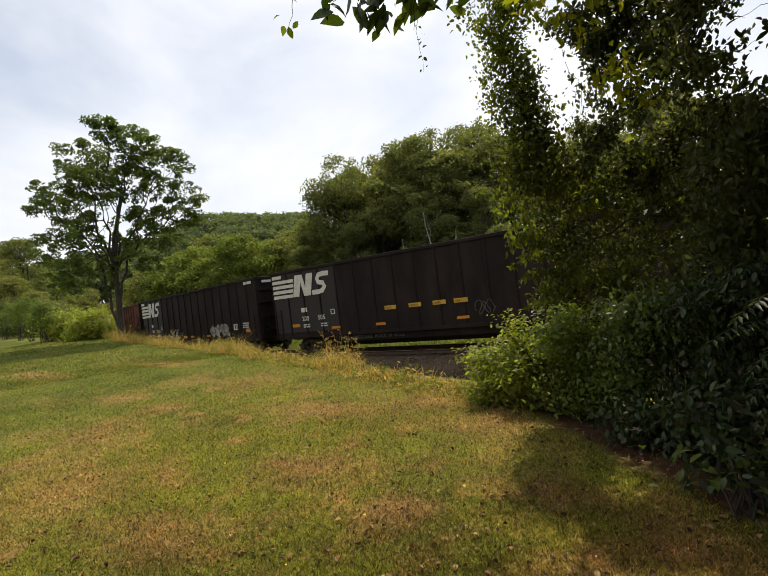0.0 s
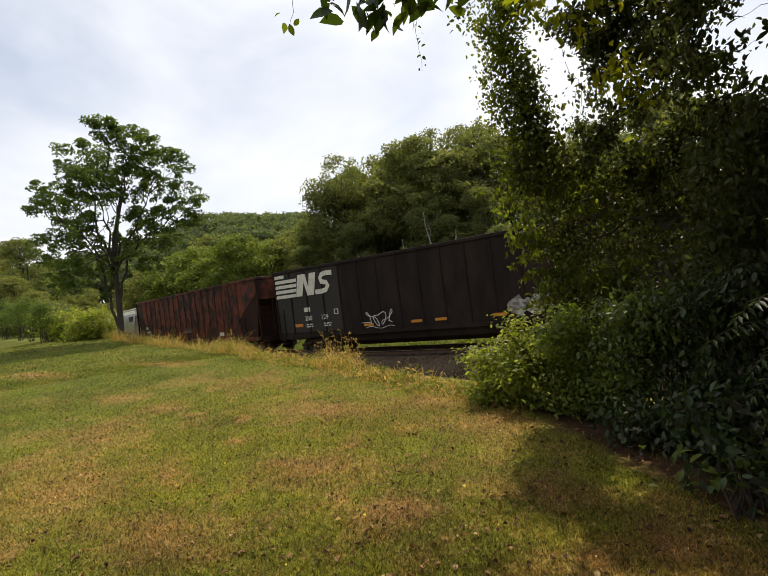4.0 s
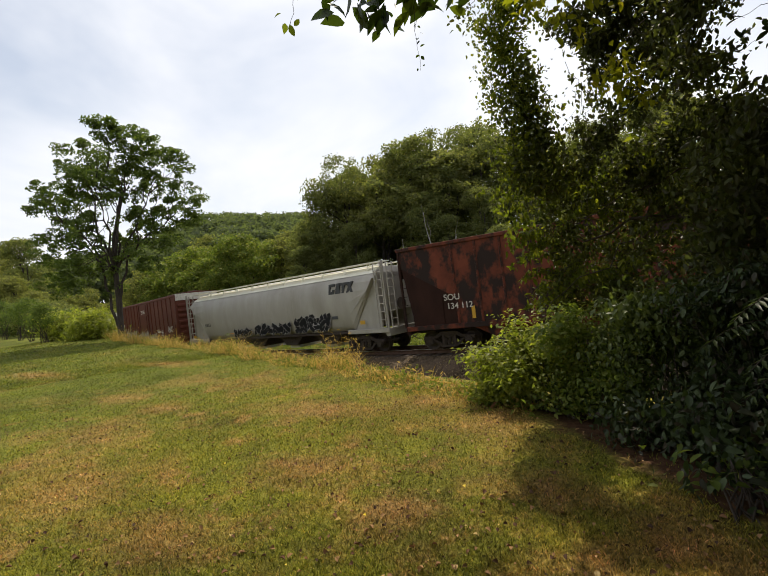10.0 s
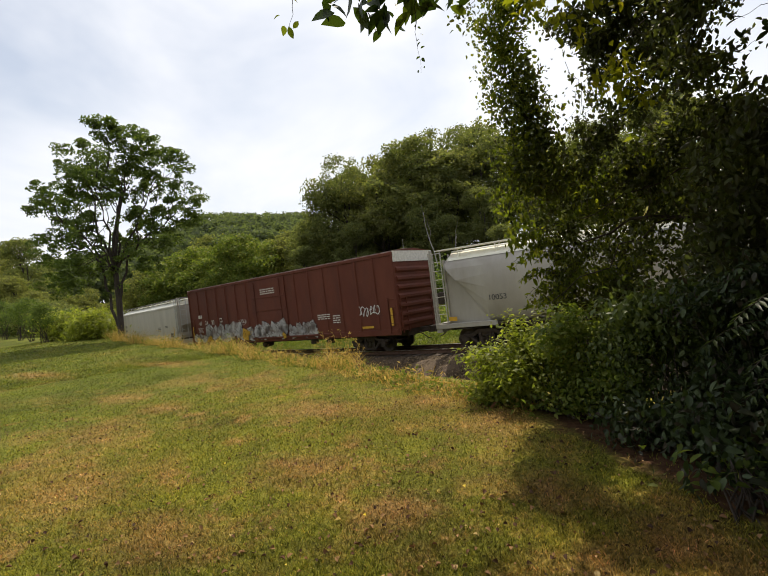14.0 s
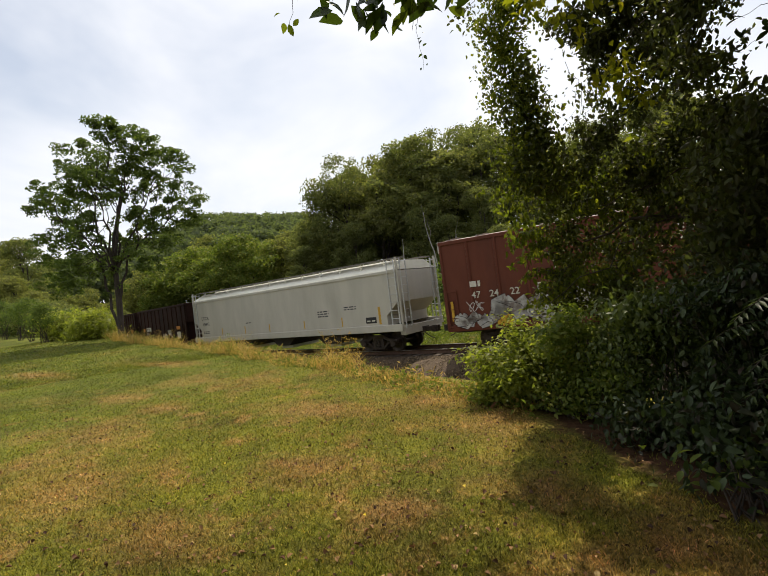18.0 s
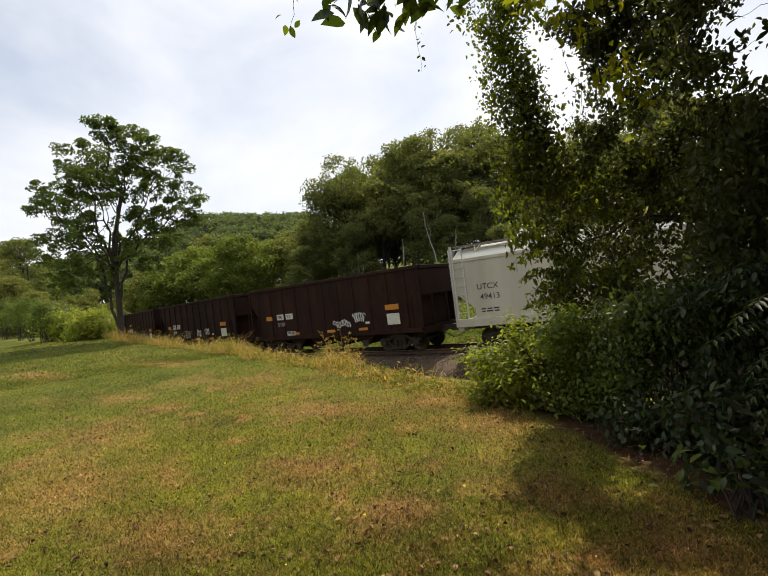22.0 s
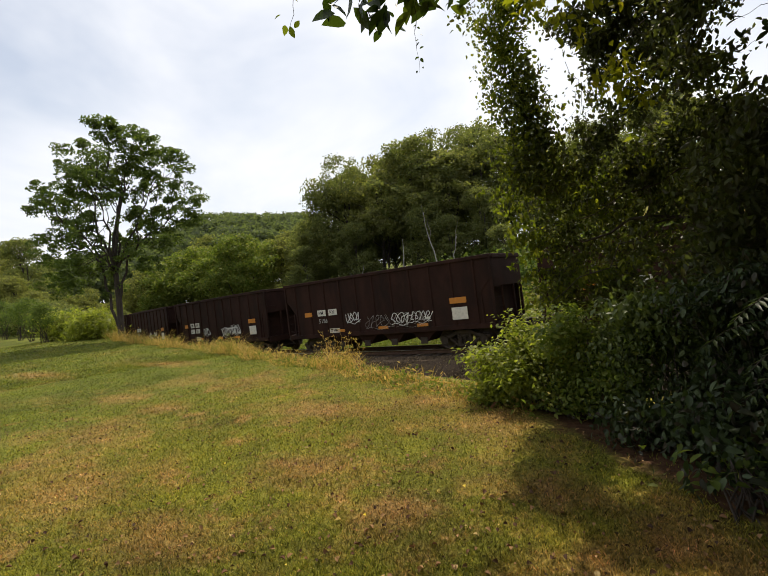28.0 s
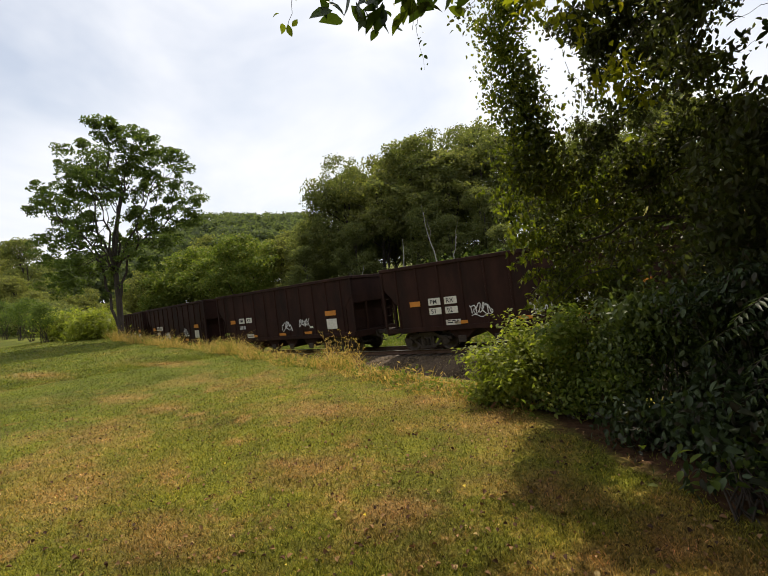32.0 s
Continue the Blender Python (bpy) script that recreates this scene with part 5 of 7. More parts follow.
def boxcar():
    L, h = 18.1, 9.05
    mid = -90.3
    half, z0, ze = 1.535, 0.82, 4.48
    car = thing("boxcar", "brown outside-braced boxcar with silver graffiti along its side", "freight wagon", "train")
    part("body", box(bmesh.new(), -h, h, -half, half, z0 + 0.18, ze), M_BOX, car)
    for sy in (-1, 1):
        part("side_sill", box(bmesh.new(), -h, h, sy * half - 0.04, sy * half + 0.04, z0, z0 + 0.26, 0.01), M_BOX, car)
        part("roof_eave", box(bmesh.new(), -h - 0.02, h + 0.02, sy * half - 0.05, sy * half + 0.07, ze - 0.12, ze + 0.02, 0.01), M_BOX, car)
    part("roof", prism(bmesh.new(), [(-half - 0.03, ze + 0.022), (half + 0.03, ze + 0.022), (0, ze + 0.20)], -h, h), M_ROOF, car)
    seam = bm_mesh("roof_seam", prism(bmesh.new(), [(-half - 0.05, ze + 0.0), (half + 0.05, ze + 0.0), (half, ze + 0.075), (0, ze + 0.25), (-half, ze + 0.075)], -0.03, 0.03))
    for k in range(15):
        part("roof_seam", seam, M_ROOF, car, at=pose(-h + 0.4 + (L - 0.8) * k / 14, 0, 0))
    ribs(car, L, 17, half, z0 + 0.26, ze - 0.12, M_BOX, 0.06, 0.13, (7, 8, 9))
    door0, door1 = -1.65, 1.45
    d = part("door", box(bmesh.new(), door0, door1, -half - 0.075, -half - 0.002, z0 + 0.30, ze - 0.16, 0.015), M_BOX, car)
    for x in (door0 + 0.35, door1 - 0.4):
        part("lock_rod", rod(bmesh.new(), (x, -half - 0.10, z0 + 0.3), (x, -half - 0.10, ze - 0.2), 0.025, 8), M_BOX, d)
    for z in (1.7, 2.6, 3.35):
        part("door_beam", box(bmesh.new(), door0 + 0.05, door1 - 0.05, -half - 0.11, -half - 0.07, z - 0.05, z + 0.05, 0.01), M_BOX, d)
    bars(d, -0.75, 3.75, 1.3, 3, half + 0.076, M_LETTER, 0.06, 0.06, 12)
    part("door_rail", box(bmesh.new(), door0 - 0.2, door1 + 3.4, -half - 0.13, -half - 0.065, z0 + 0.16, z0 + 0.26, 0.01), M_BOX, car)
    er = bm_mesh("end_corrugation", prism(bmesh.new(), [(0, -0.14), (0.085, -0.05), (0.085, 0.05), (0, 0.14)], -1.42, 1.42, "y"))
    for sx in (-1, 1):
        for k in range(7):
            part("end_corrugation", er, M_BOX, car, at=pose(sx * h, 0, 1.3 + 0.40 * k, 0, 0, 0 if sx > 0 else 180))
        part("end_top_panel", box(bmesh.new(), sx * h, sx * (h + 0.05), -half, half, ze - 0.42, ze + 0.06), M_LETTER, car, "white top panel of the wagon end")
        part("end_gusset", prism(bmesh.new(), [(-half, ze + 0.06), (half, ze + 0.06), (0, ze + 0.19)], sx * (h - 0.02), sx * (h + 0.05)), M_BOX, car)
    ladders(car, L, half, 0.9, 1.6, M_BOX)
    part("underframe", box(bmesh.new(), -h + 0.1, h - 0.1, -0.9, 0.9, 0.70, 1.0), M_IRON, car)
    part("brake_cylinder", lathe(bmesh.new(), [(0.16, -0.3), (0.18, 0.0), (0.16, 0.3)], (-1.5, -0.9, 0.62), 12), M_IRON, car)
    for x in (3.0, 4.2, -3.4):
        part("underframe_bracket", box(bmesh.new(), x - 0.18, x + 0.18, -1.35, -1.1, 0.55, 0.86, 0.02), M_IRON, car)
    y = half + 0.064
    x0 = -h
    bars(car, x0 + 1.15, 2.55, 0.42, 1, y, M_LETTER, 0.22)
    for a, tx in ((1.17, "47"), (1.90, "24"), (2.70, "22")):
        lettering(car, tx, x0 + a, 2.10, 0.27, y, M_LETTER)
    bars(car, x0 + 2.2, 1.42, 0.62, 3, y, M_LETTER, 0.08, 0.06, 2)
    decal(car, "yellow_strip", x0 + 0.25, x0 + 0.36, 1.25, 2.05, y, M_YELLOW)
    decal(car, "yellow_strip", h - 0.42, h - 0.30, 1.25, 2.05, y, M_YELLOW)
    decal(car, "plate", x0 + 3.72, x0 + 4.0, 2.18, 2.44, y, M_LETTER)
    decal(car, "plate_centre", x0 + 3.77, x0 + 3.95, 2.23, 2.39, y + 0.003, M_BOX)
    for q, (a, w, hh, n, up, fat) in enumerate(((0.35, 1.5, 0.7, 3, 0, 0.3), (1.95, 4.3, 1.40, 4, 0, 0.34), (6.4, 1.0, 0.9, 1, 0, 0.4), (7.45, 2.95, 1.25, 4, 0.055, 0.4), (10.6, 2.2, 1.0, 4, 0, 0.38))):
        block_piece(car, x0 + a, 0.88, w, hh, y + up, 21 + q, M_SILVER, M_SPRAY_DARK, n, fat)
    for q, (a, w, hh) in enumerate(((2.2, 0.5, 0.5), (6.2, 0.6, 0.9), (9.8, 0.5, 0.4))):
        block_piece(car, x0 + a, 0.92, w, hh, y + 0.07, 43 + q, M_YELLOW, M_SPRAY_DARK, 1, 0.3)
    scrawl(car, x0 + 1.0, 1.55, 0.6, 0.45, y, M_SPRAY, 28, 4, 0.02)
    scrawl(car, x0 + 5.9, 1.95, 0.7, 0.3, y, M_SPRAY, 29, 4, 0.02)
    scrawl(car, x0 + 7.5, 2.0, 1.6, 0.5, y, M_SPRAY, 24, 6, 0.03)
    scrawl(car, h - 2.3, 1.75, 1.2, 0.5, y, M_SPRAY, 25, 6, 0.035)
    decal(car, "yellow_plate", h - 2.2, h - 1.5, 1.20, 1.30, y, M_YELLOW)
    bars(car, h - 5.2, 2.0, 0.9, 3, y, M_LETTER, 0.05, 0.05, 26)
    bars(car, h - 4.1, 1.9, 0.5, 4, y, M_LETTER, 0.05, 0.06, 27)
    running_gear(car, mid, h, h - 2.35)


gondola(-7.56, 19.14, "black high-sided gondola wagon with white stripes and yellow signs", ("200", "505"), 1, True)
gondola(-28.15, 19.14, "black high-sided gondola wagon with white stripes and silver graffiti", ("200", "129"), 2, False)
chip_hopper()
covered_hopper_round()
boxcar()
covered_hopper_flat()
for k, (num, bright) in enumerate((("5189", False), ("", False), ("5186", False), ("5192", True), ("", False), ("", False), ("", False), ("", False))):
    pm_hopper(k, num, bright)


# ---- trees and plants ----
def bend(p, q, r0, r1, rng, n=6, sag=0.0, wob=0.06):
    """A limb from p to q that wanders a little and tapers."""
    p, q = np.array(p, float), np.array(q, float)
    t = np.linspace(0, 1, n)
    L = np.linalg.norm(q - p)
    w = rng.normal(0, wob * L, (n, 3)) * np.sin(np.pi * t)[:, None]
    P = p + (q - p) * t[:, None] + w
    P[:, 2] += sag * L * np.sin(np.pi * t)
    R = r0 + (r1 - r0) * t
    return np.concatenate([P, R[:, None]], 1)


def lobes_cloud(rng, lobes, n, shell=0.55):
    """Places in and near the surface of several ellipsoids (x, y, z, rx, ry, rz) and their outward ways."""
    lobes = np.array(lobes, float)
    vol = lobes[:, 3] * lobes[:, 4] + lobes[:, 4] * lobes[:, 5]
    k = rng.choice(len(lobes), n, p=vol / vol.sum())
    d = unit(rng.normal(size=(n, 3)))
    r = shell + (1.02 - shell) * rng.random(n) ** 0.6
    return lobes[k, :3] + d * lobes[k, 3:] * r[:, None], d


def clumps(rng, centres, outward, per, spread):
    """Leaf places bunched round each centre."""
    n = len(centres)
    c = np.repeat(centres, per, 0)
    return c + rng.normal(0, 1, (n * per, 3)) * spread * np.array([1, 1, 0.62]), np.repeat(outward, per, 0)


def puffs(rng, centres, radius, per, flat=0.75):
    """Leaf places on the upper shells of small rounded sprays, and the ways that they face."""
    n = len(centres)
    r = np.repeat(radius * rng.uniform(0.6, 1.3, n), per)
    d = unit(rng.normal(size=(n * per, 3)) + np.array([[0, 0, 0.55]]))
    c = np.repeat(centres, per, 0)
    return c + d * (r * rng.uniform(0.75, 1.05, n * per))[:, None] * np.array([[1, 1, flat]]), d


def woodland_tree(seed, height, radius, mat, n_clump=300, per=64, leaf=0.27, base=0.30, bark=None):
    """A broad forest tree with its foot at the origin: trunk, limbs, and a lumpy crown of leaf clumps."""
    rng = np.random.default_rng(seed)
    t = thing("woodland_tree", "tall leafy green broadleaf tree on the wooded hillside", "tree", "wooded hillside")
    lobes = []
    for i in range(11):
        a = rng.uniform(0, 6.28)
        f = rng.uniform(0, 1)
        rr = radius * (0.62 * math.sqrt(max(0.05, 1 - (2 * f - 0.75) ** 2 * 0.75)))
        q = radius * rng.uniform(0.36, 0.56)
        lobes.append((rr * math.cos(a), rr * math.sin(a), height * (base + (0.90 - base) * f), q, q, q * 0.78))
    lobes.append((0, 0, height * 0.86, radius * 0.5, radius * 0.5, height * 0.13))
    c, o = lobes_cloud(rng, lobes, n_clump, 0.72)
    pos, out = puffs(rng, c, radius * 0.18, per, 0.62)
    pos += rng.normal(0, radius * 0.022, pos.shape)
    me = leaf_mesh("crown", pos, leaf, leaf * 0.8, rng, out * 0.7, 0.5, 0.1)
    paths = [bend((0, 0, -0.6), (rng.normal(0, 0.4), rng.normal(0, 0.4), height * 0.72), 0.26, 0.09, rng, 7, 0, 0.015)]
    for L in lobes:
        paths.append(bend((0, 0, max(0.2 * height, L[2] - 0.22 * height)), L[:3], 0.10, 0.03, rng, 5))
    part("trunk", np_mesh("trunk", *tubes(paths, 7)), bark or M_BARK, t)
    part("crown", me, mat, t)
    return t


def put(x, y, sink=0.0):
    return float(ground_z(x, y)) - sink


def wooded_hill():
    kinds = [woodland_tree(11, 15, 4.6, L_WOOD), woodland_tree(12, 17, 5.2, L_WOOD2), woodland_tree(13, 13, 4.8, L_WOOD), woodland_tree(14, 19, 5.0, L_WOOD2), woodland_tree(15, 12, 5.4, L_WEED)]
    heights = [15, 17, 13, 19, 12]
    rng = random.Random(8)

    def tree(k, x, y, h, wide=1.0):
        m = pose(x, y, put(x, y, 0.2), 0, 0, rng.uniform(0, 360))
        o = kinds[k] if kinds[k] not in used else copy_thing(kinds[k], m)
        o.matrix_basis = m
        used.add(kinds[k])
        f = 1.05 * h / heights[k]
        o.scale = (f * wide, f * wide, f)
        return o
    used = set()
    # (kind, x, y, height): the front rank along the foot of the slope, then those behind
    plan = [(1, -37.0, 46.5, 11.3), (3, -31.5, 47.0, 17.5), (0, -27.5, 49.0, 16.5), (1, -24.0, 50.5, 17.0), (2, -20.0, 51.0, 14.0), (3, -17.5, 54.0, 17.0), (1, -13.5, 55.0, 14.0), (0, -10.0, 56.0, 13.0), (3, -5.0, 57.0, 13.5), (1, 1.0, 57.0, 14.0),
            (1, -34.0, 53.0, 17.0), (0, -29.0, 56.0, 18.0), (3, -23.0, 58.0, 19.0), (1, -18.5, 61.0, 17.5), (0, -12.0, 63.0, 14.5), (3, -6.0, 64.0, 14.0), (1, 3.0, 66.0, 14.5),
            (4, -45.5, 42.5, 11.3), (4, -50.0, 41.0, 9.5), (2, -42.0, 46.5, 10.0), (4, -54.0, 42.0, 11.5), (0, -50.0, 49.0, 11.5), (2, -45.0, 54.0, 12.0), (0, -57.0, 47.0, 13.5), (1, -40.5, 51.0, 12.0), (0, -60.0, 40.0, 11.0),
            (2, -66.0, 40.0, 9.0), (0, -70.0, 36.0, 9.5), (1, -75.5, 31.0, 12.6), (2, -79.0, 38.0, 9.0), (0, -84.0, 30.0, 13.6), (1, -92.0, 34.0, 14.0), (2, -72.0, 44.0, 9.0), (0, -62.0, 52.0, 11.0), (1, -100.0, 28.0, 11.0), (2, -88.0, 40.0, 10.0),
            (4, -57.0, 37.5, 6.5), (2, -66.5, 33.5, 6.0), (1, -29.0, 44.5, 9.0), (1, -21.0, 47.0, 10.0), (1, -35.5, 43.0, 8.0), (1, -9.0, 50.0, 10.0), (1, -15.0, 47.5, 9.0), (1, -18.0, 45.5, 7.0), (1, -3.0, 48.0, 7.0), (1, -3.0, 50.0, 11.0), (2, 4.0, 52.0, 12.0),
            (1, -35.0, 58.0, 15.0), (0, -40.5, 57.0, 11.5), (1, -30.0, 62.0, 19.0), (1, -33.0, 50.0, 13.0), (3, -28.5, 52.5, 15.0), (1, -60.0, 27.5, 5.5), (2, -66.0, 26.0, 6.5), (0, -72.0, 27.0, 7.5), (1, -54.0, 31.0, 5.5), (4, -33.2, 36.8, 4.2), (1, -12.0, 44.0, 5.0), (1, -6.0, 46.0, 6.0)]
    for k, x, y, h in plan:
        tree(k, x, y, h, rng.uniform(0.9, 1.15))
    # the far ridge, its haze put into the leaf colour
    crng = np.random.default_rng(77)
    n = 330
    a = np.radians(crng.uniform(-78, -38, n))
    r = crng.uniform(118, 185, n)
    x, y = np.sin(a) * r, np.cos(a) * r
    z = np.interp(r, [100, 150, 185], [8, 23, 30]) * np.interp(np.degrees(a), [-78, -60, -50, -38], [0.42, 0.70, 1.11, 1.02])
    lob = np.stack([x, y, z, np.full(n, 4.8), np.full(n, 4.8), np.full(n, 5.5)], 1)
    c, o = lobes_cloud(crng, lob, 15000, 0.8)
    pos, out = clumps(crng, c, o, 14, 0.6)
    me = leaf_mesh("far_woods", pos, 0.75, 0.65, crng, out * 0.8, 0.4, 0.0)
    me.materials.append(L_FAR)
    tagged(new("far_woods", me), "distant wooded ridge behind the valley", "woods", kind="stuff")
    # undergrowth below the wood; its darker leaf colour stands in for shade
    n = 2200
    s = crng.uniform(-75, 8, n)
    o2 = 16 + 18 * crng.random(n) ** 1.2
    pts = np.array([along(float(a_), float(b_)) for a_, b_ in zip(s, o2)])
    pts[:, 2] = ground_z(pts[:, 0], pts[:, 1]) + crng.uniform(0.1, 2.6, n)
    pos, out = clumps(crng, pts, unit(crng.normal(size=(n, 3))), 26, 0.6)
    me = leaf_mesh("undergrowth", pos, 0.34, 0.26, crng, None, 0.7)
    me.materials.append(L_TREE)
    tagged(new("undergrowth", me), "undergrowth at the foot of the wood, leaves coloured dark green for shade", "undergrowth", kind="stuff")
    # bright bushes between the track and the wood
    n = 420
    s = crng.uniform(-60, 8, n)
    o2 = crng.uniform(8.0, 13.0, n)
    pts = np.array([along(float(a_), float(b_)) for a_, b_ in zip(s, o2)])
    pts[:, 2] = ground_z(pts[:, 0], pts[:, 1]) + crng.uniform(0.1, 2.2, n) * (0.6 + 0.4 * lumps(pts[:, 0], pts[:, 1], 0.5))
    pos, out = clumps(crng, pts, unit(crng.normal(size=(n, 3))), 60, 0.42)
    me = leaf_mesh("bushes", pos, 0.20, 0.11, crng, None, 0.7)
    me.materials.append(L_WEED)
    tagged(new("trackside_bushes", me), "sunlit yellow-green bushes between the track and the wood", "bushes", kind="stuff")
    # lit weeds right behind the track
    n = 9000
    s = crng.uniform(-45, 6, n)
    o2 = crng.uniform(5.0, 11.0, n)
    pts = np.array([along(float(a_), float(b_)) for a_, b_ in zip(s, o2)])
    pts[:, 2] = ground_z(pts[:, 0], pts[:, 1])
    me = blade_mesh("weeds", pts, crng.uniform(0.12, 0.5, n), 0.035, crng, 1.3)
    me.materials.append(L_WEED)
    tagged(new("trackside_weeds", me), "sunlit green weeds behind the track", "weeds", kind="stuff")
    pos, out = clumps(crng, pts[::3] + np.stack([np.zeros(3000), np.zeros(3000), crng.uniform(0.1, 0.6, 3000)], 1), unit(crng.normal(size=(3000, 3))), 12, 0.14)
    me = leaf_mesh("weed_foliage", pos, 0.13, 0.06, crng, None, 0.8)
    me.materials.append(L_WEED)
    tagged(new("trackside_foliage", me), "leafy green weeds growing behind the track", "weeds", kind="stuff")


wooded_hill()


def bare_trunks():
    """Pale bare stems that stand out against the dark wood."""
    rng = np.random.default_rng(61)
    for x, y, h, lean in ((-17.5, 40.4, 8.2, -0.9), (-16.6, 41.0, 5.6, 1.0), (-24.6, 36.6, 4.8, 1.3), (-20.5, 39.0, 6.2, 0.3)):
        z = put(x, y, 0.3)
        t = thing("bare_trunk", "slender pale bare tree trunk at the edge of the wood", "tree", "bare trunks", at=pose(x, y, z))
        tr = bend((0, 0, 0), (lean, 0.2, h), 0.085, 0.02, rng, 9, 0, 0.02)
        part("trunk", np_mesh("trunk", *tubes([tr], 6)), M_PALEBARK, t)
        for _ in range(3):
            a = tr[rng.integers(4, 8), :3]
            part("branch", np_mesh("branch", *tubes([bend(a, a + rng.normal(0, 0.7, 3) + np.array([0, 0, 0.7]), 0.03, 0.008, rng, 5)], 5)), M_PALEBARK, t)


bare_trunks()


def lawn_tree():
    """The tall tree that stands alone at the lawn's end."""
    rng = np.random.default_rng(31)
    x0, y0 = -27.0, 15.6
    t = thing("lawn_tree", "tall tree with open spreading crown at the edge of the lawn", "tree", at=pose(x0, y0, put(x0, y0)))
    H = 13.2
    paths = [bend((0, 0, -0.3), (0.15, 0, 4.0), 0.19, 0.14, rng, 6, 0, 0.01), bend((-0.05, -0.05, 0.7), (-0.75, -0.35, 4.6), 0.09, 0.06, rng, 7, 0, 0.02), bend((0.1, 0.05, 2.2), (0.95, 0.5, 5.2), 0.08, 0.05, rng, 6, 0, 0.02)]
    paths.append(np.array([[0, 0, -0.3, 0.30], [0, 0, 0.05, 0.24], [0, 0, 0.4, 0.19]]))
    tips = []
    fork = np.array([0.15, 0, 4.0])
    mains = [((0.2, 0.1, 11.0), 0.15), ((1.3, 0.8, 10.2), 0.13), ((-1.6, -0.8, 9.4), 0.12), ((3.0, 1.5, 9.0), 0.11), ((-0.6, 1.6, 9.0), 0.10), ((1.4, -1.4, 8.4), 0.10), ((-2.4, -1.4, 6.4), 0.09), ((3.8, 2.0, 7.0), 0.09), ((-1.6, 1.4, 5.6), 0.07), ((2.2, -1.8, 5.6), 0.07), ((-0.6, -2.4, 7.0), 0.08)]
    for q, r in mains:
        st = np.array([0.06, 0, 3.0 + 0.16 * q[2] if q[2] < 8 else 4.0]) if q[2] < 8 else fork
        b = bend(st, q, r * 0.72, 0.025, rng, 8, 0.04, 0.035)
        paths.append(b)
        for _ in range(7):
            i = rng.integers(3, 8)
            a = b[i, :3]
            d = unit((a - np.array([0, 0, 5.5]))[None] + rng.normal(0, 1.6, (1, 3)))[0]
            e = a + d * rng.uniform(0.9, 2.2) + np.array([0, 0, 0.25])
            if not -3.1 < e[0] * 0.87 + e[1] * 0.5 < 4.7 or e[2] > 12.4:
                continue
            paths.append(bend(a, e, 0.035, 0.010, rng, 5, 0.05, 0.05))
            tips.append(e)
            for _ in range(2):
                e2 = e + rng.normal(0, 0.45, 3) + d * 0.3
                if not -3.4 < e2[0] * 0.87 + e2[1] * 0.5 < 5.0:
                    continue
                paths.append(bend(e, e2, 0.012, 0.006, rng, 4))
                tips.append(e2)
    # the crown narrows towards its top
    def slim(P):
        k = np.interp(P[:, 2], [4.0, 7.0, 9.0, 11.0, 13.5], [0.95, 0.93, 0.91, 0.90, 0.80])
        P[:, 0] *= k
        P[:, 1] *= k
        return P
    part("trunk", np_mesh("trunk", *tubes([slim(np.array(p)) for p in paths], 7)), M_BARK, t)
    lobes = [(0.4, 0.2, 12.2, 1.1, 1.1, 0.9), (2.0, 1.1, 11.2, 1.7, 1.6, 1.0), (-1.3, -0.7, 10.9, 1.7, 1.6, 1.0), (3.6, 2.0, 9.7, 1.5, 1.4, 1.0), (-2.5, -1.4, 9.2, 1.5, 1.5, 1.0), (4.3, 2.5, 8.0, 1.2, 1.3, 0.9), (-3.1, -1.8, 8.0, 1.2, 1.3, 0.8), (4.0, 2.3, 6.8, 1.1, 1.1, 0.6),
             (-2.7, -1.4, 6.3, 1.5, 1.4, 0.7), (-2.9, -1.6, 5.0, 1.2, 1.2, 0.6), (-2.0, -1.1, 4.3, 0.9, 0.9, 0.5), (-0.3, -0.2, 12.8, 0.45, 0.45, 0.5), (0.9, 0.5, 12.3, 0.8, 0.7, 0.5), (-3.4, -1.9, 3.9, 1.0, 1.0, 0.5), (-2.6, -1.5, 3.3, 0.8, 0.8, 0.4), (1.9, 1.1, 4.2, 0.9, 0.9, 0.5), (-3.6, -2.0, 5.6, 0.9, 0.9, 0.5), (2.8, 1.6, 5.8, 1.2, 1.2, 0.7), (0.6, 1.4, 9.4, 2.0, 1.6, 1.1), (0.4, -1.5, 9.0, 1.9, 1.4, 1.0), (-0.9, -1.5, 7.0, 1.5, 1.2, 0.8), (1.8, 1.6, 7.0, 1.4, 1.2, 0.8), (1.4, 0.5, 4.9, 1.0, 1.0, 0.5), (-0.6, 1.3, 6.0, 1.0, 1.0, 0.6)]
    c, o = lobes_cloud(rng, lobes, 540, 0.5)
    c2 = np.array(tips)
    c2[:, 2] = np.minimum(c2[:, 2], 12.6)
    along_crown = c2[:, 0] * 0.87 + c2[:, 1] * 0.5
    c2 = c2[(along_crown > -3.7) & (along_crown < 5.2)]
    c = np.concatenate([c, c2 + rng.normal(0, 0.15, c2.shape)])
    o = np.concatenate([o, unit(c2 - np.array([[0, 0, 7]]))])
    pos, out = puffs(rng, c, 0.34, 56, 0.6)
    part("crown", leaf_mesh("crown", slim(pos), 0.20, 0.085, rng, out * 0.7, 0.7, 0.5), L_TREE, t)


lawn_tree()


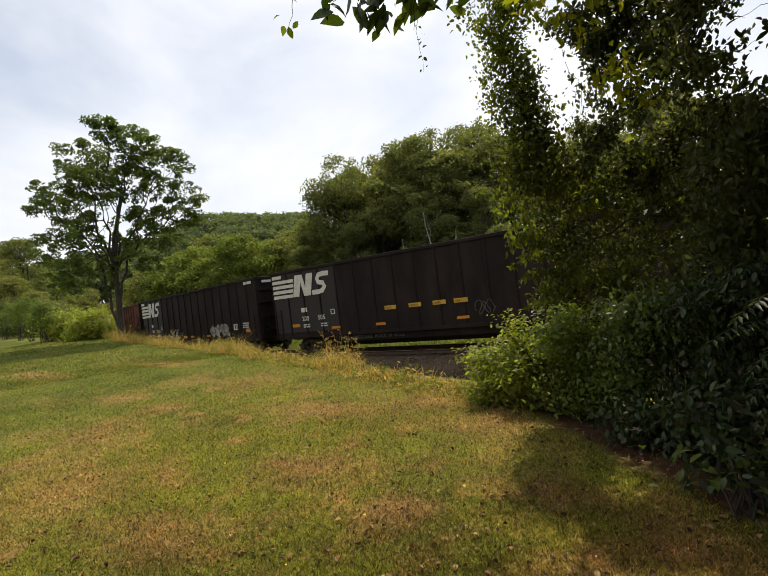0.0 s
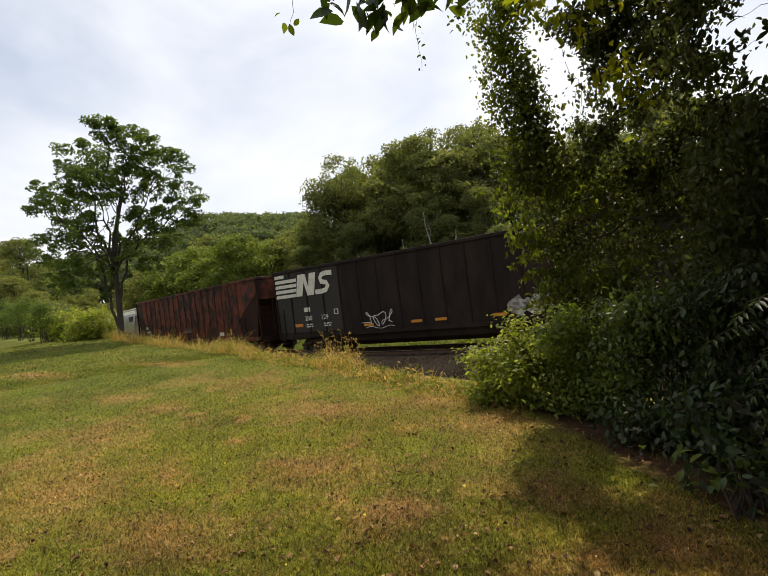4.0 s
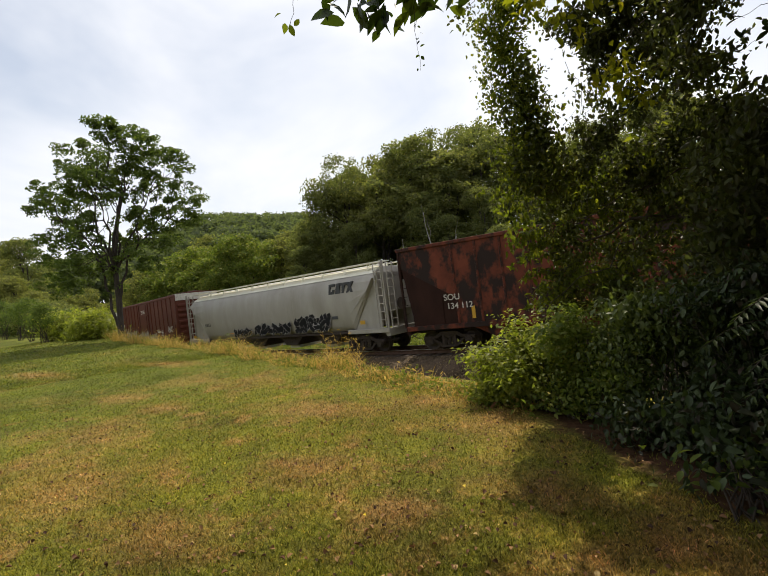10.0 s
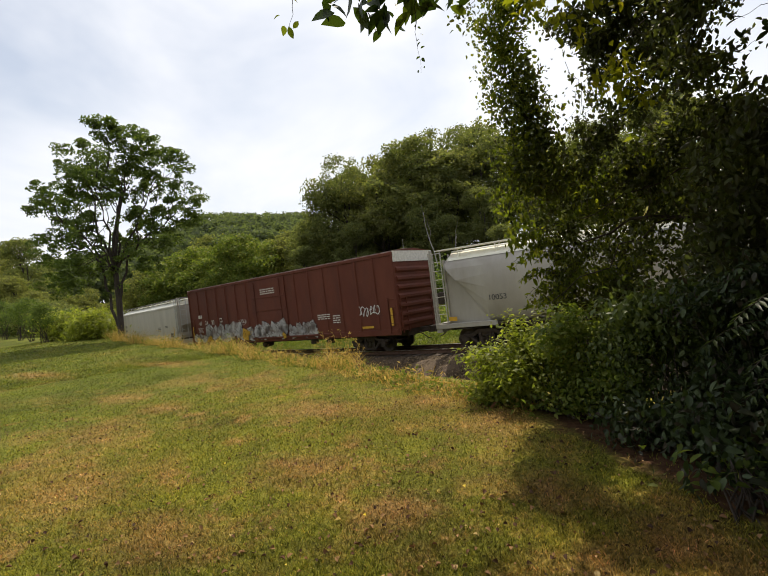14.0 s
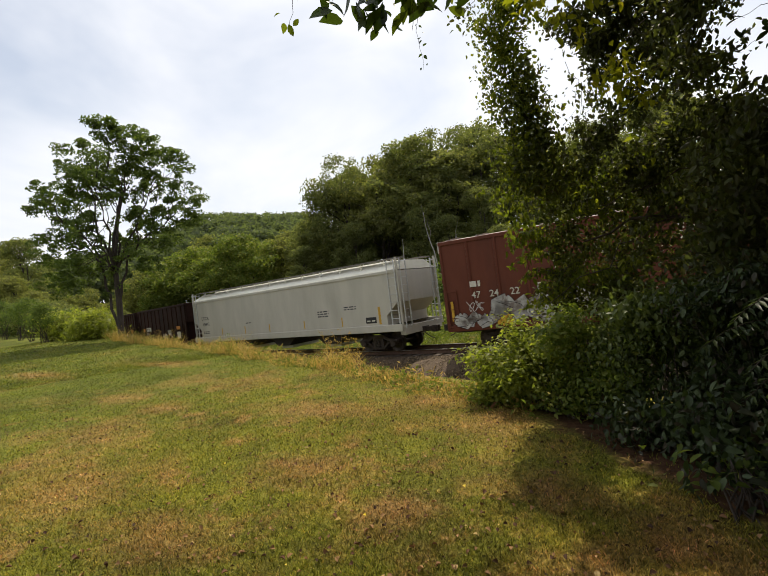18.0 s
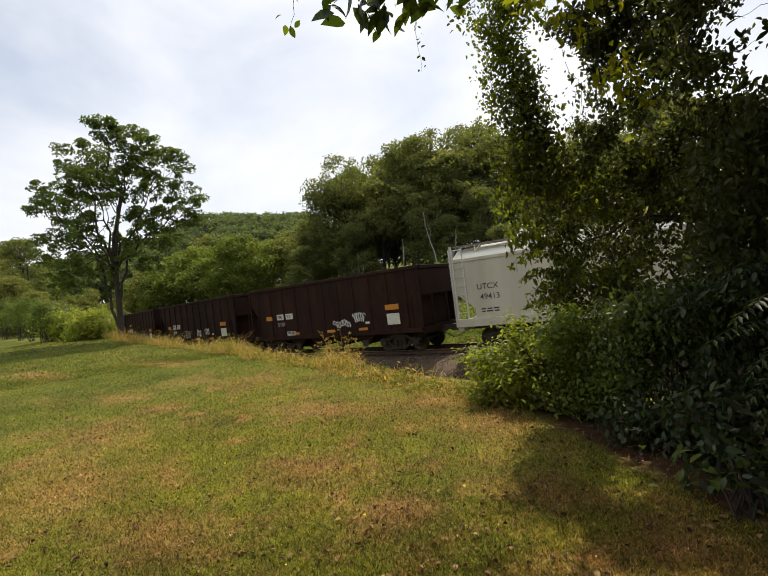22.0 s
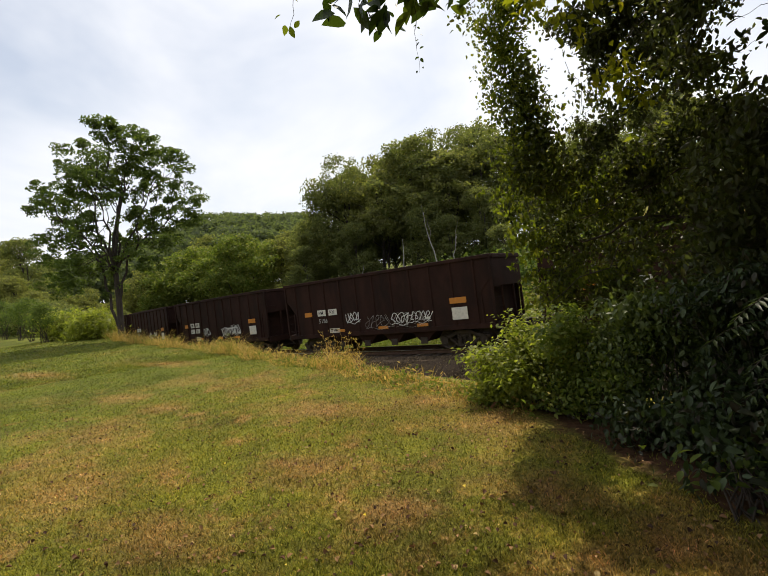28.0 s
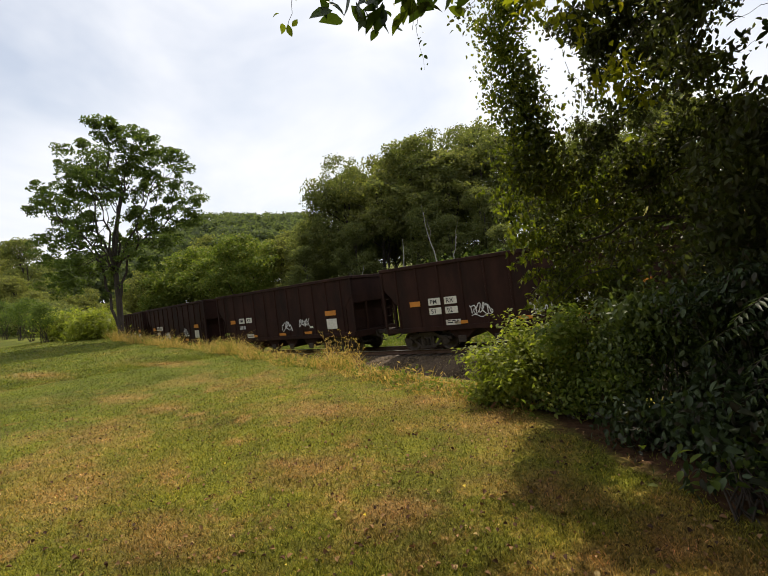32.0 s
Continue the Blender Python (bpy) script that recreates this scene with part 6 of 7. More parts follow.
def shrub(name, label, x, y, z, lobes, n, per, leaf, aspect, mat, seed, stems=10, spread=None, droop=0.3, up=0.7, category="shrub", shell=0.45, foot=None, close=False):
    rng = np.random.default_rng(seed)
    t = thing(name, label, category, at=pose(x, y, z))
    c, o = lobes_cloud(rng, lobes, n, shell)
    pos, out = clumps(rng, c, o, per, spread or leaf * 1.3)
    gz = ground_z(pos[:, 0] + x, pos[:, 1] + y) - z
    ok = pos[:, 2] > gz + 0.02
    pos, out = pos[ok], out[ok]
    paths = []
    for i in range(stems):
        q = c[rng.integers(0, n)]
        f = foot[i % len(foot)] if foot else (rng.normal(0, 0.12), rng.normal(0, 0.12), -0.1)
        paths.append(bend(f, q, 0.008 if close else 0.022, 0.003 if close else 0.006, rng, 6, 0.08, 0.05))
    for p in paths:
        part("stem", np_mesh("stem", *tubes([p], 5)), M_TWIG, t)
    part("foliage", (fine_leaf_mesh if close else leaf_mesh)("foliage", pos, leaf, leaf * aspect, rng, out * 0.5, up, droop), mat, t)
    return t


def lawn_end_plants():
    zb = lambda a, b: put(a, b)
    shrub("round_shrub", "bright green leafy shrub at the end of the lawn", -35.0, 17.3, zb(-35.0, 17.3), [(0, 0, 0.9, 1.3, 1.2, 1.0), (-1.6, -0.6, 1.0, 1.2, 1.2, 1.1), (1.2, 0.4, 0.8, 1.1, 1.1, 0.9)], 260, 30, 0.19, 0.5, L_BRIGHT, 41)
    shrub("sumac_shrub", "bright green shrub with long feathery leaves beside the tree", -31.0, 16.4, zb(-31.0, 16.4), [(0, 0, 0.9, 1.1, 1.0, 0.9), (-0.9, -0.3, 0.7, 0.9, 0.9, 0.7)], 150, 30, 0.30, 0.24, L_BRIGHT, 42, 14, 0.34, 0.9)
    for i, (x, y, h) in enumerate(((-35.0, 15.1, 2.6), (-39.5, 16.2, 3.2), (-44.0, 17.4, 3.2), (-50.0, 18.6, 3.4))):
        shrub("sapling", "small young tree on the lawn", x, y, zb(x, y), [(0, 0, h * 0.66, h * 0.30, h * 0.30, h * 0.30), (0.1 * h, 0, h * 0.85, h * 0.18, h * 0.18, h * 0.16)], 90, 26, 0.12, 0.5, L_TREE, 50 + i, 8, category="tree")
    for i, (x, y, w, h) in enumerate(((-47.0, 21.5, 2.3, 2.2), (-51.0, 22.0, 3.0, 3.4), (-56.0, 23.0, 3.0, 3.0), (-62.0, 24.0, 3.4, 3.8), (-69.0, 25.0, 3.6, 4.2), (-78.0, 24.0, 4.0, 5.0))):
        shrub("hedgerow_shrub", "dense dark green shrub along the far edge of the lawn", x, y, zb(x, y), [(0, 0, h * 0.45, w, w * 0.8, h * 0.5), (w * 0.5, 0.3, h * 0.4, w * 0.7, w * 0.7, h * 0.45), (-w * 0.4, 0.2, h * 0.6, w * 0.6, w * 0.6, h * 0.4)], 260, 26, 0.24, 0.6, L_WOOD2 if i % 2 else L_TREE, 60 + i)


lawn_end_plants()


def hanging_vines(t, rng, n, x0, x1, ytop, ztop, zlow, mat, leaf, depth=0.9):
    """Thin strands that hang from above, with leaves along them."""
    paths, pos = [], []
    for _ in range(n):
        x = rng.uniform(x0, x1)
        y = ytop + rng.uniform(-depth, depth)
        a, b = ztop + rng.uniform(-0.4, 0.4), zlow + rng.uniform(-0.25, 0.7)
        P = bend((x, y, a), (x + rng.normal(0, 0.2), y + rng.normal(0, 0.2), b), 0.003, 0.0015, rng, 9, 0, 0.045)
        paths.append(P)
        m = int((a - b) * 26)
        u = rng.uniform(0, 1, m)
        q = np.stack([np.interp(u, np.linspace(0, 1, 9), P[:, k]) for k in range(3)], 1)
        pos.append(q + rng.normal(0, 0.05, q.shape))
    for p in paths:
        part("vine", np_mesh("vine", *tubes([p], 4)), M_TWIG, t)
    part("vine_foliage", oval_leaf_mesh("vine_foliage", np.concatenate(pos), leaf, leaf * 0.55, rng, None, 0.2, 1.3), mat, t)


SWAYING = []   # (branch, degrees, phase): twigs that the wind stirs


def thicket():
    """The overgrown tree and shrubs that close the lawn beside the camera."""
    rng = np.random.default_rng(91)
    zg = put(1.5, 7.5)
    t = thing("vine_covered_tree", "dark tree smothered in hanging vines and creepers", "tree", at=pose(1.6, 7.6, zg))
    P = [bend((0, 0, -0.3), (0.45, -0.2, 3.8), 0.20, 0.15, rng, 7, 0, 0.02), bend((0.5, -1.0, -0.2), (0.2, -1.2, 4.4), 0.10, 0.08, rng, 6, 0, 0.02), bend((0.45, -0.2, 3.8), (1.2, -0.2, 7.0), 0.10, 0.03, rng, 6),
         bend((0.2, -1.2, 4.2), (1.4, -1.6, 6.6), 0.06, 0.02, rng, 6), bend((-0.1, -0.3, 2.4), (-2.4, -0.6, 2.6), 0.04, 0.012, rng, 8, 0.1)]
    trunk = part("trunk", np_mesh("trunk", *tubes(P, 8)), M_TWIG, t)
    for a, b in (((0.1, -0.3, 3.0), (-2.9, -0.9, 1.8)), ((0.0, -0.6, 2.6), (-1.4, -1.6, 2.2)), ((0.1, -0.3, 3.2), (-2.4, -0.8, 2.9)), ((-0.1, -0.5, 2.0), (-1.8, -1.4, 1.3))):
        part("limb", np_mesh("limb", *tubes([bend(a, b, 0.016, 0.005, rng, 14, 0.08, 0.02)], 5)), M_TWIG, trunk)
    X = lambda x, y, z, a, b, c: (x - 1.6, y - 7.6, z - zg, a, b, c)
    # a leaning column of small-leaved creeper
    lobes = [X(-1.36, 6.15, 6.30, 0.22, 0.20, 0.35), X(-1.34, 6.05, 5.75, 0.20, 0.20, 0.36), X(-1.28, 5.98, 5.25, 0.18, 0.20, 0.34), X(-1.08, 6.05, 6.1, 0.22, 0.2, 0.25), X(-1.56, 5.90, 4.98, 0.06, 0.08, 0.24), X(-1.45, 5.95, 5.6, 0.24, 0.25, 0.7), X(-1.2, 6.0, 4.6, 0.36, 0.3, 0.65), X(-1.45, 6.2, 4.0, 0.2, 0.25, 0.4)]
    c, o = lobes_cloud(rng, lobes, 330, 0.2)
    pos, out = clumps(rng, c, o, 16, 0.085)
    part("creeper_foliage", oval_leaf_mesh("creeper_foliage", pos, 0.055, 0.034, rng, out * 0.3, 0.4, 0.9), L_NEAR, t, "small-leaved creeper in leaves coloured as sunlit")
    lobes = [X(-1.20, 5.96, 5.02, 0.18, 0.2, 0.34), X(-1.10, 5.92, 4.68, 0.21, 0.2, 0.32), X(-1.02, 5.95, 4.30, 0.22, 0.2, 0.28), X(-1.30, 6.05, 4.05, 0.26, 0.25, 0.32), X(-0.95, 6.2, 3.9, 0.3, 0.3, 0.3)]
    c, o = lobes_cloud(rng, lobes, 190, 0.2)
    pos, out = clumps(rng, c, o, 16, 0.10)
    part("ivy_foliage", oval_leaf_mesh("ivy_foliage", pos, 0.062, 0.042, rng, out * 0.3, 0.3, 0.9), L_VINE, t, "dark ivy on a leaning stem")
    def Y(x, y, z, a, b, c, k=1.10):
        return (k * x - 1.6, k * y - 7.6, 2.755 + k * (z - 2.755) - zg, a * k, b * k, c * k)
    # the curtain of creepers, thinner where the sky shows
    lobes = [X(-0.30, 6.76, 5.37, 0.22, 0.3, 0.30), X(-0.10, 6.86, 4.75, 0.28, 0.3, 0.30), X(-0.50, 6.65, 4.40, 0.26, 0.3, 0.22), X(0.23, 7.07, 5.32, 0.40, 0.3, 0.40), X(0.59, 7.28, 5.09, 0.45, 0.3, 0.45), X(0.79, 7.63, 4.50, 0.45, 0.3, 0.40), X(0.35, 7.35, 4.30, 0.5, 0.3, 0.35), X(1.07, 7.56, 4.35, 0.40, 0.3, 0.35), X(1.24, 7.66, 3.80, 0.45, 0.4, 0.5), X(-0.06, 7.13, 4.00, 0.45, 0.3, 0.3), X(-0.74, 6.74, 4.05, 0.3, 0.3, 0.22), X(-0.1, 6.7, 5.95, 0.5, 0.4, 0.35), X(0.6, 6.7, 5.75, 0.6, 0.5, 0.45), X(-0.65, 6.55, 5.92, 0.30, 0.3, 0.22), X(-0.35, 6.7, 5.80, 0.32, 0.3, 0.26), X(0.0, 6.9, 5.75, 0.34, 0.3, 0.3), X(-0.35, 6.65, 5.52, 0.22, 0.3, 0.2), X(0.4, 6.3, 5.3, 0.4, 0.3, 0.4)]
    c, o = lobes_cloud(rng, lobes, 640, 0.1)
    pos, out = clumps(rng, c, o, 24, 0.075)
    part("creeper_foliage", oval_leaf_mesh("creeper_foliage", pos, 0.068, 0.040, rng, None, 0.1, 1.4), L_SHADED_VINE, t, "creeper curtain in leaves coloured dark for shade")
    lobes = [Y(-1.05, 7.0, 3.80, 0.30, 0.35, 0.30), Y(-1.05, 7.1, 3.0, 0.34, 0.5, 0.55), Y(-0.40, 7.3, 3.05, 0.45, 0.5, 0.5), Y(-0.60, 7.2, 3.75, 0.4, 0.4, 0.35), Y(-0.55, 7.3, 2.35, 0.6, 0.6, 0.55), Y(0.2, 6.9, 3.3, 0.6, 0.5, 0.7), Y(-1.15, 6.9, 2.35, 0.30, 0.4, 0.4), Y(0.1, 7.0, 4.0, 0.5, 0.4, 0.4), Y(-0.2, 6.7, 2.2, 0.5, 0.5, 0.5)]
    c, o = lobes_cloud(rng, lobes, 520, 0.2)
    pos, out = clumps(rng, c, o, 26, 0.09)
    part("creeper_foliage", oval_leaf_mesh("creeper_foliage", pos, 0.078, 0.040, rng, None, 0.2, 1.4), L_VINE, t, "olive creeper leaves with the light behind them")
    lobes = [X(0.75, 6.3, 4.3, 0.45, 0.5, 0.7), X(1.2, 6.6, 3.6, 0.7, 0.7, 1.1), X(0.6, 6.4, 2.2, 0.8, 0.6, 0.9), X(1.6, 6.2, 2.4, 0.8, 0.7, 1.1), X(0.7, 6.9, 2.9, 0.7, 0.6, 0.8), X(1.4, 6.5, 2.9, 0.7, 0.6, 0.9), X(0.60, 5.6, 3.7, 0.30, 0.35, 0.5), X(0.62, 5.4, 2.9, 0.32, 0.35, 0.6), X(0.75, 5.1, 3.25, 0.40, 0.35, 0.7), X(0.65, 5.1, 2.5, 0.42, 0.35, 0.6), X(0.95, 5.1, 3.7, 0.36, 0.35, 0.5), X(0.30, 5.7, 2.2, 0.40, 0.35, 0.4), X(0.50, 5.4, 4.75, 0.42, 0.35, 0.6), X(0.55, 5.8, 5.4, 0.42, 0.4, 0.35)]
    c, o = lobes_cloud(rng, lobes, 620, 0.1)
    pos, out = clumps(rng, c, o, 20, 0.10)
    part("creeper_foliage", oval_leaf_mesh("creeper_foliage", pos, 0.085, 0.042, rng, None, 0.1, 1.5), L_SHADED_VINE, t, "hanging creeper leaves coloured dark for shade")
    hanging_vines(t, rng, 12, -2.45, -1.9, -0.7, 4.6, 3.0, L_SHADED_VINE, 0.07, 0.3)
    hanging_vines(t, rng, 22, -1.9, 0.4, -0.8, 3.6, 1.2, L_VINE, 0.085)
    hanging_vines(t, rng, 14, -1.2, -0.4, -1.9, 2.6, 0.9, L_SHADED_VINE, 0.10, 0.3)
    hanging_vines(t, rng, 9, -3.25, -2.8, -1.65, 4.3, 3.0, L_VINE, 0.055, 0.2)
    # the crown high above, out of which the creepers hang; mostly unseen, added to block sun and sky
    up = [X(2.6, 7.6, 8.0, 1.3, 1.3, 1.0), X(3.0, 7.0, 8.2, 1.6, 1.6, 1.2), X(2.6, 8.6, 8.6, 1.8, 1.4, 1.2), X(3.6, 6.0, 7.6, 1.6, 1.8, 1.3), X(2.8, 4.8, 7.6, 1.4, 1.3, 0.9), X(4.4, 8.0, 7.0, 1.8, 1.8, 2.0), X(3.4, 8.0, 4.6, 1.2, 1.3, 1.8), X(3.4, 5.6, 4.4, 1.0, 1.2, 1.8), X(3.0, 4.0, 6.4, 1.2, 1.3, 1.0), X(3.6, 2.6, 6.2, 1.4, 1.5, 1.2), X(4.2, 0.4, 6.4, 1.6, 1.6, 1.3), X(4.2, 3.2, 3.4, 1.1, 1.4, 1.8), X(4.6, 0.6, 3.6, 1.2, 1.5, 2.0), X(4.8, -2.2, 4.6, 1.4, 1.6, 2.4)]
    over = [X(1.6, 1.6, 6.6, 1.2, 1.2, 0.7), X(2.4, -0.6, 6.6, 1.6, 1.5, 0.8), X(0.8, -1.6, 6.9, 1.5, 1.5, 0.7), X(2.2, 2.8, 6.0, 1.0, 1.0, 0.7), X(1.6, 6.2, 7.3, 1.1, 0.9, 0.7), X(2.2, 5.6, 6.8, 1.1, 0.9, 0.7), X(2.0, 4.4, 6.2, 0.7, 0.9, 0.6), X(0.3, 5.2, 6.9, 0.7, 0.5, 0.3), X(1.1, 5.2, 6.7, 0.7, 0.7, 0.5), X(0.4, 4.3, 6.4, 0.7, 0.6, 0.4), X(1.2, 4.4, 6.2, 0.7, 0.7, 0.5), X(1.4, 5.9, 6.9, 0.7, 0.6, 0.5)]
    # more unseen leaves behind the camera, added only to hold off sky light
    back = [X(2.5, -2.6, 6.0, 1.6, 1.6, 1.0), X(4.2, -4.0, 4.4, 1.6, 1.8, 2.0), X(2.0, -5.0, 6.6, 2.0, 1.8, 1.2), X(-0.6, -4.2, 7.0, 2.0, 1.8, 0.9), X(-2.2, -6.4, 7.4, 2.2, 2.0, 1.2), X(3.6, -7.0, 4.6, 2.0, 2.0, 2.4), X(0.6, -8.2, 5.6, 2.4, 2.0, 2.4), X(-3.4, -9.2, 5.4, 2.4, 2.0, 2.4)]
    # lobes added just above the view to throw shade on the lawn
    low = [X(0.9, 6.5, 7.0, 0.5, 0.5, 0.4), X(0.60, 6.05, 6.9, 0.45, 0.45, 0.4), X(-0.40, 6.2, 6.65, 0.30, 0.28, 0.25), X(-0.62, 6.6, 6.8, 0.30, 0.26, 0.24), X(0.6, 5.6, 6.6, 0.6, 0.5, 0.4), X(-0.95, 6.2, 6.75, 0.30, 0.3, 0.22), X(-0.12, 5.75, 6.6, 0.35, 0.3, 0.30), X(0.1, 5.5, 6.7, 0.45, 0.35, 0.35), X(0.9, 5.3, 6.7, 0.6, 0.4, 0.35), X(0.85, 6.1, 5.9, 0.28, 0.35, 0.5)]
    c, o = lobes_cloud(rng, up + over + back, 3000, 0.3)
    pos, out = clumps(rng, c, o, 16, 0.25)
    part("crown", leaf_mesh("crown", pos, 0.36, 0.24, rng, out * 0.3, 0.9, 0.4), L_VINE, t)
    c, o = lobes_cloud(rng, low, 420, 0.2)
    pos, out = clumps(rng, c, o, 22, 0.10)
    part("shade_crown", oval_leaf_mesh("shade_crown", pos, 0.10, 0.06, rng, out * 0.3, 0.4, 0.9), L_VINE, t)
    # leafy outer sprays on the sunny side: drooping shoots with leaves along them
    pos, shoots = [], []
    for x, y, z, n in ((-1.45, 6.9, 3.95, 14), (-1.35, 6.9, 3.5, 14), (-1.25, 6.9, 3.1, 13), (-1.2, 6.8, 2.75, 13), (-1.0, 6.8, 2.45, 8), (-0.9, 6.7, 4.0, 9), (-0.5, 6.7, 3.5, 9), (-0.1, 6.6, 2.8, 6), (0.2, 6.6, 4.0, 6), (-0.6, 6.6, 2.7, 9), (-0.2, 6.7, 3.6, 8), (-0.4, 6.6, 4.1, 8), (0.3, 6.6, 3.3, 6)):
        for _ in range(n):
            a = np.array(Y(x, y, z, 0, 0, 0)[:3]) + rng.normal(0, 0.14, 3)
            L = rng.uniform(0.30, 0.70)
            b = a + np.array([-0.80 * L, rng.uniform(-0.5, 0.3) * L, rng.uniform(-0.65, 0.05) * L])
            q = bend(a, b, 0.004, 0.0015, rng, 7, 0.16, 0.02)
            shoots.append(q)
            u = np.linspace(0.15, 1, int(L * 34))
            pos.append(np.stack([np.interp(u, np.linspace(0, 1, 7), q[:, k]) for k in range(3)], 1) + rng.normal(0, 0.022, (len(u), 3)) - np.array([[0, 0, 0.03]]))
    for q in shoots:
        part("shoot", np_mesh("shoot", *tubes([q], 4)), M_TWIG, t)
    part("outer_foliage", fine_leaf_mesh("outer_foliage", np.concatenate(pos), 0.115, 0.048, rng, None, 0.5, 1.6), L_NEAR, t, "drooping leaves on the sunny side, coloured yellow-green as sunlit")

    def branch(name, label, at, twigs, spots, per, leaf, width, mat, spread, droop):
        b = thing(name, label, "branch", at=pose(*at))
        for p, q, r in twigs:
            part("twig", np_mesh("twig", *tubes([bend(p, q, r, r * 0.3, rng, 10, 0.05, 0.02)], 5)), M_TWIG, b)
        c = np.concatenate([np.array([s]) + rng.normal(0, spread, (per, 3)) for s in spots])
        part("foliage", fine_leaf_mesh("leaves", c, leaf, width, rng, None, 0.7, droop, spread=(0.55, 1.2)), mat, b)
        return b
    # an overhanging bough close to the camera
    SWAYING.append((branch("overhanging_bough", "leafy bough with broad leaves hanging in from above", (-0.9, 2.5, 4.75), [((0.6, 0.5, 0.25), (-0.25, -0.1, -0.30), 0.012), ((0.2, 0.2, 0.0), (-0.5, -0.3, -0.36), 0.006), ((-0.1, 0.0, -0.2), (-0.12, -0.1, -0.58), 0.004)],
                   [(-0.50, -0.33, -0.38), (-0.44, -0.29, -0.38), (-0.37, -0.25, -0.46), (-0.33, -0.22, -0.50), (-0.28, -0.19, -0.48), (-0.20, -0.14, -0.42), (-0.16, -0.12, -0.48), (-0.12, -0.02, -0.40), (-0.26, -0.12, -0.36), (-0.05, 0.05, -0.38), (0.03, 0.08, -0.40), (-0.32, -0.2, -0.34)], 4, 0.145, 0.074, L_BOUGH, 0.045, 1.1), 1.1, 0.0))
    SWAYING.append((branch("dangling_twig", "thin twig with five yellow-green leaves against the sky", (-1.53, 2.05, 4.55), [((0.05, 0.02, 0.05), (-0.03, -0.07, -0.36), 0.003)], [(-0.07, -0.10, -0.27), (0.01, -0.05, -0.19), (0.00, -0.05, -0.31), (-0.05, -0.09, -0.34), (-0.03, -0.07, -0.37)], 1, 0.085, 0.046, L_NEAR, 0.006, 1.3), 2.2, 1.0))
    SWAYING.append((branch("hanging_tendril", "thin hanging tendril with tiny leaves", (-1.54, 3.73, 5.2), [((0, 0, 0.1), (-0.01, -0.01, -0.62), 0.003)], [(0.02 * (i % 3 - 1), 0, -0.20 - 0.045 * i) for i in range(10)], 1, 0.045, 0.028, L_BOUGH, 0.010, 1.5), 3.2, 2.0))
    branch("high_twig", "fine leafy twig hanging from the crown above", (-1.5, 4.9, 5.75), [((0.4, 0.3, 0.2), (-0.05, -0.04, -0.18), 0.006)], [(-0.08, -0.05, -0.22), (0.0, 0.0, -0.12), (0.08, 0.05, -0.10), (0.16, 0.1, -0.12), (0.05, 0.02, -0.24)], 14, 0.06, 0.036, L_VINE, 0.06, 0.8)
    branch("hanging_branch", "leafy branch hanging from above, leaves coloured yellow-green as sunlit", (0.1, 5.9, 5.3), [((0.6, 0.5, 0.5), (-0.5, -0.35, -0.62), 0.008), ((0.5, 0.4, 0.4), (-0.1, -0.15, -0.75), 0.007), ((0.3, 0.2, 0.3), (-0.3, -0.2, -0.4), 0.006)],
           [(-0.34, -0.26, -0.59), (-0.22, -0.19, -0.36), (-0.48, -0.34, -0.65), (-0.07, -0.1, -0.65), (-0.17, -0.16, -0.79), (-0.30, -0.22, -0.68), (-0.25, -0.2, -0.5), (-0.12, -0.12, -0.52), (-0.02, -0.1, -0.85)], 19, 0.105, 0.058, L_SUNLIT, 0.085, 1.2)
    branch("hanging_branch", "leafy branch hanging from above, leaves coloured yellow-green as sunlit", (-0.5, 5.5, 5.75), [((0.6, 0.4, 0.2), (-0.5, -0.3, -0.15), 0.008), ((0.2, 0.1, 0.1), (0.0, 0.0, -0.6), 0.005)],
           [(-0.04, -0.04, -0.30), (-0.25, -0.16, -0.20), (0.01, 0.0, -0.58), (-0.48, -0.29, -0.15), (0.2, 0.1, -0.2), (0.4, 0.25, -0.15), (-0.36, -0.22, -0.12), (-0.14, -0.1, -0.18)], 14, 0.11, 0.06, L_SUNLIT, 0.09, 1.2)
    branch("dark_twig", "thin twig with a few broad dark leaves against the sky", (1.5, 6.7, 5.2), [((0.2, 0.1, 0.2), (-0.50, -0.33, 0.02), 0.006), ((0.1, 0.0, 0.0), (-0.42, -0.3, -0.30), 0.005), ((0.0, 0.0, 0.2), (-0.50, -0.34, 0.2), 0.005)],
           [(-0.38, -0.26, -0.07), (-0.45, -0.3, -0.10), (-0.52, -0.35, 0.08), (-0.56, -0.38, 0.02), (-0.32, -0.24, -0.33), (-0.42, -0.3, -0.2), (-0.2, -0.15, -0.1), (-0.15, -0.1, -0.3)], 3, 0.125, 0.06, L_BOUGH, 0.035, 1.4)

    # shrubs along the thicket's foot; leaf colours carry sun at the left, shade at the right
    def lumpy(r, n, w, h):
        return [(r.uniform(-w, w), r.uniform(-0.15, 0.45), r.uniform(0.1, h), r.uniform(0.14, 0.30), r.uniform(0.14, 0.3), r.uniform(0.14, 0.30)) for _ in range(n)]
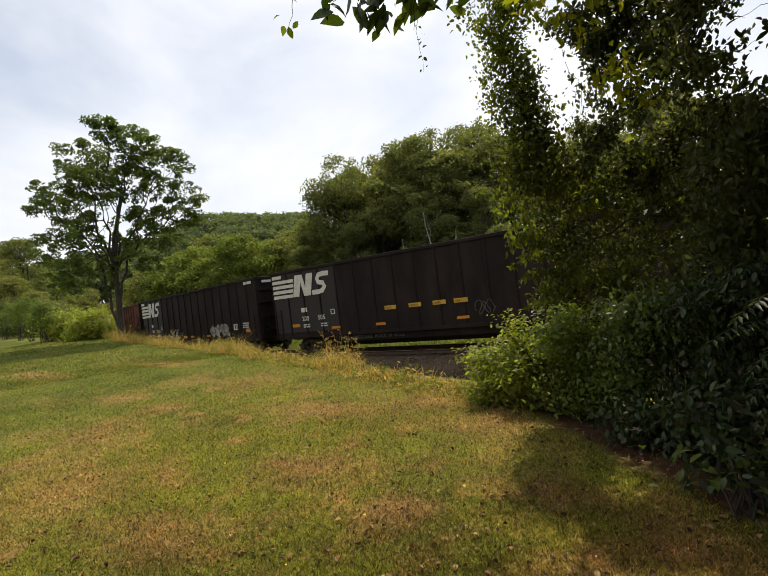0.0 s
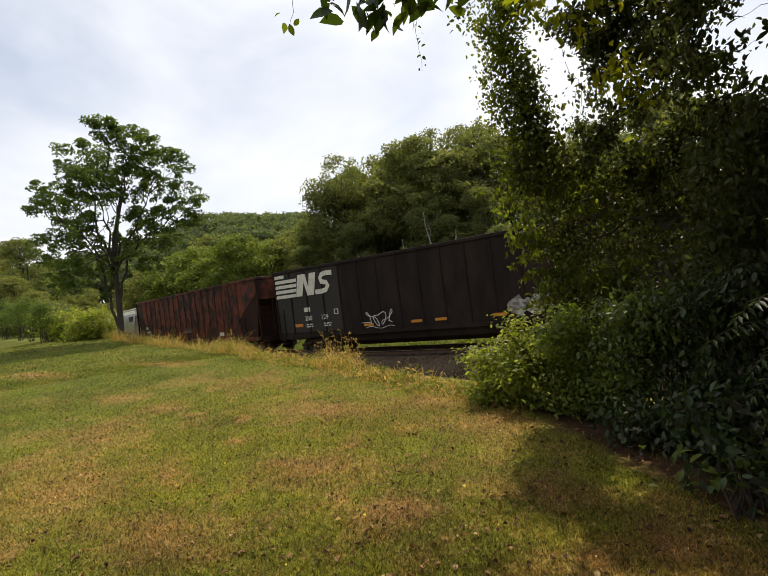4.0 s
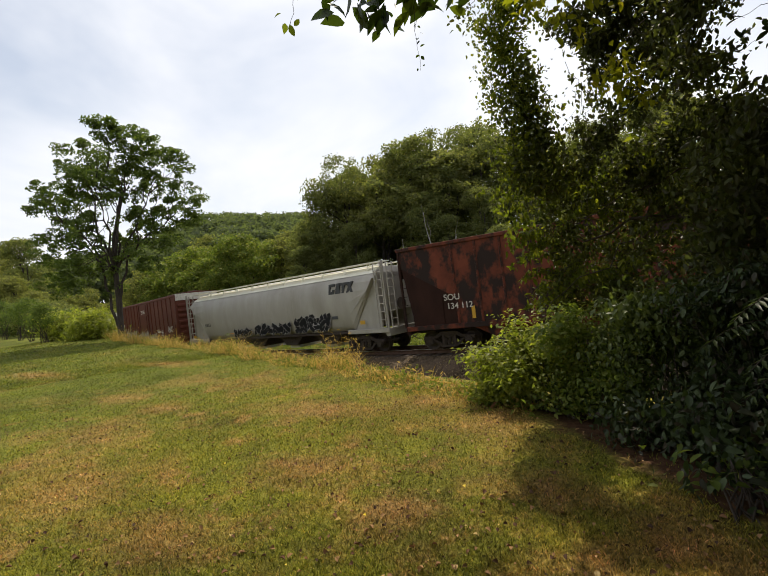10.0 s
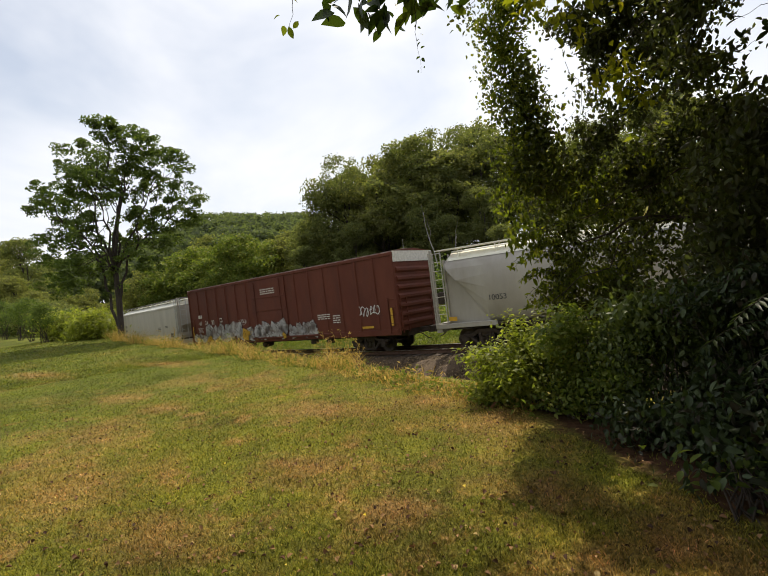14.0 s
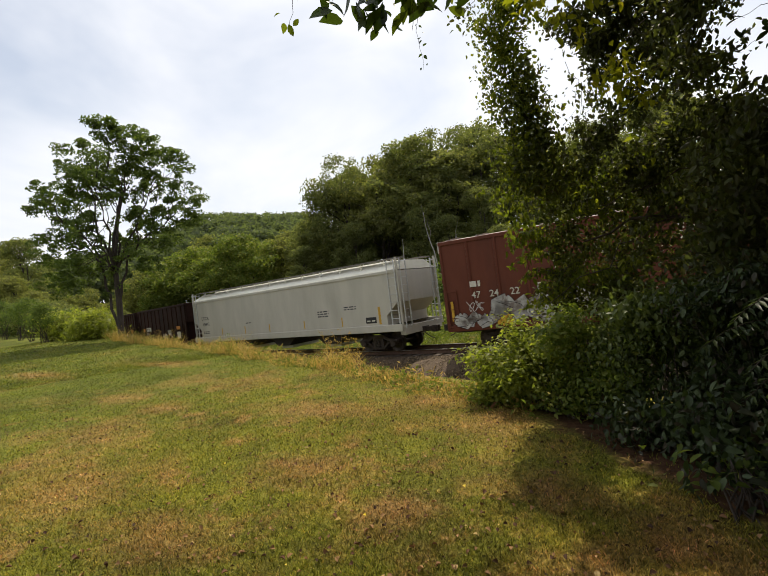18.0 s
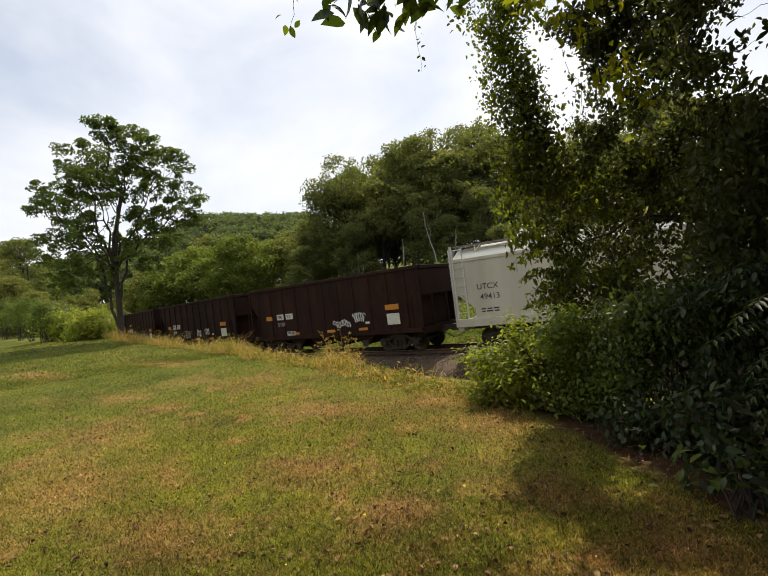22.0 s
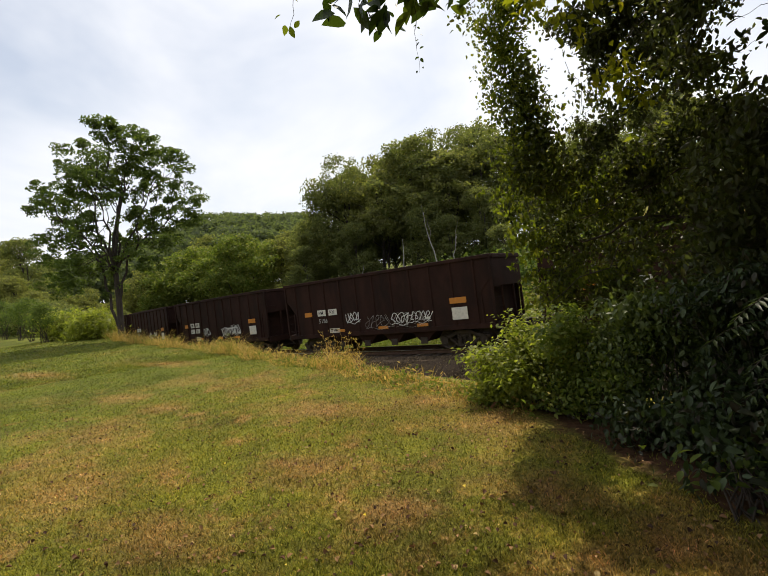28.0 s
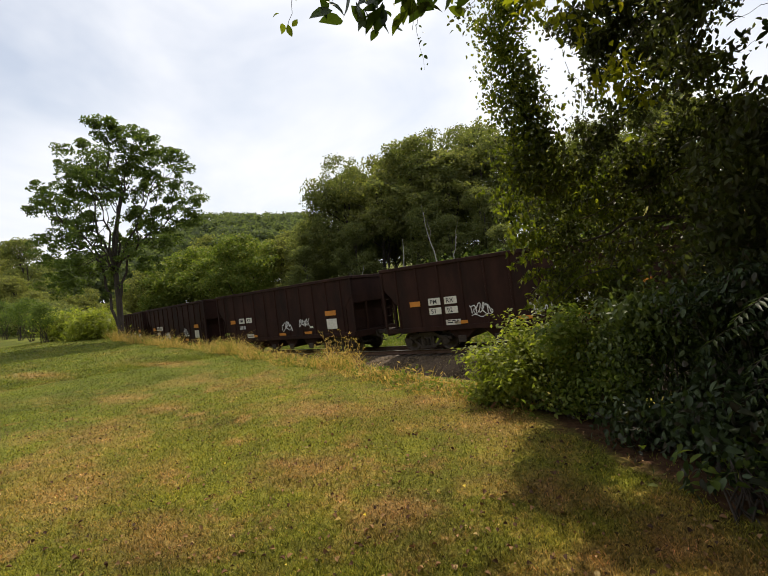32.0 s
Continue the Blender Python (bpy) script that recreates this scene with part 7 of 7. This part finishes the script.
    kinds = [(-1.60, 5.70, 0.42, 0.62, L_BRIGHT, 0.060, 460, 101, "shrub at the edge of the lawn, leaves coloured bright green as sunlit"), (-1.10, 5.45, 0.50, 1.00, L_BRIGHT, 0.064, 540, 102, "shrub at the edge of the lawn, leaves coloured green as sunlit"),
             (-0.55, 5.20, 0.50, 1.10, L_WEED, 0.066, 500, 103, "dense shrub at the edge of the lawn, leaves coloured mid green as half lit"), (0.05, 4.95, 0.50, 1.25, L_SHRUB, 0.072, 460, 104, "dense shrub at the edge of the lawn, leaves coloured dark green as shaded"), (0.60, 4.65, 0.50, 1.35, L_BUSH, 0.064, 560, 105, "dense shrub at the edge of the lawn, leaves coloured dark green as shaded"),
             (1.05, 4.30, 0.45, 1.40, L_BUSH, 0.060, 560, 108, "dense shrub at the edge of the lawn, leaves coloured dark green as shaded"), (0.30, 4.20, 0.30, 0.45, L_BUSH, 0.075, 110, 106, "low shrub on bare earth, leaves coloured dark as shaded"), (0.60, 3.72, 0.30, 0.45, L_BUSH, 0.085, 90, 107, "low shrub on bare earth, leaves coloured dark as shaded"), (0.75, 3.30, 0.28, 0.40, L_BUSH, 0.085, 80, 110, "low shrub on bare earth, leaves coloured dark as shaded"), (-0.15, 4.45, 0.30, 0.30, L_BUSH, 0.07, 80, 111, "low shrub on bare earth, leaves coloured dark as shaded"), (0.38, 3.32, 0.10, 0.16, L_WEED, 0.085, 7, 109, "small bright green seedling on bare earth")]
    for x, y, w, h, mat, leaf, n, seed, label in kinds:
        r = random.Random(seed)
        # the brighter kinds also hold their leaves flatter, to catch the sun
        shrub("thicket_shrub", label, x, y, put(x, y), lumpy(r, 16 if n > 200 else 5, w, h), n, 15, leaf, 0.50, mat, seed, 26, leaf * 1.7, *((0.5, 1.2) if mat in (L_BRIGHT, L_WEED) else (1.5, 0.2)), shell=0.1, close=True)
    # feathery fronds over the shrubs
    f = thing("feathery_frond", "long feathery compound leaves of a young sumac", "shrub", at=pose(0.95, 4.35, put(0.95, 4.35)))
    for st, e in (((-0.05, -0.10, 1.30), (-0.52, -0.42, 1.12)), ((0.10, -0.15, 1.22), (-0.30, -0.60, 1.02)), ((0.05, -0.20, 1.05), (-0.48, -0.55, 0.80)), ((0.15, -0.30, 1.42), (-0.12, -0.72, 1.30)), ((0.10, -0.35, 0.95), (-0.12, -0.80, 0.85)), ((-0.10, 0.05, 1.05), (-0.72, -0.30, 0.92)), ((0.0, -0.1, 0.8), (-0.55, -0.5, 0.55))):
        st, e = np.array(st), np.array(e)
        p = bend(st, e, 0.005, 0.002, rng, 8, 0.12, 0.008)
        stalk = part("stalk", np_mesh("stalk", *tubes([p, bend((0, 0, -0.1), st, 0.010, 0.005, rng, 5)], 5)), M_TWIG, f)
        d = unit((e - st)[None])[0]
        s_ = np.cross(d, [0, 0, 1.0])
        for k in range(15):
            u = 0.5 + k * 6.4 / 14
            q = p[int(u), :3] * (1 - u % 1) + p[min(7, int(u) + 1), :3] * (u % 1)
            for sg in (-1, 1):
                w = 0.085 * (1 - 0.75 * (k / 14 - 0.25) ** 2 * 1.6)
                tip = q + s_ * sg * w * 1.7 + d * 0.035 - np.array([0, 0, 0.03 + rng.uniform(0, 0.02)])
                mid = q * 0.6 + tip * 0.4
                crease = np.array([0, 0, 0.006])
                v = np.array([q, mid + d * 0.016 + crease, tip, mid - d * 0.016 + crease, mid])
                part("leaflet", np_mesh("leaflet", v, np.array([[0, 4, 2, 1], [0, 3, 2, 4]])), L_SHRUB if k % 3 == 0 else L_BUSH, stalk)


thicket()


def lawn_plants():
    rng = np.random.default_rng(17)
    # tall ripe weeds on the bank between the lawn and the track
    n = 30000
    s = rng.uniform(-44, -1.2, n)
    e = lawn_edge(s) + 0.30 * np.sin(s * 2.1 + 2 * np.sin(s * 0.7)) * np.interp(s, [-20, -4], [1.0, 0.5]) + rng.normal(0, 0.12, n)
    u = rng.random(n)
    off = e + 0.1 + 2.2 * u ** 1.4 * np.interp(s, [-44, -20, -8, -1], [0.8, 0.9, 0.5, 0.30])
    P = np.array([along(float(a), float(b)) for a, b in zip(s, off)])
    P[:, 2] = ground_z(P[:, 0], P[:, 1]) - 0.02
    clump = 0.65 + 0.5 * lumps(P[:, 0], P[:, 1], 1.7)
    h = np.interp(s, [-44, -24, -14, -10, -6, -4, -2.8, -1], [0.70, 0.68, 0.64, 0.56, 0.42, 0.30, 0.22, 0.18]) * rng.beta(2.0, 2.4, n) * 1.25 * np.clip(clump + rng.normal(0, 0.12, n), 0.3, 1.2)
    green = rng.random(n) < np.clip(0.06 + 0.30 * lumps(P[:, 0] + 4, P[:, 1], 0.9), 0.02, 0.6)
    for name, mask, mat, label in (("tall_dry_grass", ~green, L_STRAW, "ripe yellow-brown grass and weeds along the bank"), ("tall_green_weeds", green, L_WEED, "green weeds among the dry grass along the bank")):
        me = blade_mesh(name, P[mask], h[mask], 0.014, rng, 1.6)
        me.materials.append(mat)
        tagged(new(name, me), label, "weeds", kind="stuff")
    k = rng.choice(n, 2000)
    pos, out = clumps(rng, P[k] + np.stack([np.zeros(2000), np.zeros(2000), h[k] * rng.uniform(0.2, 0.95, 2000)], 1), unit(rng.normal(size=(2000, 3))), 9, 0.08)
    me = oval_leaf_mesh("weed_leaves", pos, 0.065, 0.026, rng, None, 0.6, 0.3)
    me.materials.append(L_WEED)
    tagged(new("weed_leaves", me), "small leaves of the weeds along the bank", "weeds", kind="stuff")
    # nodding seed heads
    k = rng.choice(n, 5200)
    tip = P[k] + np.stack([rng.normal(0, 0.09, 5200), rng.normal(0, 0.09, 5200), h[k] * rng.uniform(0.7, 1.12, 5200)], 1)
    me = oval_leaf_mesh("seed_heads", tip, 0.10, 0.026, rng, None, 0.3, 0.5)
    me.materials.append(L_STRAW)
    tagged(new("seed_heads", me), "nodding straw-coloured seed heads of the grass along the bank", "weeds", kind="stuff")
    # dead flower stalks that stand above the rest
    paths, heads = [], []
    for _ in range(60):
        i = rng.integers(0, n)
        q = P[i] + np.array([rng.normal(0, 0.12), rng.normal(0, 0.12), h[i] * 1.1 + rng.uniform(0.04, 0.2)])
        paths.append(bend(P[i], q, 0.006, 0.003, rng, 5, 0, 0.04))
        heads.append(q + rng.normal(0, 0.05, (9, 3)))
    me = np_mesh("dry_stalks", *tubes(paths, 4))
    me.materials.append(L_STRAW)
    tagged(new("dry_stalks", me), "dry brown flower stalks above the weeds", "weeds", kind="stuff")
    # tall dead weeds with brown seed clusters
    for x, y, tall in ((-7.9, 10.3, 1.0), (-8.3, 10.7, 0.8), (-13.0, 13.4, 0.9), (-6.6, 9.3, 0.6)):
        w = thing("dead_weed", "dry brown branching weed stalks standing in the grass", "weed", "dead weeds", at=pose(x, y, float(ground_z(x, y)) - 0.03))
        tips = []
        for _ in range(9):
            q = np.array([rng.normal(0, 0.22), rng.normal(0, 0.22), tall * rng.uniform(0.6, 1.05)])
            b = bend((0, 0, 0), q, 0.007, 0.003, rng, 7, 0, 0.03)
            twigs = [b]
            for k in (3, 4, 5, 6):
                e = b[k, :3] + rng.normal(0, 0.09, 3) + np.array([0, 0, 0.08])
                twigs.append(bend(b[k, :3], e, 0.003, 0.002, rng, 4))
                tips.append(e)
            part("stalk", np_mesh("stalk", *tubes(twigs, 4)), L_STRAW, w)
        pos, out = clumps(rng, np.array(tips), np.zeros((len(tips), 3)), 7, 0.03)
        part("seed_cluster", oval_leaf_mesh("seed_cluster", pos, 0.04, 0.018, rng, None, 0.3, 0.3), L_STRAW, w)
    # mown grass
    n = 420000
    a = np.radians(rng.uniform(-76, 14, n))
    r = 1.9 + 15 * rng.random(n) ** 1.8
    x, y = np.sin(a) * r, np.cos(a) * r
    s, off = railway_coords(x, y)
    ok = (off < lawn_edge(np.clip(s, -90, 4)) + 0.2)
    x, y, r = x[ok], y[ok], r[ok]
    patch = lumps(x, y, 1.1) + 0.7 * lumps(x + 3, y - 2, 2.7)
    ok = rng.random(len(x)) < np.clip(0.85 - 0.25 * patch, 0.35, 1)
    x, y, r = x[ok], y[ok], r[ok]
    bare = (0.795 * x + 0.606 * y + 0.12 * lumps(x, y, 3.1) > 2.12) & (y < 6.6) & (rng.random(len(x)) < 0.92)
    x, y, r = x[~bare], y[~bare], r[~bare]
    root = np.stack([x, y, ground_z(x, y) - 0.004], 1)
    me = blade_mesh("lawn_grass", root, rng.uniform(0.010, 0.036, len(x)), 0.0060 * np.interp(r, [2, 5, 14], [0.8, 1.2, 2.2]), rng, 1.5)
    me.materials.append(L_GRASS)
    tagged(new("lawn_grass", me), "short mown grass blades, green and straw-coloured", "grass", kind="stuff")
    n = 60000
    a = np.radians(rng.uniform(-74, -38, n))
    r = 15 + 24 * rng.random(n) ** 1.3
    x, y = np.sin(a) * r, np.cos(a) * r
    s, off = railway_coords(x, y)
    ok = off < lawn_edge(np.clip(s, -90, 4)) + 0.1
    x, y, r = x[ok], y[ok], r[ok]
    root = np.stack([x, y, ground_z(x, y) - 0.004], 1)
    me = blade_mesh("far_lawn_grass", root, rng.uniform(0.02, 0.05, len(x)), 0.0011 * r, rng, 1.3)
    me.materials.append(L_GRASS)
    tagged(new("far_lawn_grass", me), "short mown green grass on the far part of the lawn", "grass", kind="stuff")
    # fallen leaves
    n = 2600
    a = np.radians(rng.uniform(-74, 12, n))
    r = 1.9 + 9 * rng.random(n) ** 1.4
    x, y = np.sin(a) * r, np.cos(a) * r
    pos = np.stack([x, y, ground_z(x, y) + 0.017], 1)
    me = fine_leaf_mesh("fallen_leaves", pos, 0.027, 0.020, rng, None, 2.0, 0.0, 0.45, (0.4, 1.6))
    me.materials.append(L_DEAD)
    tagged(new("fallen_leaves", me), "dry brown and yellow leaves scattered on the lawn", "leaves", kind="stuff")


lawn_plants()


# ---- the train runs past ----
SPEED = 5.105
WHEEL = 0.42


def run_of(t):
    """How far the train has come at t seconds."""
    return SPEED * t - 0.003555 * (t - 16.0) ** 2


def motions():
    for branch, deg, phase in SWAYING:
        m = branch.matrix_basis.copy()
        walk(branch, [(t, m @ pose(0, 0, 0, 0.6 * deg * math.sin(0.9 * t + phase), deg * math.sin(0.62 * t + 1.7 * phase) * math.cos(0.21 * t), 0)) for t in [0.8 * i for i in range(41)]])
    for car, mid, half, wheels in WAGONS:
        rows = []
        for i in range(65):
            t = i * 0.5
            s = mid + run_of(t)
            a, b = along(s - half), along(s + half)
            d = b - a
            rows.append((t, pose(*((a + b) / 2), 0, -math.degrees(math.atan2(d.z, math.hypot(d.x, d.y))), math.degrees(math.atan2(d.y, d.x)))))
        walk(car, rows)
        for w, x in wheels:
            walk(w, [(i * 0.1, pose(x, 0, 0.42, 0, math.degrees(run_of(i * 0.1) / WHEEL) % 360.0, 0)) for i in range(321)])


motions()
